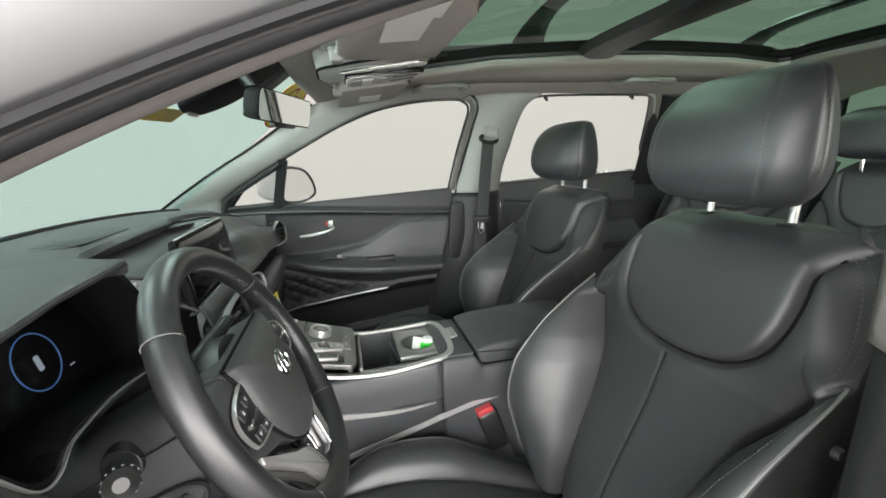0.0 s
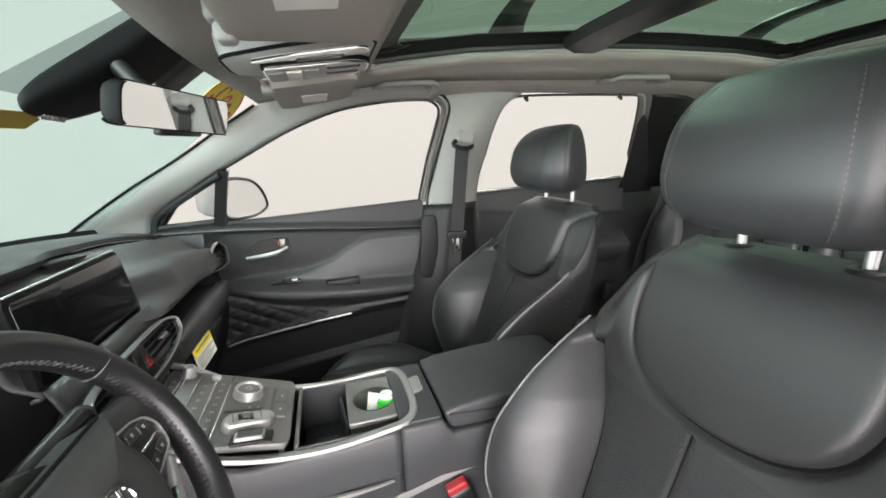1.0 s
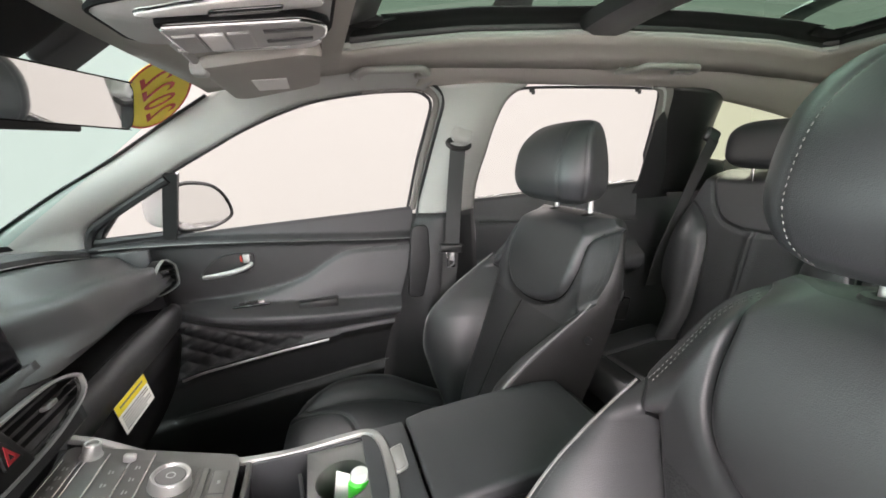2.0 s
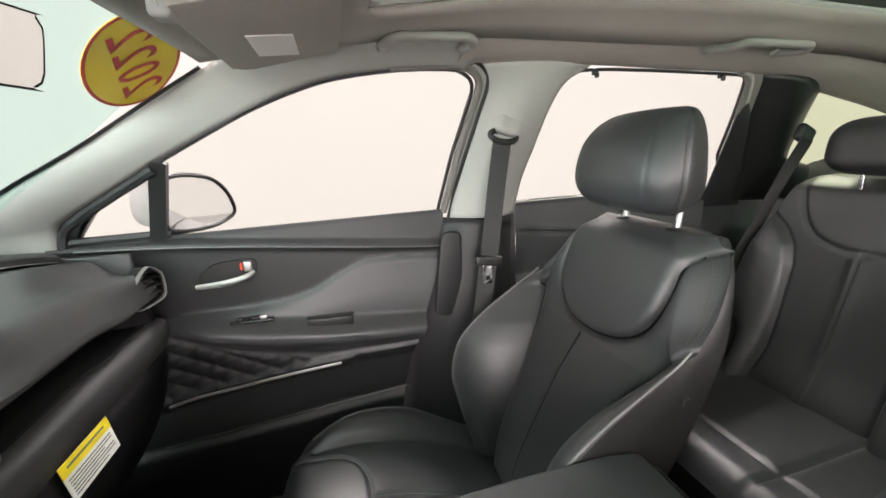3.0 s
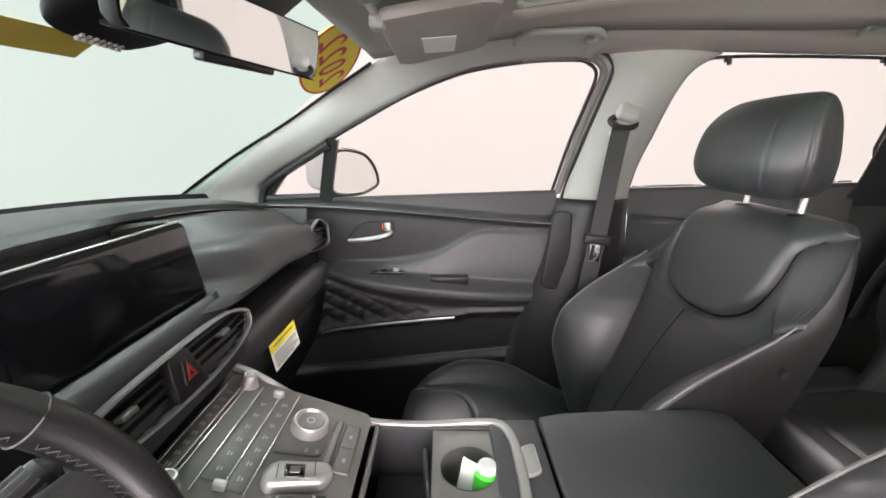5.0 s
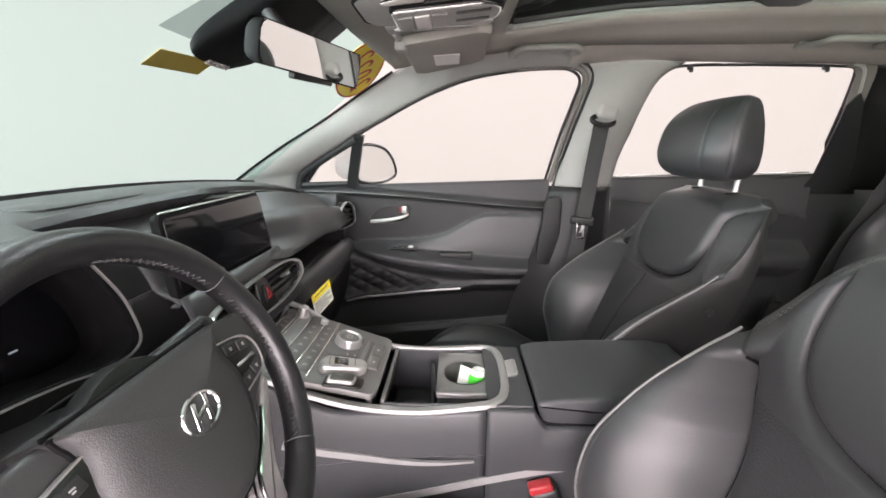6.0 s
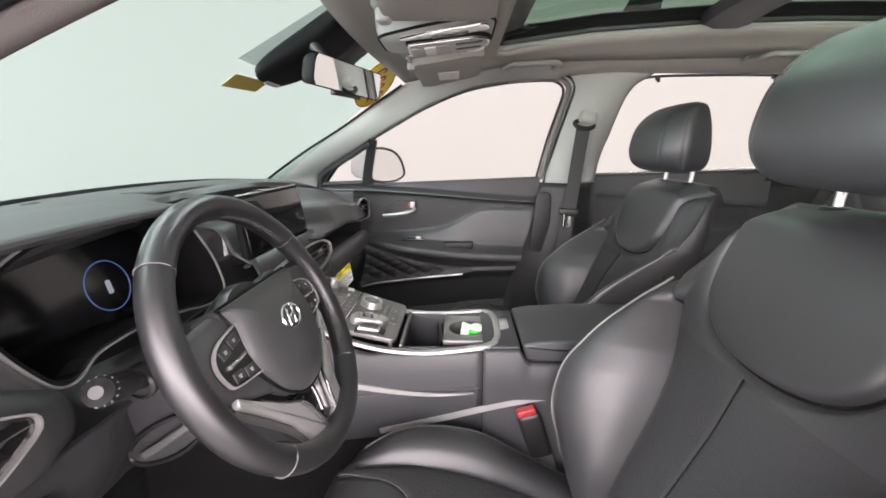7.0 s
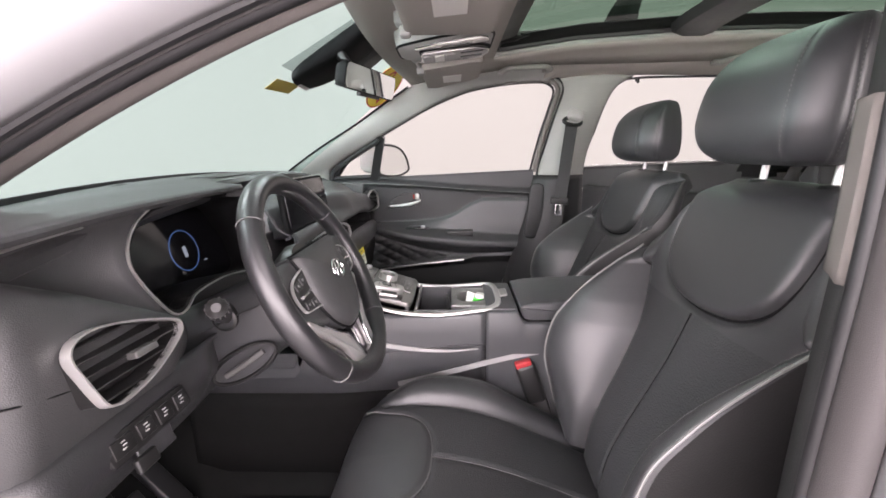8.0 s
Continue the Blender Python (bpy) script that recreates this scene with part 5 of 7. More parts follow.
# airbag cover
cover = round_poly([(-0.088, 0.056), (0.088, 0.056), (0.077, 0.032), (0.087, 0.0), (0.083, -0.030), (0.062, -0.070), (0.026, -0.096), (-0.026, -0.096), (-0.062, -0.070), (-0.083, -0.030), (-0.087, 0.0), (-0.077, 0.032)], 0.016, 5)
cover = catmull(cover, 90, closed=True)
rings = []
for s_, h in ((1.0, -0.035), (1.0, 0.002), (0.98, 0.009), (0.92, 0.015), (0.74, 0.022), (0.45, 0.025), (0.2, 0.026), (0.01, 0.0262)):
    rings.append([(x * s_, y * s_, h) for x, y in cover])
part("cover_gap", tube([(x * 1.012, y * 1.012, 0.004) for x, y in cover], 0.0022, 6, closed=True), MATTE, wheel, "dark gap round the cover")
part("airbag_cover", loft(rings), SOFT, wheel, "smooth dark grey centre cover")
lg = new("badge")
lg.parent = wheel
part("badge_ring", tube([(0.022 * math.cos(a), 0.016 * math.sin(a) + 0.0, 0.0275) for a in np.linspace(0, 2 * math.pi, 36, endpoint=False)], 0.0018, 6, closed=True), CHROME, lg, "chrome oval ring")
for dx in (-0.008, 0.008):
    part("badge_bar", rbox(0.005, 0.024, 0.003, 0.001, at=(dx, 0, 0.0275), rot=(0, 0, -18)), CHROME, lg)
part("badge_bar", rbox(0.014, 0.005, 0.003, 0.001, at=(0, 0, 0.0275), rot=(0, 0, 20)), CHROME, lg)
# side spokes with their switch pods
for s in (-1, 1):
    sp = round_poly([(s * 0.05, 0.054), (s * 0.10, 0.052), (s * 0.163, 0.046), (s * 0.165, -0.020), (s * 0.138, -0.030), (s * 0.11, -0.045), (s * 0.05, -0.070)], 0.012)
    part("side_spoke", slab(sp, 0.024, 0.009, 3, m=Matrix.Translation((0, 0, -0.024))), SOFT, wheel)
    pod = new("switch_pod")
    pod.parent = wheel
    po = [(0.070, 0.034), (0.112, 0.027), (0.130, 0.018), (0.137, 0.004), (0.134, -0.014), (0.124, -0.023), (0.078, -0.030), (0.080, 0.0)]
    part("pod_face", slab(round_poly([(s * x, y) for x, y in po], 0.006), 0.010, 0.002, m=Matrix.Translation((0, 0, -0.003))), DARK, pod, "black switch field")
    rim_ = catmull([(s * x, y, 0.0068) for x, y in po[:7]], 40)
    part("pod_frame", sweep(rim_, [(-0.0011, -0.003), (0.0011, -0.003), (0.0008, 0.0012), (-0.0008, 0.0012)]), SATIN, pod, "satin silver bracket round the switches")
    for cx_, cy_, wd, hg in ((0.095, 0.0195, 0.018, 0.012), (0.116, 0.0150, 0.017, 0.012), (0.095, -0.0185, 0.018, 0.012), (0.116, -0.0150, 0.017, 0.012)):
        part("button", rbox(wd, hg, 0.0030, 0.0012, at=(s * cx_, cy_, 0.0075), rot=(0, 0, -s * 8 if cy_ > 0 else s * 6)), HARD, pod)
        part("button_symbol", joined(rbox(0.0046, 0.0012, 0.0005, 0, at=(s * cx_, cy_ + 0.001, 0.0092)), rbox(0.003, 0.0012, 0.0005, 0, at=(s * cx_, cy_ - 0.0012, 0.0092))), ICON, pod)
    part("roller", sweep([(s * 0.088, 0.0005, 0.0078), (s * 0.104, -0.0002, 0.0092), (s * 0.121, -0.001, 0.0078)], circle(0.0026, 10, 0.0032)), CHROME, pod, "bright ribbed roller")
# lower spoke: two satin legs that meet in a foot, with a black window between them
for s in (-1, 1):
    legp = [(0.127, -0.032), (0.132, -0.041), (0.100, -0.076), (0.070, -0.112), (0.050, -0.166), (0.006, -0.169), (0.006, -0.157), (0.022, -0.152), (0.032, -0.118), (0.044, -0.098), (0.074, -0.078), (0.100, -0.056)]
    part("lower_spoke", slab(round_poly([(s * x, y) for x, y in legp], 0.004, 3), 0.010, 0.003, 3, m=Matrix.Translation((0, 0, -0.010))), SATIN, wheel, "satin silver spoke leg")
    part("spoke_lip", sweep(catmull([(s * 0.098, -0.057, -0.001), (s * 0.070, -0.081, 0.000), (s * 0.041, -0.101, 0.0005), (s * 0.029, -0.124, 0.001), (s * 0.020, -0.152, 0.001)], 24), circle(0.0022, 8, 0.0030)), CHROME, wheel, "bright inner edge")
    # Darker satin stands for the shade on each leg's lower facet.
    part("spoke_side", sweep(catmull([(s * 0.133, -0.044, -0.011), (s * 0.101, -0.080, -0.012), (s * 0.071, -0.117, -0.012), (s * 0.054, -0.150, -0.011)], 20), circle(0.0050, 8, 0.0045)), DARK_SATIN, wheel, "lower edge, shade put into a darker satin")
part("spoke_window", slab(round_poly([(-0.045, -0.085), (0.045, -0.085), (0.030, -0.118), (0.022, -0.155), (-0.022, -0.155), (-0.030, -0.118)], 0.006), 0.005, 0.001, m=Matrix.Translation((0, 0, -0.013))), PIANO, wheel, "gloss black window")
part("spoke_backing", slab(round_poly([(-0.105, -0.03), (0.105, -0.03), (0.056, -0.160), (-0.056, -0.160)], 0.012), 0.012, 0.003, m=Matrix.Translation((0, 0, -0.026))), DARK, wheel)
part("wheel_boss", lathe([(0.05, -0.075), (0.06, -0.06), (0.072, -0.03), (0.068, -0.014), (0.0, -0.010)], 32), DARK, wheel)
for s in (-1, 1):
    part("paddle", slab(round_poly([(s * 0.070, 0.030), (s * 0.118, 0.050), (s * 0.136, 0.040), (s * 0.136, -0.020), (s * 0.10, -0.02)], 0.008), 0.003, 0.001, m=Matrix.Translation((0, 0, -0.040))), DARK, wheel, "black shift paddle")

column = thing("steering_column", "dark plastic steering column cover with two control stalks", "steering column")
column.matrix_world = wheel.matrix_world.copy()
rings = []
for z, w_, h_, dy in ((-0.055, 0.050, 0.048, -0.008), (-0.062, 0.060, 0.056, -0.010), (-0.085, 0.064, 0.062, -0.012), (-0.15, 0.066, 0.070, -0.016), (-0.22, 0.066, 0.074, -0.018), (-0.29, 0.060, 0.070, -0.012)):
    rings.append([(w_ * np.sign(math.cos(a)) * abs(math.cos(a)) ** 0.55, dy + h_ * np.sign(math.sin(a)) * abs(math.sin(a)) ** 0.65, z) for a in np.linspace(0, 2 * math.pi, 44, endpoint=False)])
part("shroud", loft(rings), HARD, column, "dark plastic shroud")
part("shroud_seam", tube(catmull([(-0.0665, 0.012, -0.075), (-0.0682, 0.014, -0.12), (-0.0680, 0.015, -0.20)], 16), 0.0012, 5), DARK, column)
for s in (-1, 1):
    st = new("stalk")
    st.parent = column
    base = np.array((s * 0.062, 0.018, -0.150))
    tip = np.array((s * 0.172, 0.044, -0.074))
    way = (tip - base) / np.linalg.norm(tip - base)
    part("stalk_collar", lathe([(0.017, 0.010), (0.021, 0.008), (0.023, -0.004), (0.022, -0.02)], 24, axes(base + [0, 0, 0], (0, 1, 0), (0, 0, s * 1.0)) if s > 0 else axes(base, (0, 1, 0), (0, 0, -1.0))), DARK, st)
    pth = catmull([base, base + way * 0.04 + [0, 0.002, 0], base + way * 0.08 + [0, 0.002, 0], tip], 24)
    part("stalk_arm", sweep(pth, lambda t: circle(0.0095 + 0.005 * smooth01(t, 0.2, 0.5), 14, 0.0095 + 0.0045 * smooth01(t, 0.2, 0.5)), up=(0, 1, 0)), DARK, st)
    for k in range(14):
        a = 2 * math.pi * k / 14
        sd = np.cross(way, (0, 1, 0)); sd /= np.linalg.norm(sd)
        u2 = np.cross(sd, way)
        o = 0.0138 * (sd * math.cos(a) + u2 * math.sin(a))
        part("grip_rib", tube([tip - way * 0.012 + o, tip + way * 0.006 + o], 0.0012, 5), HARD, st)
    part("stalk_end", sweep([tip - way * 0.012, tip, tip + way * 0.012, tip + way * 0.018], lambda t: circle((0.0138, 0.0142, 0.0130, 0.006)[min(3, int(t * 3 + 0.5))], 16), up=(0, 1, 0)), DARK, st, "rotating stalk end")
    for k in range(4):
        c0 = base + way * (0.055 + 0.013 * k) + np.array((0, 0.0035, 0.0142))
        part("stalk_symbol", rbox(0.005, 0.0024, 0.0008, 0, at=tuple(c0)), ICON, st)
# recess under the shroud with the tilt lever
rec = [(-0.068, -0.062 - 0.024 * math.sin(a) - 0.004 * math.cos(a), -0.165 - 0.062 * math.cos(a)) for a in np.linspace(0, 2 * math.pi, 36, endpoint=False)]
part("lever_recess", tube(rec, 0.0035, 6, closed=True, up=(1, 0, 0)), DARK, column)
part("recess_face", mesh_of([(x + 0.001, y, z) for x, y, z in rec], [tuple(range(36))]), HARD, column, smooth=False)
part("tilt_lever", sweep(catmull([(-0.074, -0.066, -0.20), (-0.077, -0.062, -0.165), (-0.074, -0.055, -0.12)], 12), circle(0.005, 8, 0.003), up=(1, 0, 0)), BUTTON, column, "tilt lever with satin edge")

# pedals under the dashboard
pedals = thing("brake_pedal", "black rubber-faced brake pedal on its arm", "pedal", "foot pedals")
part("pedal_pad", rbox(0.02, 0.085, 0.055, 0.006, at=(-0.58, -0.34, 0.53), rot=(0, -35, 0)), RUBBER, pedals)
part("pedal_arm", rbox(0.018, 0.016, 0.14, 0.004, at=(-0.63, -0.34, 0.59), rot=(0, -25, 0)), DARK, pedals)
gas = thing("accelerator_pedal", "long black accelerator pedal hinged on the floor", "pedal", "foot pedals")
part("pedal_pad", rbox(0.02, 0.05, 0.16, 0.006, at=(-0.60, -0.22, 0.50), rot=(0, -38, 0)), RUBBER, gas)
part("pedal_hinge", rbox(0.05, 0.05, 0.02, 0.004, at=(-0.56, -0.22, 0.43)), DARK, gas)
mat_ = thing("floor_mat", "black carpet mat in the driver footwell", "floor mat")
part("mat", rbox(0.5, 0.44, 0.012, 0.005, at=(-0.36, -0.37, 0.392)), CARPET, mat_)
# ---- centre console ----
console = thing("centre_console", "tall dark centre console with satin rail, switches and armrest", "centre console")
CY = 0.02
# sides: one skin each hand, with a raised crease
for s in (-1, 1):
    rows = []
    for x in np.linspace(-0.58, 0.1822, 52):
        zt = 0.872 + 0.075 * smooth01(-x, 0.05, 0.21) - 0.20 * smooth01(-x, 0.24, 0.30) + 0.008 * smooth01(x, 0.05, 0.2)
        w = 0.104 + 0.022 * smooth01(-x, 0.0, 0.2)
        crease = 0.775 + 0.02 * smooth01(x, -0.1, 0.2)
        pts = [(w - 0.004, zt), (w + 0.002, zt - 0.012), (w + 0.003, zt - 0.05), (w + 0.004, crease + 0.004), (w - 0.004, crease - 0.004), (w + 0.003, 0.672 + 0.03 * smooth01(x, 0.0, 0.26)), (w + 0.003, 0.63), (w + 0.006, 0.55), (w + 0.006, 0.44)]
        rows.append([(x, CY + s * a, z) for a, z in pts])
    R_ = np.array(rows)
    part("side_panel", grid_of(R_[:, :6], flip=s < 0), CONSOLE_SIDE, console, solid=0.004)
    part("carpeted_flank", grid_of(R_[:, 5:], flip=s < 0), CARPET, console, "black carpeted lower flank", solid=0.004)
    rows = []
    for x in np.linspace(0.1838, 0.60, 40):
        w = 0.1035
        zt = 0.881 - 0.031 * smooth01(x, 0.262, 0.275)
        pts = [(w - 0.002, zt), (w + 0.003, zt - 0.009), (w + 0.004, 0.80), (w + 0.001, 0.72), (w + 0.005, 0.62), (w + 0.005, 0.44)]
        rows.append([(x, CY + s * a, z) for a, z in pts])
    part("rear_side_panel", grid_of(np.array(rows), flip=s < 0), CONSOLE_SIDE, console, solid=0.004)
    flank = lambda x: 0.1085 + 0.022 * float(smooth01(-x, 0.0, 0.2))
    strip = catmull([(x, CY + s * (flank(x) + 0.0035 - (0.002 if x > 0.12 else 0.0)), z) for x, z in ((-0.15, 0.822), (-0.097, 0.805), (-0.05, 0.793), (-0.006, 0.785), (0.05, 0.780), (0.10, 0.779), (0.164, 0.783))], 24)
    part("side_strip", sweep(strip, lambda t: [(a, b * (1 - t ** 2) + c) for a, b, c in ((-0.003, -0.0056, -0.001), (0.003, -0.0056, -0.001), (0.003, 0.0056, 0.001), (-0.003, 0.0056, 0.001))]), STRIP_SILVER, console, "pale satin side strip")
    low = catmull([(x, CY + s * (flank(x) - 0.0012), z) for x, z in ((-0.04, 0.686), (0.021, 0.700), (0.106, 0.722), (0.185, 0.744), (0.269, 0.765), (0.343, 0.779), (0.44, 0.790))], 30)
    part("side_strip", sweep(low, [(-0.003, -0.0068), (0.003, -0.0068), (0.003, 0.0068), (-0.003, 0.0068)]), STRIP_SILVER, console, "pale satin side strip")
    part("panel_gap", tube([(0.183, CY + s * 0.1065, z) for z in (0.876, 0.80, 0.70, 0.56)], 0.0013, 6, up=(1, 0, 0)), MATTE, console)
    part("panel_gap", tube([(x, CY + s * (flank(x) - 0.0012), z) for x, z in ((-0.08, 0.842), (0.0, 0.842), (0.09, 0.843), (0.18, 0.847))], 0.0011, 6), MATTE, console)
    part("panel_gap", tube([(x, CY + s * 0.1063, z) for x, z in ((0.186, 0.789), (0.26, 0.797), (0.341, 0.804), (0.44, 0.812))], 0.0010, 6), MATTE, console)
part("rear_panel", rbox(0.012, 0.20, 0.44, 0.004, at=(0.60, CY, 0.65)), HARD, console)
# satin rail looping round the storage tray
loop = catmull([(-0.225, CY + 0.126, 0.966), (-0.19, CY + 0.122, 0.953), (-0.12, CY + 0.112, 0.916), (-0.04, CY + 0.103, 0.888), (0.06, CY + 0.100, 0.878), (0.16, CY + 0.100, 0.883), (0.200, CY + 0.092, 0.887), (0.216, CY + 0.06, 0.889), (0.219, CY, 0.890),
                (0.216, CY - 0.06, 0.889), (0.200, CY - 0.092, 0.887), (0.16, CY - 0.100, 0.882), (0.06, CY - 0.101, 0.872), (-0.04, CY - 0.104, 0.882), (-0.12, CY - 0.114, 0.912), (-0.19, CY - 0.124, 0.950), (-0.225, CY - 0.128, 0.964)], 110)
part("satin_rail", sweep(loop, round_poly([(-0.0085, -0.005), (0.0075, -0.004), (0.006, 0.004), (-0.0065, 0.003)], 0.0025, 3)), RAIL_SATIN, console, "satin silver rail")
# tray, cup unit
part("tray_floor", rbox(0.20, 0.186, 0.008, 0.002, at=(0.108, CY, 0.785)), CONSOLE_SIDE, console)
for yy in (-0.092, 0.092):
    part("tray_wall", rbox(0.205, 0.006, 0.095, 0.002, at=(0.108, CY + yy, 0.832)), CONSOLE_SIDE, console)
part("tray_wall", rbox(0.006, 0.186, 0.10, 0.002, at=(0.207, CY, 0.834)), CONSOLE_SIDE, console)
part("tray_front", rbox(0.008, 0.186, 0.075, 0.003, at=(0.002, CY, 0.848), rot=(0, 12, 0)), CONSOLE_SILVER, console, "satin bar in front of the tray")
part("tray_backing", rbox(0.012, 0.19, 0.10, 0.003, at=(-0.014, CY, 0.845)), DARK, console)
part("tray_divider", rbox(0.006, 0.10, 0.075, 0.002, at=(0.090, CY + 0.01, 0.83), rot=(0, 0, 6)), HARD, console)
ring_o = catmull(round_poly([(0.097, -0.054), (0.203, -0.054), (0.203, 0.088), (0.097, 0.088)], 0.008), 64, closed=True)
ang = np.arctan2(ring_o[:, 1] - 0.010, ring_o[:, 0] - 0.150)
ring_i = np.stack([0.150 + 0.040 * np.cos(ang), 0.010 + 0.040 * np.sin(ang)], -1)
part("cup_holder", joined(ring_frame(ring_o, ring_i, 0.012, Matrix.Translation((0, CY, 0.866)), 0.002), lathe([(0.040, 0.012), (0.039, -0.05), (0.034, -0.055), (0.0, -0.055)], 40, pose(0.150, CY + 0.010, 0.866))), CONSOLE_SILVER, console, "grey metallic cup holder block")
part("holder_block", rbox(0.10, 0.008, 0.07, 0.002, at=(0.150, CY - 0.050, 0.832)), BUTTON, console)
part("charging_slot", rbox(0.096, 0.032, 0.004, 0.002, at=(0.150, CY - 0.075, 0.838)), PIANO, console, "gloss black charging slot")
part("slot_frame", rbox(0.104, 0.005, 0.010, 0.002, at=(0.150, CY - 0.0566, 0.872)), RAIL_SATIN, console, "satin slot frame")
part("rear_deck", slab(round_poly([(0.186, -0.102), (0.2615, -0.102), (0.2615, 0.102), (0.186, 0.102)], 0.006), 0.012, 0.003, m=pose(0, CY, 0.874)), CONSOLE_SIDE, console)
button = part("release_button", slab(round_poly([(0.2245, -0.020), (0.2475, -0.012), (0.2475, 0.046), (0.2245, 0.038)], 0.0085, 6), 0.005, 0.0018, m=pose(0, CY, 0.8845)), SATIN, console, "pale release button in a satin frame")
part("button_face", slab(round_poly([(0.2275, -0.015), (0.2445, -0.009), (0.2445, 0.041), (0.2275, 0.035)], 0.006, 6), 0.0012, 0.0004, m=pose(0, CY, 0.8892)), GREY_PLASTIC, button)
# armrest lid
lid = round_poly([(0.2640, 0.892), (0.30, 0.900), (0.40, 0.906), (0.52, 0.908), (0.572, 0.900), (0.582, 0.872), (0.580, 0.852), (0.292, 0.852), (0.274, 0.858), (0.268, 0.876)], 0.007, 4)
arm = part("armrest", slab(lid, 0.209, 0.009, 4, m=Matrix(((1, 0, 0, 0), (0, 0, -1, CY + 0.1045), (0, 1, 0, 0), (0, 0, 0, 1)))), CONSOLE_SIDE, console, "padded black armrest lid")
part("armrest_base", rbox(0.31, 0.206, 0.036, 0.006, at=(0.430, CY, 0.842)), MATTE, console)
# control deck: local x runs down towards the back, y across, z out of the deck
deck = new("control_deck")
deck.parent = console
deck.matrix_local = axes((-0.222, CY - 0.004, 0.962), (0.965, 0, -0.262), (0, 1, 0))
part("deck_plate", slab(round_poly([(0.0, -0.122), (0.225, -0.100), (0.232, -0.085), (0.232, 0.085), (0.225, 0.100), (0.0, 0.122)], 0.012), 0.012, 0.003, m=Matrix.Translation((0, 0, -0.014))), CONSOLE_SILVER, deck, "grey metallic switch plate")
for lx, hw in ((0.006, 0.088), (0.0265, 0.084), (0.033, 0.086), (0.0565, 0.098), (0.0875, 0.080), (0.1135, 0.098)):
    part("divider_line", rbox(0.0028, 2 * hw, 0.004, 0.001, at=(lx, 0.0, 0.0)), CHROME, deck, "thin satin line")
for x0, x1, hw, marks_ in ((0.009, 0.025, 0.084, 9), (0.0585, 0.0858, 0.078, 6), (0.0895, 0.1118, 0.086, 7)):
    part("button_strip", rbox(x1 - x0, 2 * hw, 0.004, 0.001, at=(0.5 * (x0 + x1), 0, -0.0012)), DECK_STRIP, deck, "flat metallic strip of touch buttons")
    for k in range(marks_):
        yy = (2 * (k + 0.5) / marks_ - 1) * hw * 0.94
        part("button_symbol", joined(rbox(0.0018, 0.0068, 0.0005, 0, at=(0.5 * (x0 + x1) - 0.002, yy, 0.0009)), rbox(0.0018, 0.0046, 0.0005, 0, at=(0.5 * (x0 + x1) + 0.002, yy, 0.0009))), ICON, deck)
for yy in (-0.100, 0.100):
    part("rotary_knob", lathe([(0.0, 0.012), (0.0065, 0.013), (0.0075, 0.018), (0.0095, 0.018), (0.0105, 0.016), (0.0115, 0.0), (0.014, -0.002)], 24, pose(0.034, yy, 0)), SATIN, deck, "satin rotary knob with hollow top")
    part("temperature_toggle", rbox(0.016, 0.009, 0.012, 0.003, at=(0.085, yy * 0.86, 0.004)), SATIN, deck, "small satin toggle")
part("dial_plate", slab(round_poly([(0.1175, -0.020), (0.178, -0.010), (0.178, 0.070), (0.1175, 0.084)], 0.006), 0.004, 0.001, m=Matrix.Translation((0, 0, -0.003))), DECK_STRIP, deck)
part("drive_dial", lathe([(0.0, 0.013), (0.019, 0.013), (0.021, 0.016), (0.0235, 0.016), (0.0250, 0.013), (0.0255, 0.003), (0.027, 0.0), (0.028, -0.003)], 36, pose(0.149, 0.036, 0)), SATIN, deck, "large satin drive mode dial")
part("dial_face", lathe([(0.0, 0.0142), (0.017, 0.0142), (0.0185, 0.013)], 32, pose(0.149, 0.036, 0)), CONSOLE_SILVER, deck)
part("dial_mark", ring_frame([(0.006 * math.cos(a), 0.006 * math.sin(a)) for a in np.linspace(0, 6.28, 20)], [(0.0045 * math.cos(a), 0.0045 * math.sin(a)) for a in np.linspace(0, 6.28, 20)], 0.0004, pose(0.149, 0.036, 0.0142), 0.0001), ICON, deck)
for dx, dy in ((0.158, -0.004), (0.172, -0.002)):
    part("button_symbol", joined(rbox(0.004, 0.0016, 0.0005, 0, at=(dx, dy, 0.0012)), rbox(0.004, 0.0016, 0.0005, 0, at=(dx, dy - 0.004, 0.0012))), ICON, deck)
gear = new("gear_selector")
gear.parent = deck
part("selector_body", slab(round_poly([(0.122, -0.070), (0.134, -0.082), (0.196, -0.060), (0.204, -0.040), (0.192, -0.028), (0.128, -0.044)], 0.012, 6), 0.022, 0.007, 3, m=Matrix.Translation((0, 0, -0.006))), SATIN, gear, "raised satin gear selector")
part("selector_window", rbox(0.024, 0.020, 0.003, 0.003, at=(0.158, -0.056, 0.0158), rot=(0, 0, 14)), PIANO, gear)
part("selector_window", rbox(0.012, 0.010, 0.002, 0.002, at=(0.158, -0.056, 0.0176), rot=(0, 0, 14)), CONSOLE_SILVER, gear)
for dx, dy in ((0.139, -0.062), (0.180, -0.047)):
    part("selector_groove", rbox(0.0012, 0.022, 0.0008, 0, at=(dx, dy, 0.0160), rot=(0, 0, 14)), BUTTON, gear)
part("park_well", slab(round_poly([(0.142, -0.112), (0.205, -0.095), (0.205, -0.066), (0.142, -0.082)], 0.008), 0.006, 0.002, m=Matrix.Translation((0, 0, -0.004))), DARK, gear)
part("park_frame", slab(round_poly([(0.148, -0.106), (0.192, -0.094), (0.192, -0.074), (0.148, -0.086)], 0.005), 0.010, 0.002, m=Matrix.Translation((0, 0, -0.002))), SATIN, gear, "satin park button frame")
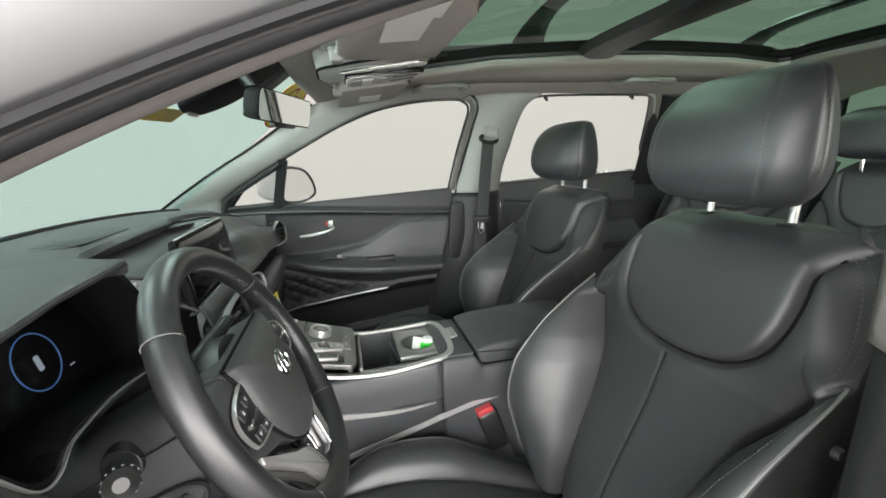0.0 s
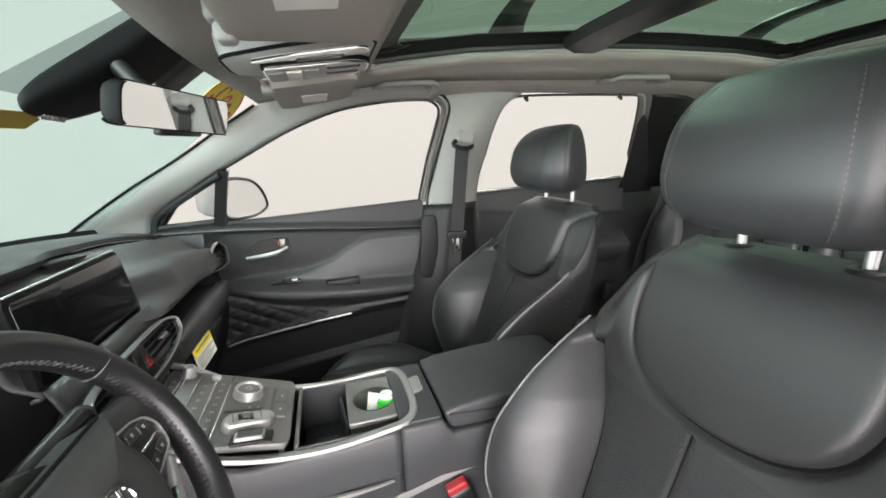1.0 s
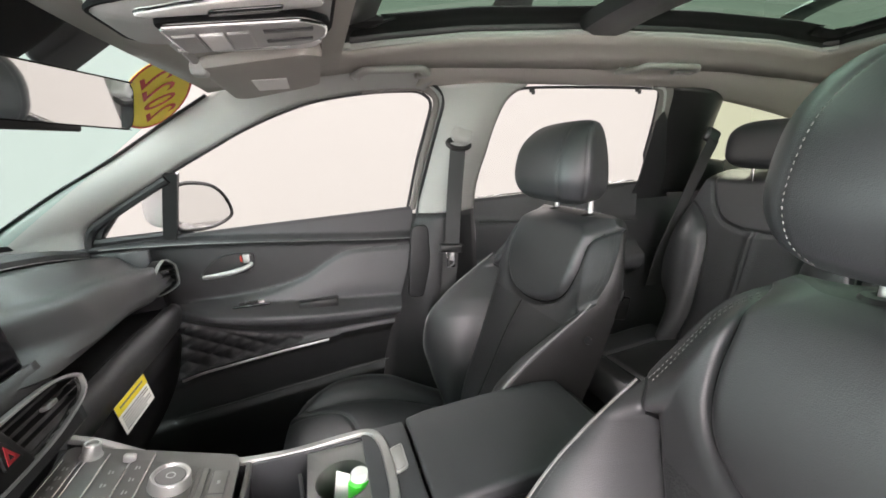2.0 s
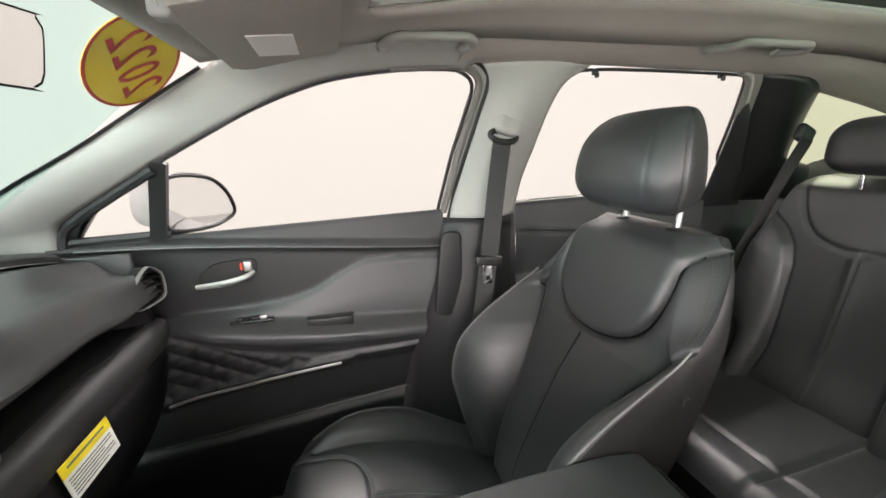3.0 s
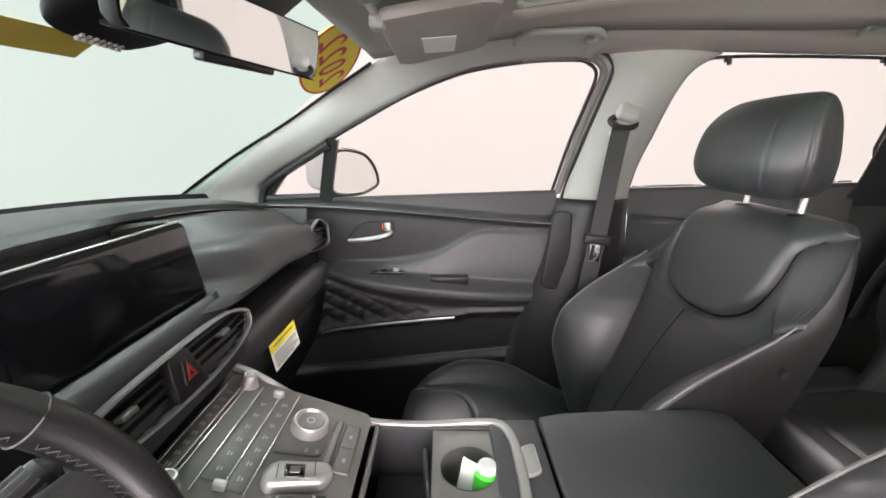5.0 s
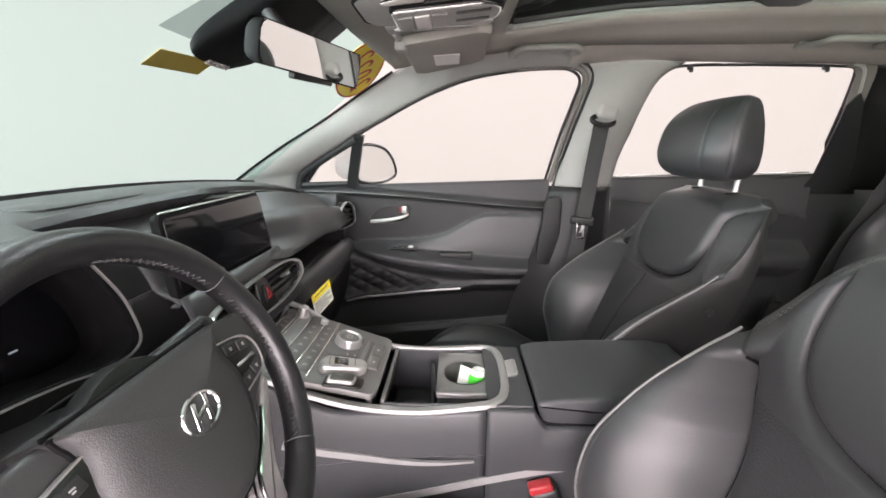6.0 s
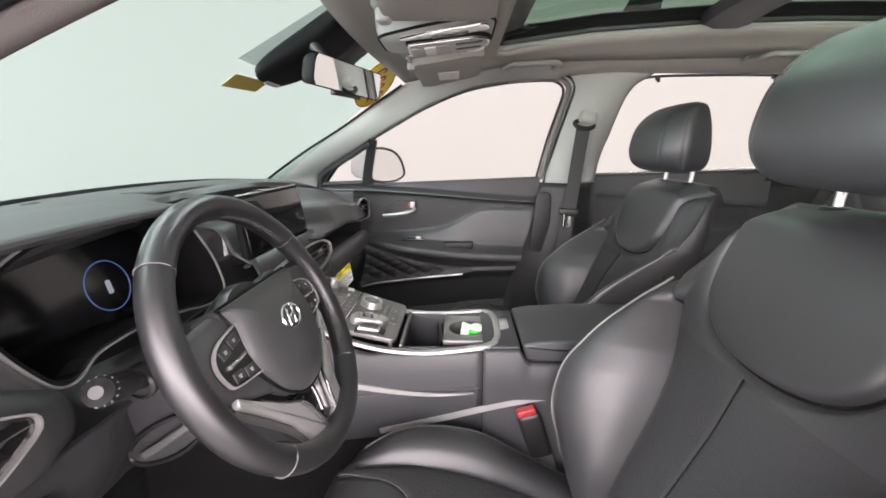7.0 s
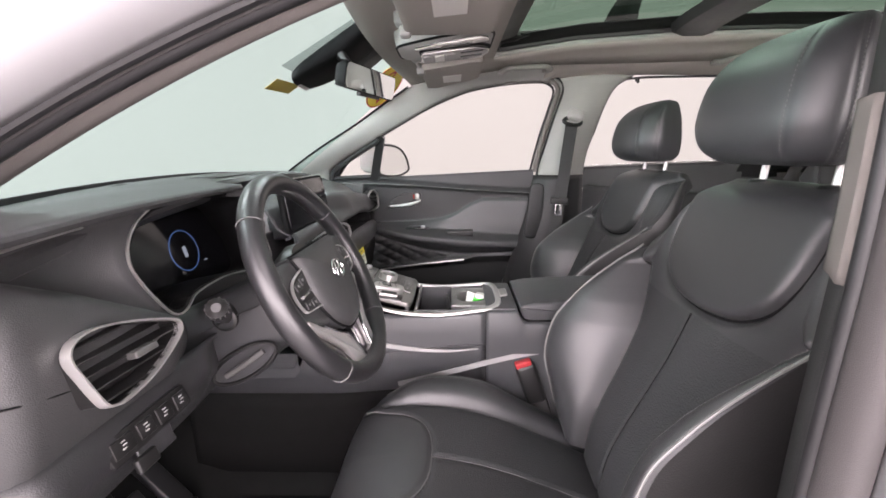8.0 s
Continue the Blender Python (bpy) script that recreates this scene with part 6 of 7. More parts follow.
part("park_button", slab(round_poly([(0.1515, -0.1025), (0.1885, -0.0925), (0.1885, -0.0775), (0.1515, -0.0875)], 0.004), 0.003, 0.001, m=Matrix.Translation((0, 0, 0.0072))), BUTTON, gear, "grey park button")
part("mode_bar", rbox(0.010, 0.090, 0.006, 0.002, at=(0.1885, 0.018, 0.0)), CONSOLE_SILVER, deck)
part("mode_button", rbox(0.022, 0.090, 0.005, 0.002, at=(0.2095, 0.014, 0.0)), DECK_STRIP, deck)
for yy in (-0.010, 0.034):
    part("button_symbol", rbox(0.004, 0.006, 0.0005, 0, at=(0.2095, yy, 0.0027)), ICON, deck)
part("button_gap", rbox(0.020, 0.0008, 0.0005, 0, at=(0.2095, 0.012, 0.0027)), DARK, deck)

# things lying in the tray
bottle = thing("bottle", "small bright green bottle with white cap in the cup holder", "bottle")
bottle.matrix_world = pose(0.168, CY + 0.006, 0.813, 0, 6, 15)
part("bottle_body", lathe([(0.0, 0.0), (0.017, 0.0), (0.0185, 0.003), (0.0185, 0.060), (0.0150, 0.064)], 28), GREEN, bottle, "bright green bottle body")
part("cap", lathe([(0.0148, 0.0635), (0.0140, 0.064), (0.0140, 0.070), (0.012, 0.073), (0.0, 0.0735)], 28), PAPER, bottle, "white ribbed cap")
card = thing("parking_card", "folded cream paper card standing in the cup holder", "card")
part("paper", rbox(0.002, 0.022, 0.076, 0.0006, at=(0, 0, 0.038)), CARD, card)
card.matrix_world = pose(0.138, CY + 0.008, 0.8145, 8, 6, 62)
strap = thing("black_pouch", "small black pouch lying in the console tray", "pouch")
part("pouch", rbox(0.05, 0.07, 0.035, 0.012, 3, at=(0.055, CY - 0.03, 0.8065)), DARK, strap)

# ---- belt buckles beside the front seats ----
for bx, by, hand in ((0.272, -0.104, -1), (0.40, 0.150, 1)):
    bk = thing("seat_belt_buckle", "black belt buckle with a red release button", "belt buckle", "belt buckles")
    bk.matrix_world = pose(bx, by, 0.752, 0, -18, 0)
    part("buckle_body", rbox(0.050, 0.026, 0.11, 0.010, at=(0.004, 0, -0.06)), DARK, bk)
    part("release_button", rbox(0.040, 0.020, 0.016, 0.004, at=(0.001, 0, -0.003)), RED, bk, "red release button")
    part("buckle_stalk", rbox(0.040, 0.010, 0.16, 0.004, at=(0.010, 0, -0.17)), WEBBING, bk)
# ---- front passenger door ----
door = thing("passenger_door", "closed front passenger door with quilted lower trim and chrome handle", "car door")


def belt_z(x):
    return 1.148 + 0.030 * (x + 0.39) / 0.82


def strip_z(x):
    return 1.142 - 0.054 * smooth01(x, -0.45, 0.55) ** 1.2


SWEEP = catmull([(-0.30, 0.962), (-0.20, 0.968), (-0.08, 0.972), (0.03, 0.985), (0.10, 1.005), (0.16, 1.038), (0.21, 1.062), (0.26, 1.07), (0.45, 1.066)], 80)
ARM_LOW = catmull([(-0.27, 0.930), (-0.22, 0.915), (-0.10, 0.872), (0.0, 0.846), (0.14, 0.828), (0.25, 0.828), (0.45, 0.836)], 60)
LEDGE = catmull([(-0.30, 0.955), (-0.148, 0.957), (0.016, 0.942), (0.252, 0.918), (0.45, 0.906)], 60)
ROLL = catmull([(-0.30, 0.942), (-0.192, 0.934), (-0.038, 0.906), (0.148, 0.886), (0.34, 0.878), (0.45, 0.878)], 60)
STRIP = catmull([(-0.32, 0.741), (-0.27, 0.744), (-0.24, 0.756), (-0.10, 0.775), (0.05, 0.792), (0.17, 0.803), (0.19, 0.810), (0.25, 0.811), (0.45, 0.818)], 80)


def door_y(x, z):
    sw = np.interp(x, SWEEP[:, 0], SWEEP[:, 1])
    al = np.interp(x, ARM_LOW[:, 0], ARM_LOW[:, 1])
    st = np.interp(x, STRIP[:, 0], STRIP[:, 1])
    sz = strip_z(x)
    y = 0.752 + 0 * x
    y = y + 0.012 * smooth01(z, sz, sz + 0.02) - 0.006 * np.exp(-((z - sz) / 0.01) ** 2)
    front = smooth01(x, -0.27, -0.14)
    # armrest swell: a sloping field, a ledge, then a roll under
    mid = np.interp(x, LEDGE[:, 0], LEDGE[:, 1])
    roll = np.interp(x, ROLL[:, 0], ROLL[:, 1])
    lift = 0.008 * smooth01(z, sw + 0.006, sw - 0.018) + 0.012 * smooth01(z, sw, mid) + 0.046 * front * smooth01(z, mid + 0.004, roll + 0.002)
    under = smooth01(z, roll - 0.010, al - 0.004)
    y = y - lift * (1 - under) - 0.024 * under
    y = y - 0.010 * np.exp(-((z - st - 0.006) / 0.010) ** 2)
    y = y + 0.012 * smooth01(z, st - 0.002, st - 0.03)
    zl = 0.635 + 0.109 * (x + 0.202)
    y = y - 0.016 * smooth01(z, zl + 0.004, zl - 0.030)
    return y


nx, nz = 181, 171
U, V = np.meshgrid(np.linspace(0, 1, nx), np.linspace(0, 1, nz), indexing="ij")
Z = 0.42 + V * (belt_z(-0.44 + 0.88 * U) - 0.42)
XR = 0.30 + 0.148 * smooth01(Z, 0.55, 1.2)
X = -0.46 + U * (XR + 0.46)
Yd = door_y(X, Z)
# stitched quilt on the lower front field
st = np.interp(X, STRIP[:, 0], STRIP[:, 1])
al = np.interp(X, ARM_LOW[:, 0], ARM_LOW[:, 1])
field = smooth01(Z, st + 0.006, st + 0.018) * smooth01(Z, al - 0.004, al - 0.018) * smooth01(X, 0.09, 0.04)
p, q = X / 0.031, (Z - 0.16 * X) / 0.021
quilt = np.abs(np.sin(math.pi * (p + q) / 2) * np.sin(math.pi * (p - q) / 2)) ** 0.6
Yd = Yd - field * 0.0055 * quilt
P = np.stack([X, Yd, Z], -1)
xc, zc = 0.5 * (X[:-1, :-1] + X[1:, 1:]), 0.5 * (Z[:-1, :-1] + Z[1:, 1:])
sw_c, al_c, st_c = (np.interp(xc, c[:, 0], c[:, 1]) for c in (SWEEP, ARM_LOW, STRIP))
fc = 0.25 * (field[:-1, :-1] + field[1:, :-1] + field[:-1, 1:] + field[1:, 1:])
reg = np.where(zc > strip_z(xc), 1, np.where(zc > sw_c, 2, np.where(zc > al_c - 0.004, 3, np.where(fc > 0.3, 4, np.where(zc > st_c, 5, 6)))))
dp = panels(P, reg, flip=True)
part("window_ledge", dp[1], HARD, door)
part("upper_trim", dp[2], DOOR_TRIM, door)
part("armrest", dp[3], LEATHER, door, "padded leather-look armrest")
part("quilted_panel", dp[4], QUILT, door, "diamond-quilted stitched panel")
part("lower_trim", dp[5], HARD, door)
part("map_pocket", dp[6], DOOR_TRIM, door, "black lower map pocket")


def on_door(x, z, off=0.002):
    return (x, float(door_y(np.array(x), np.array(z))) - off, z)


part("accent_strip", tube(catmull([on_door(x, float(strip_z(np.array(x))) - 0.002, 0.003) for x in np.linspace(-0.40, 0.435, 20)], 60), 0.0018, 8), DARK_SATIN, door, "long dim satin strip")
part("chrome_strip", sweep(catmull([on_door(x, z + 0.002, 0.011) for x, z in STRIP[::6] if -0.30 < x < 0.20], 50), [(-0.002, -0.003), (0.002, -0.003), (0.003, 0.0), (0.002, 0.003), (-0.002, 0.003)]), VENT_SATIN, door, "bright chrome strip")
part("pocket_edge", tube(catmull([on_door(x, 0.632 + 0.109 * (x + 0.202), 0.003) for x in np.linspace(-0.30, 0.33, 16)], 40), 0.002, 6), DARK, door)
# inner handle in its bowl
hb = catmull([(-0.180, 1.030), (-0.160, 1.064), (-0.125, 1.088), (-0.070, 1.094), (-0.036, 1.090), (-0.038, 1.060), (-0.050, 1.040), (-0.090, 1.030), (-0.140, 1.026)], 60, closed=True)
hc = hb.mean(axis=0)
HM = Matrix(((1, 0, 0, 0), (0, 0, -1, 0.752), (0, 1, 0, 0), (0, 0, 0, 1)))
handle = new("door_handle")
handle.parent = door
part("handle_bowl", joined(ring_frame(hb, hc + (hb - hc) * 0.90, 0.010, HM, 0.002), mesh_of([HM @ Vector((*(hc + (p - hc) * 0.92), 0.0035)) for p in hb], [tuple(range(60))])), DARK, handle, "dark recessed bowl")
lev = catmull([(-0.170, 0.738, 1.036), (-0.14, 0.731, 1.039), (-0.10, 0.727, 1.044), (-0.068, 0.728, 1.051), (-0.048, 0.732, 1.058), (-0.040, 0.738, 1.064)], 30)
part("lever", sweep(lev, lambda t: circle(0.0078 - 0.002 * abs(2 * t - 1) ** 2, 10, 0.0055), up=(0, -1, 0)), RAIL_SATIN, handle, "satin silver pull lever")
part("lock_tab", rbox(0.005, 0.006, 0.018, 0.002, at=(-0.067, 0.738, 1.079)), STICKER_RED, handle, "red lock mark")
part("lock_knob", rbox(0.020, 0.010, 0.026, 0.004, at=(-0.052, 0.736, 1.079)), RAIL_SATIN, handle)
# pull cup and switches on the armrest
part("pull_cup", rbox(0.115, 0.020, 0.030, 0.006, at=on_door(0.130, 0.918, -0.001)), DARK, door, "recessed pull cup")
part("pull_lip", rbox(0.120, 0.010, 0.010, 0.004, at=on_door(0.130, 0.930, 0.004)), SOFT, door)
for k, x in enumerate((-0.083, -0.066, -0.048, -0.030)):
    part("window_switch", rbox(0.014 if k < 2 else 0.018, 0.016, 0.008, 0.002, at=(x, on_door(x, 0.944)[1] + 0.004, 0.949)), SATIN if k == 3 else DARK, door)
part("switch_plate", rbox(0.10, 0.03, 0.006, 0.002, at=(-0.055, on_door(-0.055, 0.944)[1] + 0.004, 0.943)), PIANO, door)
part("quarter_seal", tube(catmull([(x, side_y(z) - 0.008, z) for x, z in ((-0.426, 1.128), (-0.414, 1.182), (-0.376, 1.213), (-0.295, 1.261), (-0.200, 1.314))], 30), 0.0110, 8, up=(0, 1, 0)), RUBBER, door, "black quarter window seal")
part("quarter_base", tube(catmull([(x, 0.764, belt_z(x) + 0.010) for x in (-0.43, -0.35, -0.21)], 10), 0.011, 8), RUBBER, door)
# window frame of the door, glass, mirror post
frame_pts = [(-0.430, 1.122)] + FRONT_WIN[1:] + [(0.478, 1.42), (0.455, 1.32), (0.432, 1.178)]
fw = catmull([(x, side_y(z) + 0.004, z) for x, z in frame_pts], 110)
part("window_seal", tube(fw, 0.0048, 8, up=(0, 1, 0)), RUBBER, door, "black rubber window seal")
fo = catmull([(x, side_y(z) - 0.010, z) for x, z in [(0.30, 1.520), (0.42, 1.529), (0.482, 1.529), (0.521, 1.495), (0.509, 1.42), (0.487, 1.32), (0.463, 1.178), (0.452, 1.05), (0.438, 0.9), (0.41, 0.70)]], 70)
part("door_seal", tube(fo, 0.0048, 8, up=(0, 1, 0)), RUBBER, door, "black rubber door seal")
fm = catmull([(x, side_y(z) + 0.0, z) for x, z in [(0.30, 1.5145), (0.42, 1.521), (0.470, 1.518), (0.504, 1.488), (0.492, 1.42), (0.470, 1.32), (0.448, 1.178)]], 60)
part("frame_edge", tube(fm, 0.0100, 8, up=(0, 1, 0)), TRIM_GREY, door, "pale frame edge")
part("belt_seal", sweep([(x, 0.763, belt_z(x) + 0.003) for x in np.linspace(-0.43, 0.44, 12)], [(-0.006, -0.005), (0.006, -0.005), (0.006, 0.004), (-0.006, 0.004)]), RUBBER, door)
glass_poly = [(x, z) for x, z in frame_pts]
gm = Matrix(((1, 0, 0, 0), (0, -0.43, -1, 0.772 + 0.43 * BELT), (0, 1, 0, 0), (0, 0, 0, 1)))
part("pane", slab(glass_poly, 0.004, 0, m=gm), CLEAR, door)
part("mirror_post", sweep([(x, side_y(z) + 0.002, z) for x, z in ((-0.240, 1.14), (-0.214, 1.247), (-0.190, 1.33))], [(-0.017, -0.008), (0.017, -0.008), (0.017, 0.008), (-0.017, 0.008)], up=(0, 1, 0)), DARK, door, "black window post")
part("quarter_corner", slab(round_poly([(-0.432, 1.122), (-0.384, 1.126), (-0.391, 1.165), (-0.374, 1.196), (-0.338, 1.228), (-0.384, 1.216), (-0.420, 1.184)], 0.006), 0.016, 0.003, m=Matrix(((1, 0, 0, 0), (0, -0.43, -1, 0.772 + 0.43 * BELT), (0, 1, 0, 0), (0, 0, 0, 1)))), RUBBER, door, "black corner of the quarter window")
part("outer_skin", sweep(catmull([(-0.5, 0.90, 0.78), (0.0, 0.91, 0.78), (0.62, 0.90, 0.78)], 12), [(-0.012, -0.36), (0.03, -0.1), (0.02, 0.2), (-0.05, 0.27), (-0.09, 0.29), (-0.03, -0.36)], up=(0, 0, 1)), PAINT, door)

wing = thing("wing_mirror", "white door mirror with silvered glass outside the passenger window", "wing mirror")
wing.matrix_world = axes((-0.170, 0.830, 1.222), (0.50, 0.866, 0.0), (0.02, 0, 1))
oval = catmull([(-0.082, 0.062), (-0.045, 0.075), (0.015, 0.071), (0.064, 0.057), (0.102, 0.026), (0.124, -0.016), (0.118, -0.041), (0.061, -0.058), (-0.006, -0.060), (-0.068, -0.052), (-0.088, -0.036), (-0.090, 0.022)], 60, closed=True)
part("mirror_housing", loft([[(x * sc, y * sc, h) for x, y in oval] for h, sc in ((-0.15, 0.40), (-0.135, 0.66), (-0.10, 0.86), (-0.05, 0.98), (-0.006, 1.0))]), HOUSING, wing)
part("mirror_rim", tube([(x, y, -0.001) for x, y in oval], 0.0060, 8, closed=True), DARK, wing, "black rim")
part("mirror_glass", mesh_of([(x * 0.96, y * 0.94, 0.0005) for x, y in oval], [tuple(range(60))]), MIRROR, wing, "silvered mirror glass", smooth=False)
part("mirror_foot", rbox(0.07, 0.025, 0.05, 0.008, at=(-0.06, -0.068, -0.03)), DARK, wing)

# ---- rear passenger door ----
rdoor = thing("rear_door", "closed black-trimmed rear door behind the passenger seat", "car door")
nx, nz = 60, 70
U, V = np.meshgrid(np.linspace(0, 1, nx), np.linspace(0, 1, nz), indexing="ij")
Z = 0.42 + V * (1.184 + 0.018 * U - 0.42)
X = 0.655 + U * (0.665 - 0.25 * smooth01(Z, 0.95, 0.6))
Yd = 0.758 - 0.05 * smooth01(Z, 0.985, 0.93) * (1 - smooth01(Z, 0.90, 0.86)) - 0.022 * smooth01(Z, 0.90, 0.86) - 0.012 * smooth01(Z, 1.13 - 0.05 * U, 1.105 - 0.05 * U)
P = np.stack([X, Yd, Z], -1)
zc = 0.5 * (Z[:-1, :-1] + Z[1:, 1:])
uc = U[:-1, :-1]
rp = panels(P, np.where(zc > 1.118 - 0.05 * uc, 1, np.where(zc > 0.985, 2, np.where(zc > 0.87, 3, 4))), flip=True)
for k, nm, mt in ((1, "window_ledge", SOFT), (2, "upper_trim", HARD), (3, "armrest", LEATHER), (4, "lower_trim", HARD)):
    part(nm, rp[k], mt, rdoor)
part("accent_strip", tube([(0.67 + 0.62 * t, 0.744, 1.116 - 0.05 * t) for t in np.linspace(0, 1, 8)], 0.003, 8), DARK, rdoor)
part("belt_seal", sweep([(0.655 + 0.665 * t, 0.757, 1.188 + 0.018 * t) for t in np.linspace(0, 1, 8)], [(-0.006, -0.005), (0.006, -0.005), (0.006, 0.005), (-0.006, 0.005)]), RUBBER, rdoor)
part("chrome_sill", tube([(0.66 + 0.65 * t, 0.768, 1.196 + 0.018 * t) for t in np.linspace(0, 1, 8)], 0.0025, 6), CHROME, rdoor, "bright window sill line")
rw = REAR_WIN + [(1.298, 1.31), (1.312, 1.206)]
part("pane", slab(rw, 0.004, 0, m=gm), CLEAR, rdoor)
part("window_seal", tube(catmull([(x, side_y(z) + 0.003, z) for x, z in rw], 90, closed=True), 0.0045, 8, closed=True, up=(0, 1, 0)), RUBBER, rdoor, "black rubber window seal")
part("corner_panel", slab([(1.28, 1.11), (1.50, 1.11), (1.435, 1.20), (1.325, 1.425), (1.300, 1.450), (1.281, 1.415), (1.294, 1.31), (1.306, 1.20)], 0.006, 0.001, m=Matrix(((1, 0, 0, 0), (0, -0.43, -1, 0.758 + 0.43 * BELT), (0, 1, 0, 0), (0, 0, 0, 1)))), DOOR_TRIM, rdoor, "black triangular corner panel")
part("frame_edge", tube(catmull([(x, side_y(z) - 0.004, z) for x, z in [(1.24, 1.524), (1.268, 1.518), (1.285, 1.495), (1.312, 1.42), (1.365, 1.30), (1.42, 1.18)]], 30), 0.006, 8, up=(0, 1, 0)), PILLAR, rdoor, "pale frame edge")
part("frame_panel", slab([(1.225, 1.516), (1.252, 1.510), (1.266, 1.495), (1.285, 1.405), (1.335, 1.405), (1.318, 1.50), (1.30, 1.53), (1.225, 1.53)], 0.006, 0.001, m=Matrix(((1, 0, 0, 0), (0, -0.43, -1, 0.764 + 0.43 * BELT), (0, 1, 0, 0), (0, 0, 0, 1)))), TRIM_GREY, rdoor, "pale upper window frame")
part("outer_skin", sweep([(0.64, 0.895, 0.78), (1.0, 0.895, 0.78), (1.5, 0.885, 0.78)], [(-0.012, -0.36), (0.03, -0.1), (0.02, 0.2), (-0.05, 0.27), (-0.09, 0.29), (-0.03, -0.36)], up=(0, 0, 1)), PAINT, rdoor)
for x in (0.79, 1.165):
    hook = thing("shade_hook", "small black sunshade hook above the rear window", "hook", "shade hooks")
    part("hook_base", rbox(0.014, 0.010, 0.012, 0.002, at=(x, 0.612, 1.513)), DARK, hook)
    part("hook_tip", rbox(0.008, 0.010, 0.012, 0.002, at=(x, 0.604, 1.506)), DARK, hook)
# rear door on the driver's side, seen past the seats
lrd = thing("rear_door", "closed rear door on the driver side with clear window", "car door")
part("inner_trim", grid_of(P * [1, -1, 1]), HARD, lrd)
part("pane", slab([(x, z) for x, z in rw], 0.004, 0, m=Matrix(((1, 0, 0, 0), (0, 0.43, 1, -0.772 - 0.43 * BELT), (0, 1, 0, 0), (0, 0, 0, 1)))), CLEAR, lrd)
part("window_seal", tube(catmull([(x, -side_y(z) - 0.003, z) for x, z in rw], 90, closed=True), 0.006, 8, closed=True, up=(0, 1, 0)), RUBBER, lrd)
part("outer_skin", sweep([(0.64, -0.895, 0.78), (1.0, -0.895, 0.78), (1.5, -0.885, 0.78)], [(0.012, -0.36), (-0.03, -0.1), (-0.02, 0.2), (0.05, 0.27), (0.09, 0.29), (0.03, -0.36)], up=(0, 0, 1)), PAINT, lrd)
# ---- grab handles ----
def grab(x0, x1, z0, z1, y, hand=1):
    """Folded handle: a bar under the roof lining with a foot at either end on the roof rail."""
    g = thing("grab_handle", "grey plastic folding grab handle on the roof rail", "grab handle", "grab handles")
    pts = [(x0, 0.088, z0 - 0.010), (x0 - 0.001, 0.060, z0 - 0.014), (x0, 0.024, z0 - 0.018), (x0 + 0.016, 0.003, z0 - 0.013), (x0 + 0.045, 0.0, z0 * 0.8 + z1 * 0.2 - 0.013),
           (x1 - 0.045, 0.0, z0 * 0.2 + z1 * 0.8 - 0.013), (x1 - 0.016, 0.003, z1 - 0.013), (x1, 0.024, z1 - 0.018), (x1 + 0.001, 0.060, z1 - 0.014), (x1, 0.088, z1 - 0.010)]
    pts = [(a, hand * (y + b), c) for a, b, c in pts]
    part("grip", sweep(catmull(pts, 60), lambda t: circle(0.0125 - 0.002 * abs(2 * t - 1) ** 6, 14, 0.009), up=(0, 0, 1)), HANDLE_GREY, g)
    for x, z in ((x0, z0), (x1, z1)):
        part("hinge_cap", rbox(0.026, 0.026, 0.014, 0.005, at=(x, hand * (y + 0.080), z - 0.010), rot=(-20 * hand, 0, 0)), HANDLE_GREY, g, "grey hinge cap")
    return g


grab(0.278, 0.436, 1.546, 1.550, 0.455)
grab(1.000, 1.195, 1.556, 1.556, 0.415)
grab(1.000, 1.195, 1.556, 1.556, 0.415, -1)

# ---- sun visors ----
for s, who in ((1, "passenger"), (-1, "driver")):
    vz = thing("sun_visor", "grey fabric sun visor with white label on the %s side" % who, "sun visor", "sun visors")
    poly = catmull(round_poly([(0.018, 0.172), (0.165, 0.124), (0.190, 0.135), (0.190, 0.375), (0.176, 0.405), (0.040, 0.505), (0.018, 0.485)], 0.018), 80, closed=True)
    rings = []
    c = poly.mean(axis=0)
    for sc, h in ((0.93, -0.010), (0.985, -0.008), (1.0, 0.0), (0.985, 0.008), (0.93, 0.010)):
        rings.append([(c[0] + (p[0] - c[0]) * sc, s * (c[1] + (p[1] - c[1]) * sc), 1.488 + 0.075 * (p[0] - 0.02) + h) for p in poly])
    part("visor_body", loft(rings), HEADLINER, vz)
    cz = lambda x: 1.488 + 0.075 * (x - 0.02) - 0.0112
    part("label_card", rbox(0.056, 0.110, 0.0012, 0, at=(0.104, s * 0.330, cz(0.108)), rot=(0, -4.3, 0)), CARD, vz, "blank white label")
    if s < 0:
        part("label_card", rbox(0.066, 0.09, 0.0012, 0, at=(0.108, s * 0.42, cz(0.108)), rot=(0, -4.3, 0)), CARD, vz, "blank white label")
    part("pivot_arm", tube([(0.010, s * 0.165, 1.500), (0.018, s * 0.182, 1.488), (0.022, s * 0.215, 1.486)], 0.006, 8), GREY_PLASTIC, vz)
    part("pivot_clip", rbox(0.022, 0.03, 0.02, 0.006, at=(0.018, s * 0.190, 1.482)), GREY_PLASTIC, vz)
    part("pivot_mount", rbox(0.03, 0.04, 0.03, 0.008, at=(0.010, s * 0.160, 1.514)), GREY_PLASTIC, vz)

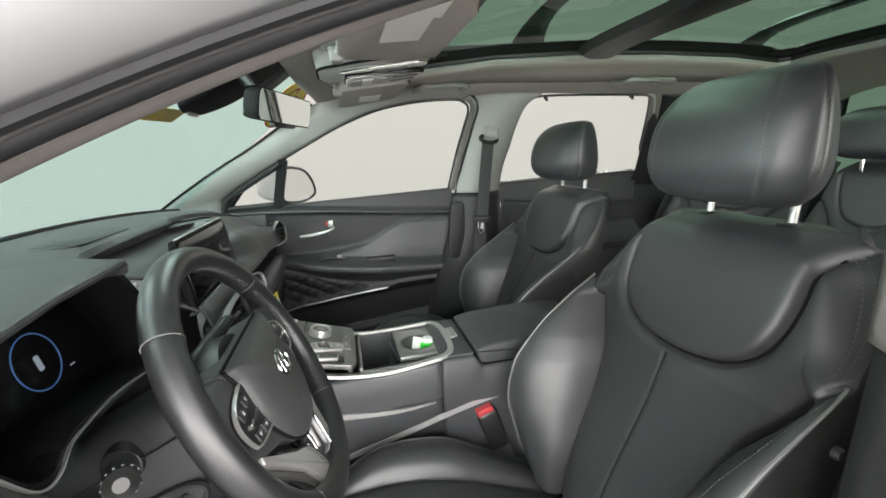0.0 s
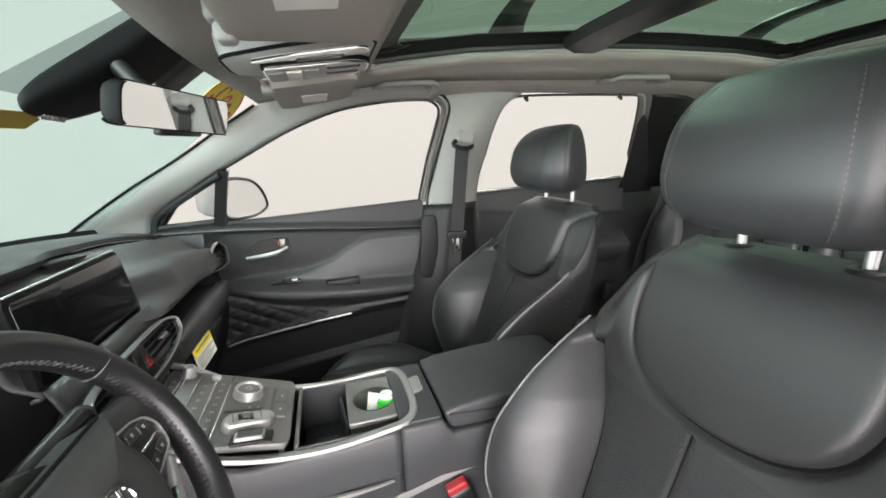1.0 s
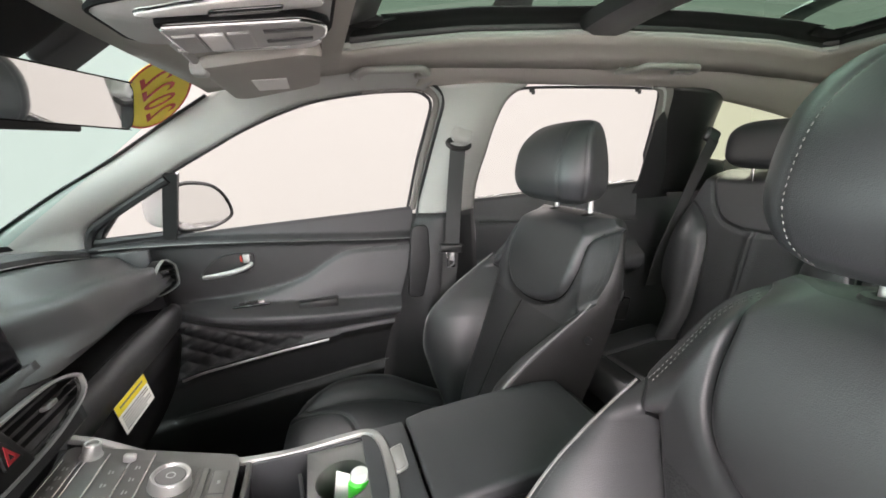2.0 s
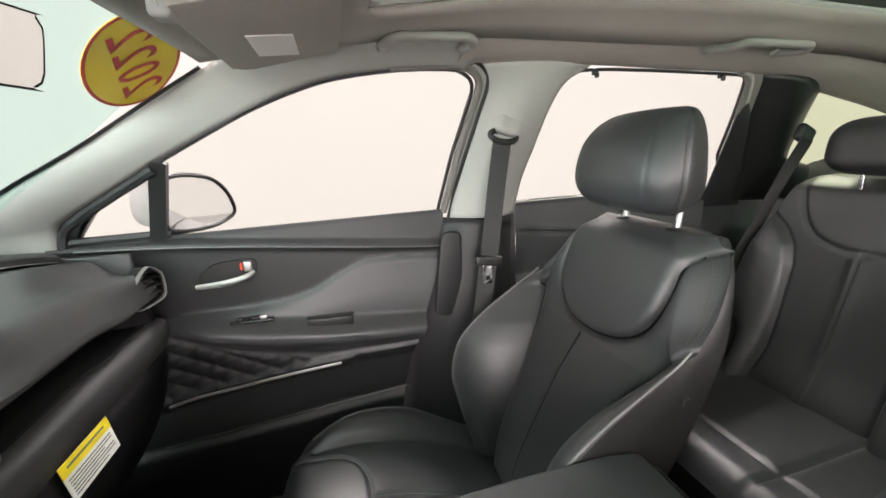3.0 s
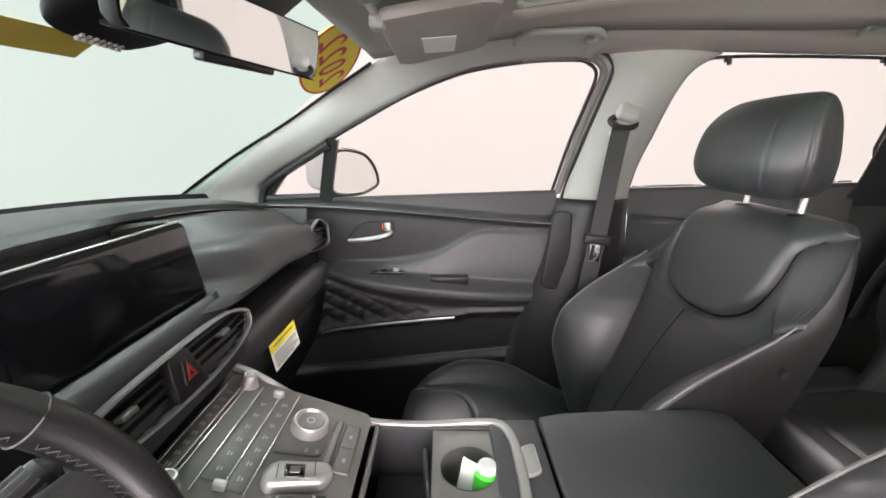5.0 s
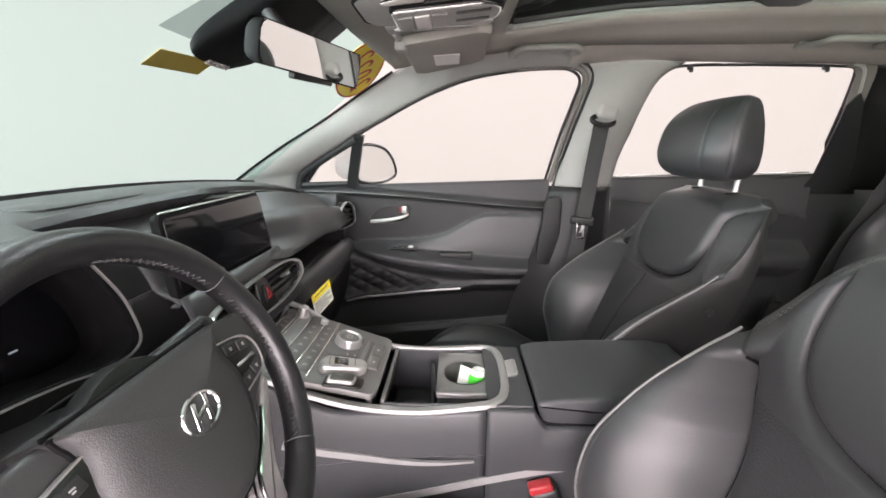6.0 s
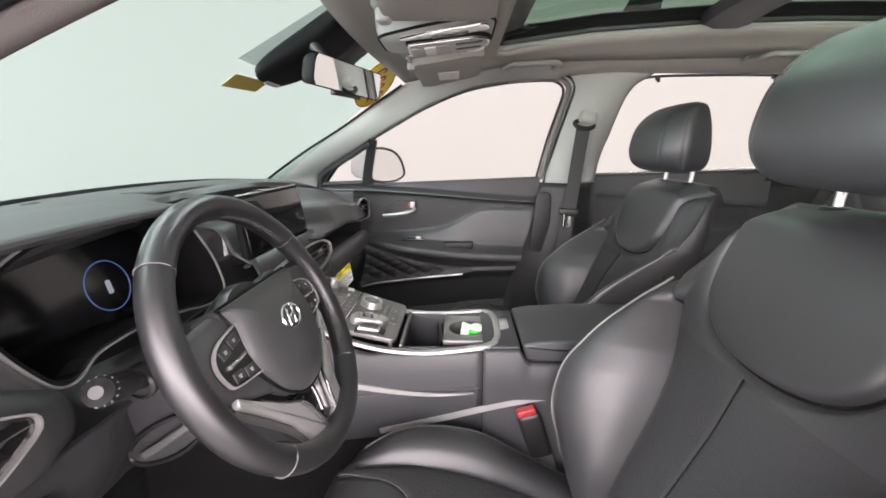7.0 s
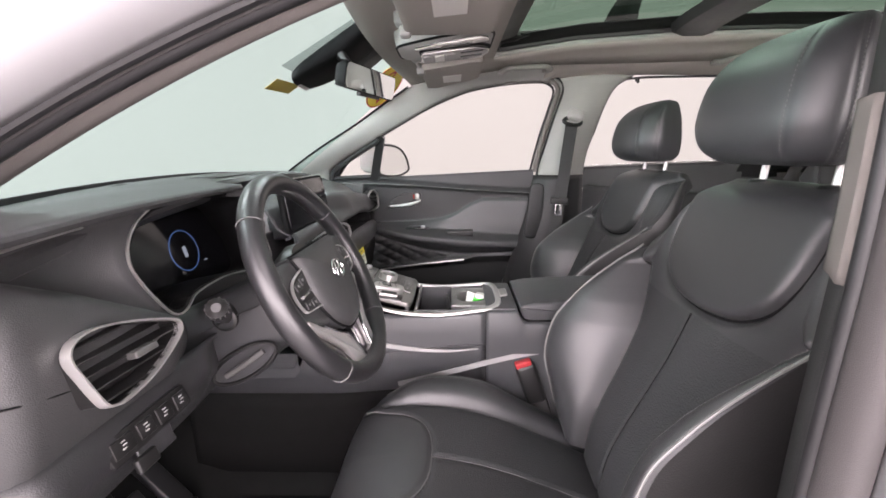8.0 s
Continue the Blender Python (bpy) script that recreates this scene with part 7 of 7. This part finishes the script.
# ---- overhead console ----
oh = thing("overhead_console", "grey overhead console with map lights and sunroof switches", "overhead console")
outline = catmull(round_poly([(-0.020, -0.056), (0.06, -0.085), (0.175, -0.106), (0.199, -0.07), (0.199, 0.07), (0.175, 0.106), (0.06, 0.085), (-0.020, 0.056)], 0.02), 90, closed=True)
oc = outline.mean(axis=0)
zo = lambda x: 1.492 + 0.10 * (x - 0.0)
rings = []
for sc, h in ((1.05, 0.06), (1.02, 0.02), (1.0, 0.006), (0.97, -0.004), (0.90, -0.008), (0.5, -0.010), (0.02, -0.011)):
    rings.append([(oc[0] + (p[0] - oc[0]) * sc, (p[1]) * sc, zo(p[0]) + h) for p in outline])
part("console_body", loft(rings), GREY_PLASTIC, oh)
rimp = [(oc[0] + (p[0] - oc[0]) * 0.985, p[1] * 0.985, zo(p[0]) - 0.002) for p in outline]
part("edge_gap", tube(rimp, 0.0028, 6, closed=True), MATTE, oh, "dark gap round the console")
OM = lambda h: Matrix(((1, 0, 0, 0), (0, 1, 0, 0), (0.10, 0, 1, 1.492 + h), (0, 0, 0, 1)))
for s in (-1, 1):
    lens = round_poly([(0.030, s * 0.056), (0.150, s * 0.058), (0.188, s * 0.062), (0.178, s * 0.096), (0.070, s * 0.082), (0.022, s * 0.066)], 0.012)
    part("map_lamp", slab(lens, 0.006, 0.002, m=OM(-0.0165)), CARD, oh, "pale glossy lamp lens")
    part("dark_lens", slab(round_poly([(0.080, s * 0.058), (0.145, s * 0.060), (0.150, s * 0.076), (0.085, s * 0.072)], 0.005), 0.003, 0.001, m=OM(-0.0185)), PIANO, oh, "dark glossy lamp lens")
    part("lamp_edge", tube([(x, y, 1.492 + 0.10 * x - 0.0135) for x, y in catmull(lens, 50, closed=True)], 0.0016, 6, closed=True), CHROME, oh, "thin chrome edge")
part("switch_strip", slab(round_poly([(0.036, -0.046), (0.165, -0.044), (0.188, -0.020), (0.188, 0.020), (0.165, 0.044), (0.036, 0.046)], 0.012), 0.014, 0.004, m=OM(-0.0245)), GREY_PLASTIC, oh)
# Wider matt black slab stands for the shade in the strip's gap.
part("strip_shadow_gap", slab(round_poly([(0.032, -0.051), (0.168, -0.049), (0.193, -0.022), (0.193, 0.022), (0.168, 0.049), (0.032, 0.051)], 0.012), 0.006, 0.001, m=OM(-0.0185)), MATTE, oh)
part("strip_edge", tube([(x, y, 1.492 + 0.10 * x - 0.0215) for x, y in catmull(round_poly([(0.036, -0.047), (0.165, -0.045), (0.189, -0.021), (0.189, 0.021), (0.165, 0.045), (0.036, 0.047)], 0.012), 60, closed=True)], 0.0016, 6, closed=True), CHROME, oh, "thin chrome edge")
for k in range(3):
    part("button", rbox(0.022, 0.060, 0.004, 0.0015, at=(0.052 + 0.025 * k, 0.0, zo(0.052 + 0.025 * k) - 0.0252), rot=(0, -5.7, 0)), CARD if k == 1 else GREY_PLASTIC, oh)
for yy in (-0.026, 0.012):
    part("dark_slot", rbox(0.050, 0.010, 0.003, 0.001, at=(0.150, yy, zo(0.150) - 0.0248), rot=(0, -5.7, 0)), DARK, oh)
for s in (-1, 1):
    part("dark_slot", rbox(0.014, 0.006, 0.004, 0.001, at=(0.10, s * 0.036, zo(0.10) - 0.013), rot=(0, -5.7, 0)), DARK, oh)

# ---- inside mirror, sensor cover ----
mir = thing("rear_view_mirror", "frameless rear-view mirror on a black mount at the windscreen", "mirror")
mir.matrix_world = axes((-0.083, -0.012, 1.422), (0.262, 0.965, 0.02), (0.17, -0.045, 1)) 
mo = catmull(round_poly([(-0.128, -0.024), (0.128, -0.030), (0.132, 0.028), (-0.124, 0.030)], 0.016), 80, closed=True)
rings = []
for sc, h in ((0.55, -0.034), (0.82, -0.028), (0.97, -0.014), (1.0, -0.004), (1.0, 0.0), (0.985, 0.002)):
    rings.append([(x * (0.5 + 0.5 * sc), y * sc, h) for x, y in mo])
part("mirror_case", loft(rings), MATTE, mir)
part("mirror_glass", mesh_of([(x * 0.975, y * 0.93, 0.0026) for x, y in mo], [tuple(range(80))]), MIRROR, mir, "silvered glass", smooth=False)
part("lower_lip", rbox(0.10, 0.010, 0.012, 0.003, at=(0.0, -0.029, -0.006)), DARK, mir)
part("mirror_stem", tube([(0.0, 0.01, -0.03), (-0.005, 0.03, -0.06), (-0.01, 0.055, -0.085)], 0.012, 10), DARK, mir)
cover = thing("sensor_cover", "black camera and sensor cover behind the windscreen", "sensor cover")
rings = []
for t in np.linspace(0, 1, 18):
    x = -0.268 + 0.190 * t
    zt = 1.438 + 0.72 * (x + 0.275) + 0.010
    yl = -0.052 + 0.050 * t - 0.0 * t + 0.030 * (1 - t) ** 8
    yr = 0.135 + 0.012 * t - 0.035 * (1 - t) ** 6
    d = 0.016 + 0.040 * math.sin(math.pi * min(1, 0.12 + t * 0.62))
    rings.append([(x, 0.5 * (yl + yr) + 0.5 * (yr - yl) * np.sign(math.cos(a)) * abs(math.cos(a)) ** 0.55, zt - 0.5 * d + 0.5 * d * np.sign(math.sin(a)) * abs(math.sin(a)) ** 0.7) for a in np.linspace(0, 2 * math.pi, 40, endpoint=False)])
part("cover_shell", loft(rings), MATTE, cover)
part("grille_dots", joined(*[rbox(0.004, 0.004, 0.004, 0, at=(-0.2655 + 0.005 * j, 0.012 + 0.009 * k, 1.4215 + 0.0035 * j)) for k in range(7) for j in range(2)]), GREY_PLASTIC, cover)
tagged(cover.children[-1], kind="stuff")
part("frit_strip", grid_of(np.array([[(ws_x(1.446 + 0.105 * t, y) + 0.003, y, 1.446 + 0.105 * t) for y in np.linspace(-0.100 + 0.062 * t, -0.030 + 0.040 * t, 5)] for t in np.linspace(0, 1, 6)])), FRIT, cover, "dotted grey glass border")
part("stem_cover", rbox(0.15, 0.085, 0.020, 0.008, at=(-0.100, 0.188, 1.530), rot=(0, -36, 0)), LINER_DARK, cover, "grey-brown side cover")

# ---- stickers on the glass ----
sun = thing("year_sticker", "round yellow sticker with red digits stuck on the windscreen", "sticker")
ctr = Vector((ws_x(1.492, 0.534) + 0.004, 0.534, 1.492))
tang_u = Vector((ws_x(1.53, 0.49) - ws_x(1.45, 0.49), 0, 0.08)).normalized()
tang_s = Vector((0.4 * 0.525, 1, 0)).normalized()
sun.matrix_world = axes(ctr, -tang_s, tang_u) @ pose(0, 0, 0, 0, 0, 35)
ell = [(0.128 * math.cos(a), 0.082 * math.sin(a)) for a in np.linspace(0, 2 * math.pi, 48, endpoint=False)]
part("film", slab(ell, 0.0008, 0), YELLOW, sun)
part("film_edge", ring_frame(ell, [(x * 0.955, y * 0.93) for x, y in ell], 0.0006, Matrix.Translation((0, 0, -0.0012)), 0.0002), STICKER_RED, sun)
for k, ch in enumerate("2022"):
    part("digit", text_mesh(ch, 0.098, Matrix.Translation((-0.072 + 0.048 * k, 0.0, -0.0012)) @ Matrix.Diagonal((0.85, 1.05, 1, 1)), 0.0003), STICKER_RED, sun, smooth=False)
dia = thing("price_sticker", "small yellow diamond-shaped sticker on the windscreen", "sticker")
dc = Vector((ws_x(1.417, 0.0) + 0.003, 0.0, 1.417))
dia.matrix_world = axes(dc, (0.006, 1, 0), (1.39, 0, 1))
part("film", slab([(-0.065, -0.018), (0.055, -0.010), (0.062, 0.026), (-0.060, 0.018)], 0.0008, 0), DULLED_YELLOW, dia)

# ---- seat belts ----
def belt(pts, w, parent, name="webbing", up=(1, 0, 0)):
    return part(name, sweep(catmull(pts, 40), [(-w / 2, -0.0007), (w / 2, -0.0007), (w / 2, 0.0007), (-w / 2, 0.0007)], up=up), WEBBING, parent)


sb = thing("seat_belt", "grey-black front seat belt hanging on the centre pillar", "seat belt", "seat belts")
belt([(0.566, 0.640, 1.362), (0.556, 0.650, 1.25), (0.545, 0.656, 1.12), (0.534, 0.655, 1.03), (0.520, 0.655, 0.92), (0.50, 0.66, 0.75), (0.49, 0.665, 0.52)], 0.047, sb, up=(0, -1, 0.2))
part("belt_guide", tube(catmull([(0.566 + 0.033 * math.cos(a), 0.634 + 0.004 * math.sin(a), 1.370 + 0.013 * math.sin(a) - 0.004 * math.cos(a)) for a in np.linspace(0, 2 * math.pi, 16, endpoint=False)], 40, closed=True), 0.0075, 8, closed=True, up=(0, 1, 0)), DARK, sb, "black belt guide loop")
part("guide_cover", rbox(0.062, 0.034, 0.052, 0.016, 4, at=(0.576, 0.630, 1.396), rot=(-18, 16, 0)), GREY_PLASTIC, sb, "grey guide cover")
part("guide_track", rbox(0.056, 0.012, 0.14, 0.005, at=(0.574, 0.674, 1.40), rot=(-22, 6, 0)), PILLAR, sb)
tg = new("tongue")
tg.parent = sb
part("tongue_grip", rbox(0.075, 0.016, 0.026, 0.006, at=(0.534, 0.645, 1.062), rot=(0, 6, 0)), DARK, tg)
part("tongue_plate", slab(round_poly([(-0.013, -0.05), (0.013, -0.05), (0.013, 0.0), (-0.013, 0.0)], 0.004), 0.003, 0.0008, m=Matrix(((1, 0, 0, 0.531), (0, 0, -1, 0.646), (0, 1, 0, 1.052), (0, 0, 0, 1)))), CHROME, tg, "steel tongue plate")
part("tongue_slot", rbox(0.010, 0.004, 0.012, 0.001, at=(0.531, 0.6425, 1.018)), DARK, tg)
rbelt = thing("seat_belt", "dark rear seat belt running from the rear pillar guide", "seat belt", "seat belts")
part("belt_guide", rbox(0.060, 0.026, 0.050, 0.012, at=(1.475, 0.600, 1.362), rot=(0, 25, 0)), DARK, rbelt)
belt([(1.472, 0.588, 1.348), (1.452, 0.625, 1.23), (1.425, 0.662, 1.08), (1.400, 0.700, 0.94), (1.38, 0.72, 0.80)], 0.047, rbelt, up=(0, -1, 0.2))
rb2 = thing("seat_belt_buckle", "rear belt buckle with steel tongue beside the rear cushion", "belt buckle", "belt buckles")
part("buckle_body", rbox(0.05, 0.024, 0.09, 0.008, at=(1.22, 0.69, 0.74), rot=(0, 12, 0)), DARK, rb2)
part("tongue_plate", rbox(0.004, 0.022, 0.04, 0.001, at=(1.205, 0.675, 0.80), rot=(0, 12, 0)), CHROME, rb2)

# ---- rear bench ----
bench = thing("rear_bench", "black leather rear bench with stitched backrests and headrests", "rear seat")


def rear_back(parent, y0, y1):
    ny, nz = 161, 145
    U, Z = np.meshgrid(np.linspace(0, 1, ny), np.linspace(0.62, 1.245, nz), indexing="ij")
    mid, hw = 0.5 * (y0 + y1), 0.5 * (y1 - y0)
    v = 2 * U - 1
    k = hw / 0.2825
    wz = k * sm_interp(Z, [0.62, 0.70, 0.79, 0.84, 0.90, 0.97, 1.092, 1.18, 1.235, 1.25], [0.222, 0.215, 0.228, 0.268, 0.288, 0.290, 0.268, 0.240, 0.212, 0.190])
    Y = mid + v * wz
    off = np.abs(v) * wz / k
    a = off / 0.29
    X = 1.325 + 0.235 * (Z - 0.62) - 0.02 * smooth01(Z, 0.78, 0.66) + 0.05 * smooth01(Z, 1.2, 1.25) ** 2
    sl = [(0.155, 0.60), (0.141, 0.75), (0.141, 0.85), (0.149, 1.0), (0.166, 1.055), (0.190, 1.090), (0.228, 1.122), (0.275, 1.155)]
    sy = np.interp(Z, [q for _, q in sl], [p for p, _ in sl])
    u = np.clip((off - sy) / (wz / k - sy + 1e-6), 0, 1)
    X = X - 0.040 * np.sin(math.pi * np.clip(u, 0, 1) ** 0.7 * 0.8) * smooth01(Z, 1.15, 1.02) + 0.045 * np.clip((np.abs(v) - 0.93) / 0.07, 0, 1) ** 2
    hb = [(0.195, 1.25), (0.182, 1.212), (0.166, 1.156), (0.136, 1.105), (0.100, 1.080), (0.035, 1.064)]
    bibz = catmull([(-p, q) for p, q in hb] + hb[::-1], 60)
    d1 = curve_dist(v * wz / k, Z, bibz)
    d2 = curve_dist(off, Z, sl)
    d3 = np.where(Z < 1.064, off, 9)
    X = X + 0.008 * np.exp(-(d1 / 0.007) ** 2) + 0.008 * np.exp(-(d2 / 0.007) ** 2) - 0.010 * np.exp(-(d3 / 0.020) ** 2) + 0.005 * np.exp(-(d3 / 0.004) ** 2)
    P = np.stack([X, Y, Z], -1)
    vc, zc = 0.5 * (v[:-1, :-1] + v[1:, 1:]), 0.5 * (Z[:-1, :-1] + Z[1:, 1:])
    oc_ = 0.25 * (off[:-1, :-1] + off[1:, :-1] + off[:-1, 1:] + off[1:, 1:])
    bib = zc > np.interp(oc_, [p for p, _ in hb[::-1]], [q for _, q in hb[::-1]])
    side = oc_ > np.interp(zc, [q for _, q in sl], [p for p, _ in sl])
    reg = np.where(bib & (oc_ < 0.195), 1, np.where(side, np.where(vc < 0, 2, 3), 4))
    pm = panels(P, reg)
    part("backrest_bib", pm[1], LEATHER, parent)
    part("bolster", pm[2], LEATHER, parent)
    part("bolster", pm[3], LEATHER, parent)
    part("backrest_insert", pm[4], PERF, parent)
    e = np.concatenate([P[0, ::6], P[::6, -1], P[-1, ::-6]])
    part("backrest_side", grid_of(np.array([e, e + [0.06, 0, 0.004], e + [0.12, 0, -0.01]])), SIDE_VINYL, parent)
    for sg in (2, -3):
        part("piping", tube(catmull(P[sg, 4:120:4] + [-0.004, 0, 0], 40), 0.0022, 6), PIPING, parent, "pale grey piping")
    # headrest
    prof = catmull([(1.425, 1.275), (1.422, 1.31), (1.432, 1.37), (1.46, 1.396), (1.50, 1.398), (1.525, 1.37), (1.53, 1.30), (1.52, 1.262), (1.46, 1.256)], 48, closed=True)
    c = prof.mean(axis=0)
    rows = []
    for w in np.linspace(-1, 1, 41):
        sc = max(0.03, (1 - abs(w) ** 4.5) ** 0.36 if abs(w) < 1 else 0)
        q = c + (prof - c) * sc
        rows.append(np.stack([q[:, 0], np.full(48, mid + w * 0.145), q[:, 1]], -1))
    part("headrest", grid_of(np.array(rows), closed_v=True), LEATHER, parent, "low padded rear headrest")
    for dy in (-0.06, 0.06):
        part("headrest_post", tube([(1.475, mid + dy, 1.22), (1.475, mid + dy, 1.27)], 0.006, 10, up=(1, 0, 0)), CHROME, parent)


rear_back(bench, 0.10, 0.665)
rear_back(bench, -0.665, -0.235)
rear_back(bench, -0.225, 0.09)
for y0, y1 in ((0.10, 0.69), (-0.69, 0.09)):
    ux, vy = np.meshgrid(np.linspace(0, 1, 61), np.linspace(-1, 1, 71), indexing="ij")
    hw = 0.5 * (y1 - y0)
    Yc = 0.5 * (y0 + y1) + vy * hw
    Xc = 0.925 + 0.42 * ux
    Zc = 0.645 + 0.02 * smooth01(ux, 0.3, 1) - 0.06 * np.clip((0.14 - ux) / 0.14, 0, 1) ** 2 - 0.03 * np.clip((np.abs(vy) - 0.92) / 0.08, 0, 1) ** 2
    g = np.minimum(curve_dist(Xc, Yc, [(1.05, y0 + 0.03), (1.05, y1 - 0.03)]), np.minimum(curve_dist(Xc, Yc, [(0.95, y0 + 0.13), (1.30, y0 + 0.13)]), curve_dist(Xc, Yc, [(0.95, y1 - 0.13), (1.30, y1 - 0.13)])))
    Zc = Zc - 0.008 * np.exp(-(g / 0.007) ** 2)
    Pc = np.stack([Xc, Yc, Zc], -1)
    part("cushion", grid_of(Pc, flip=True), LEATHER, bench, "stitched leather cushion")
    e = np.concatenate([Pc[::-3, 0], Pc[0, ::3], Pc[::3, -1]])
    lo = e.copy()
    lo[:, 2] = 0.40
    lo[:, 0] += 0.04 * (e[:, 0] < 0.95)
    part("cushion_front", grid_of(np.array([e, e * [1, 1, 1] + [0, 0, -0.05], lo])), SIDE_VINYL, bench)
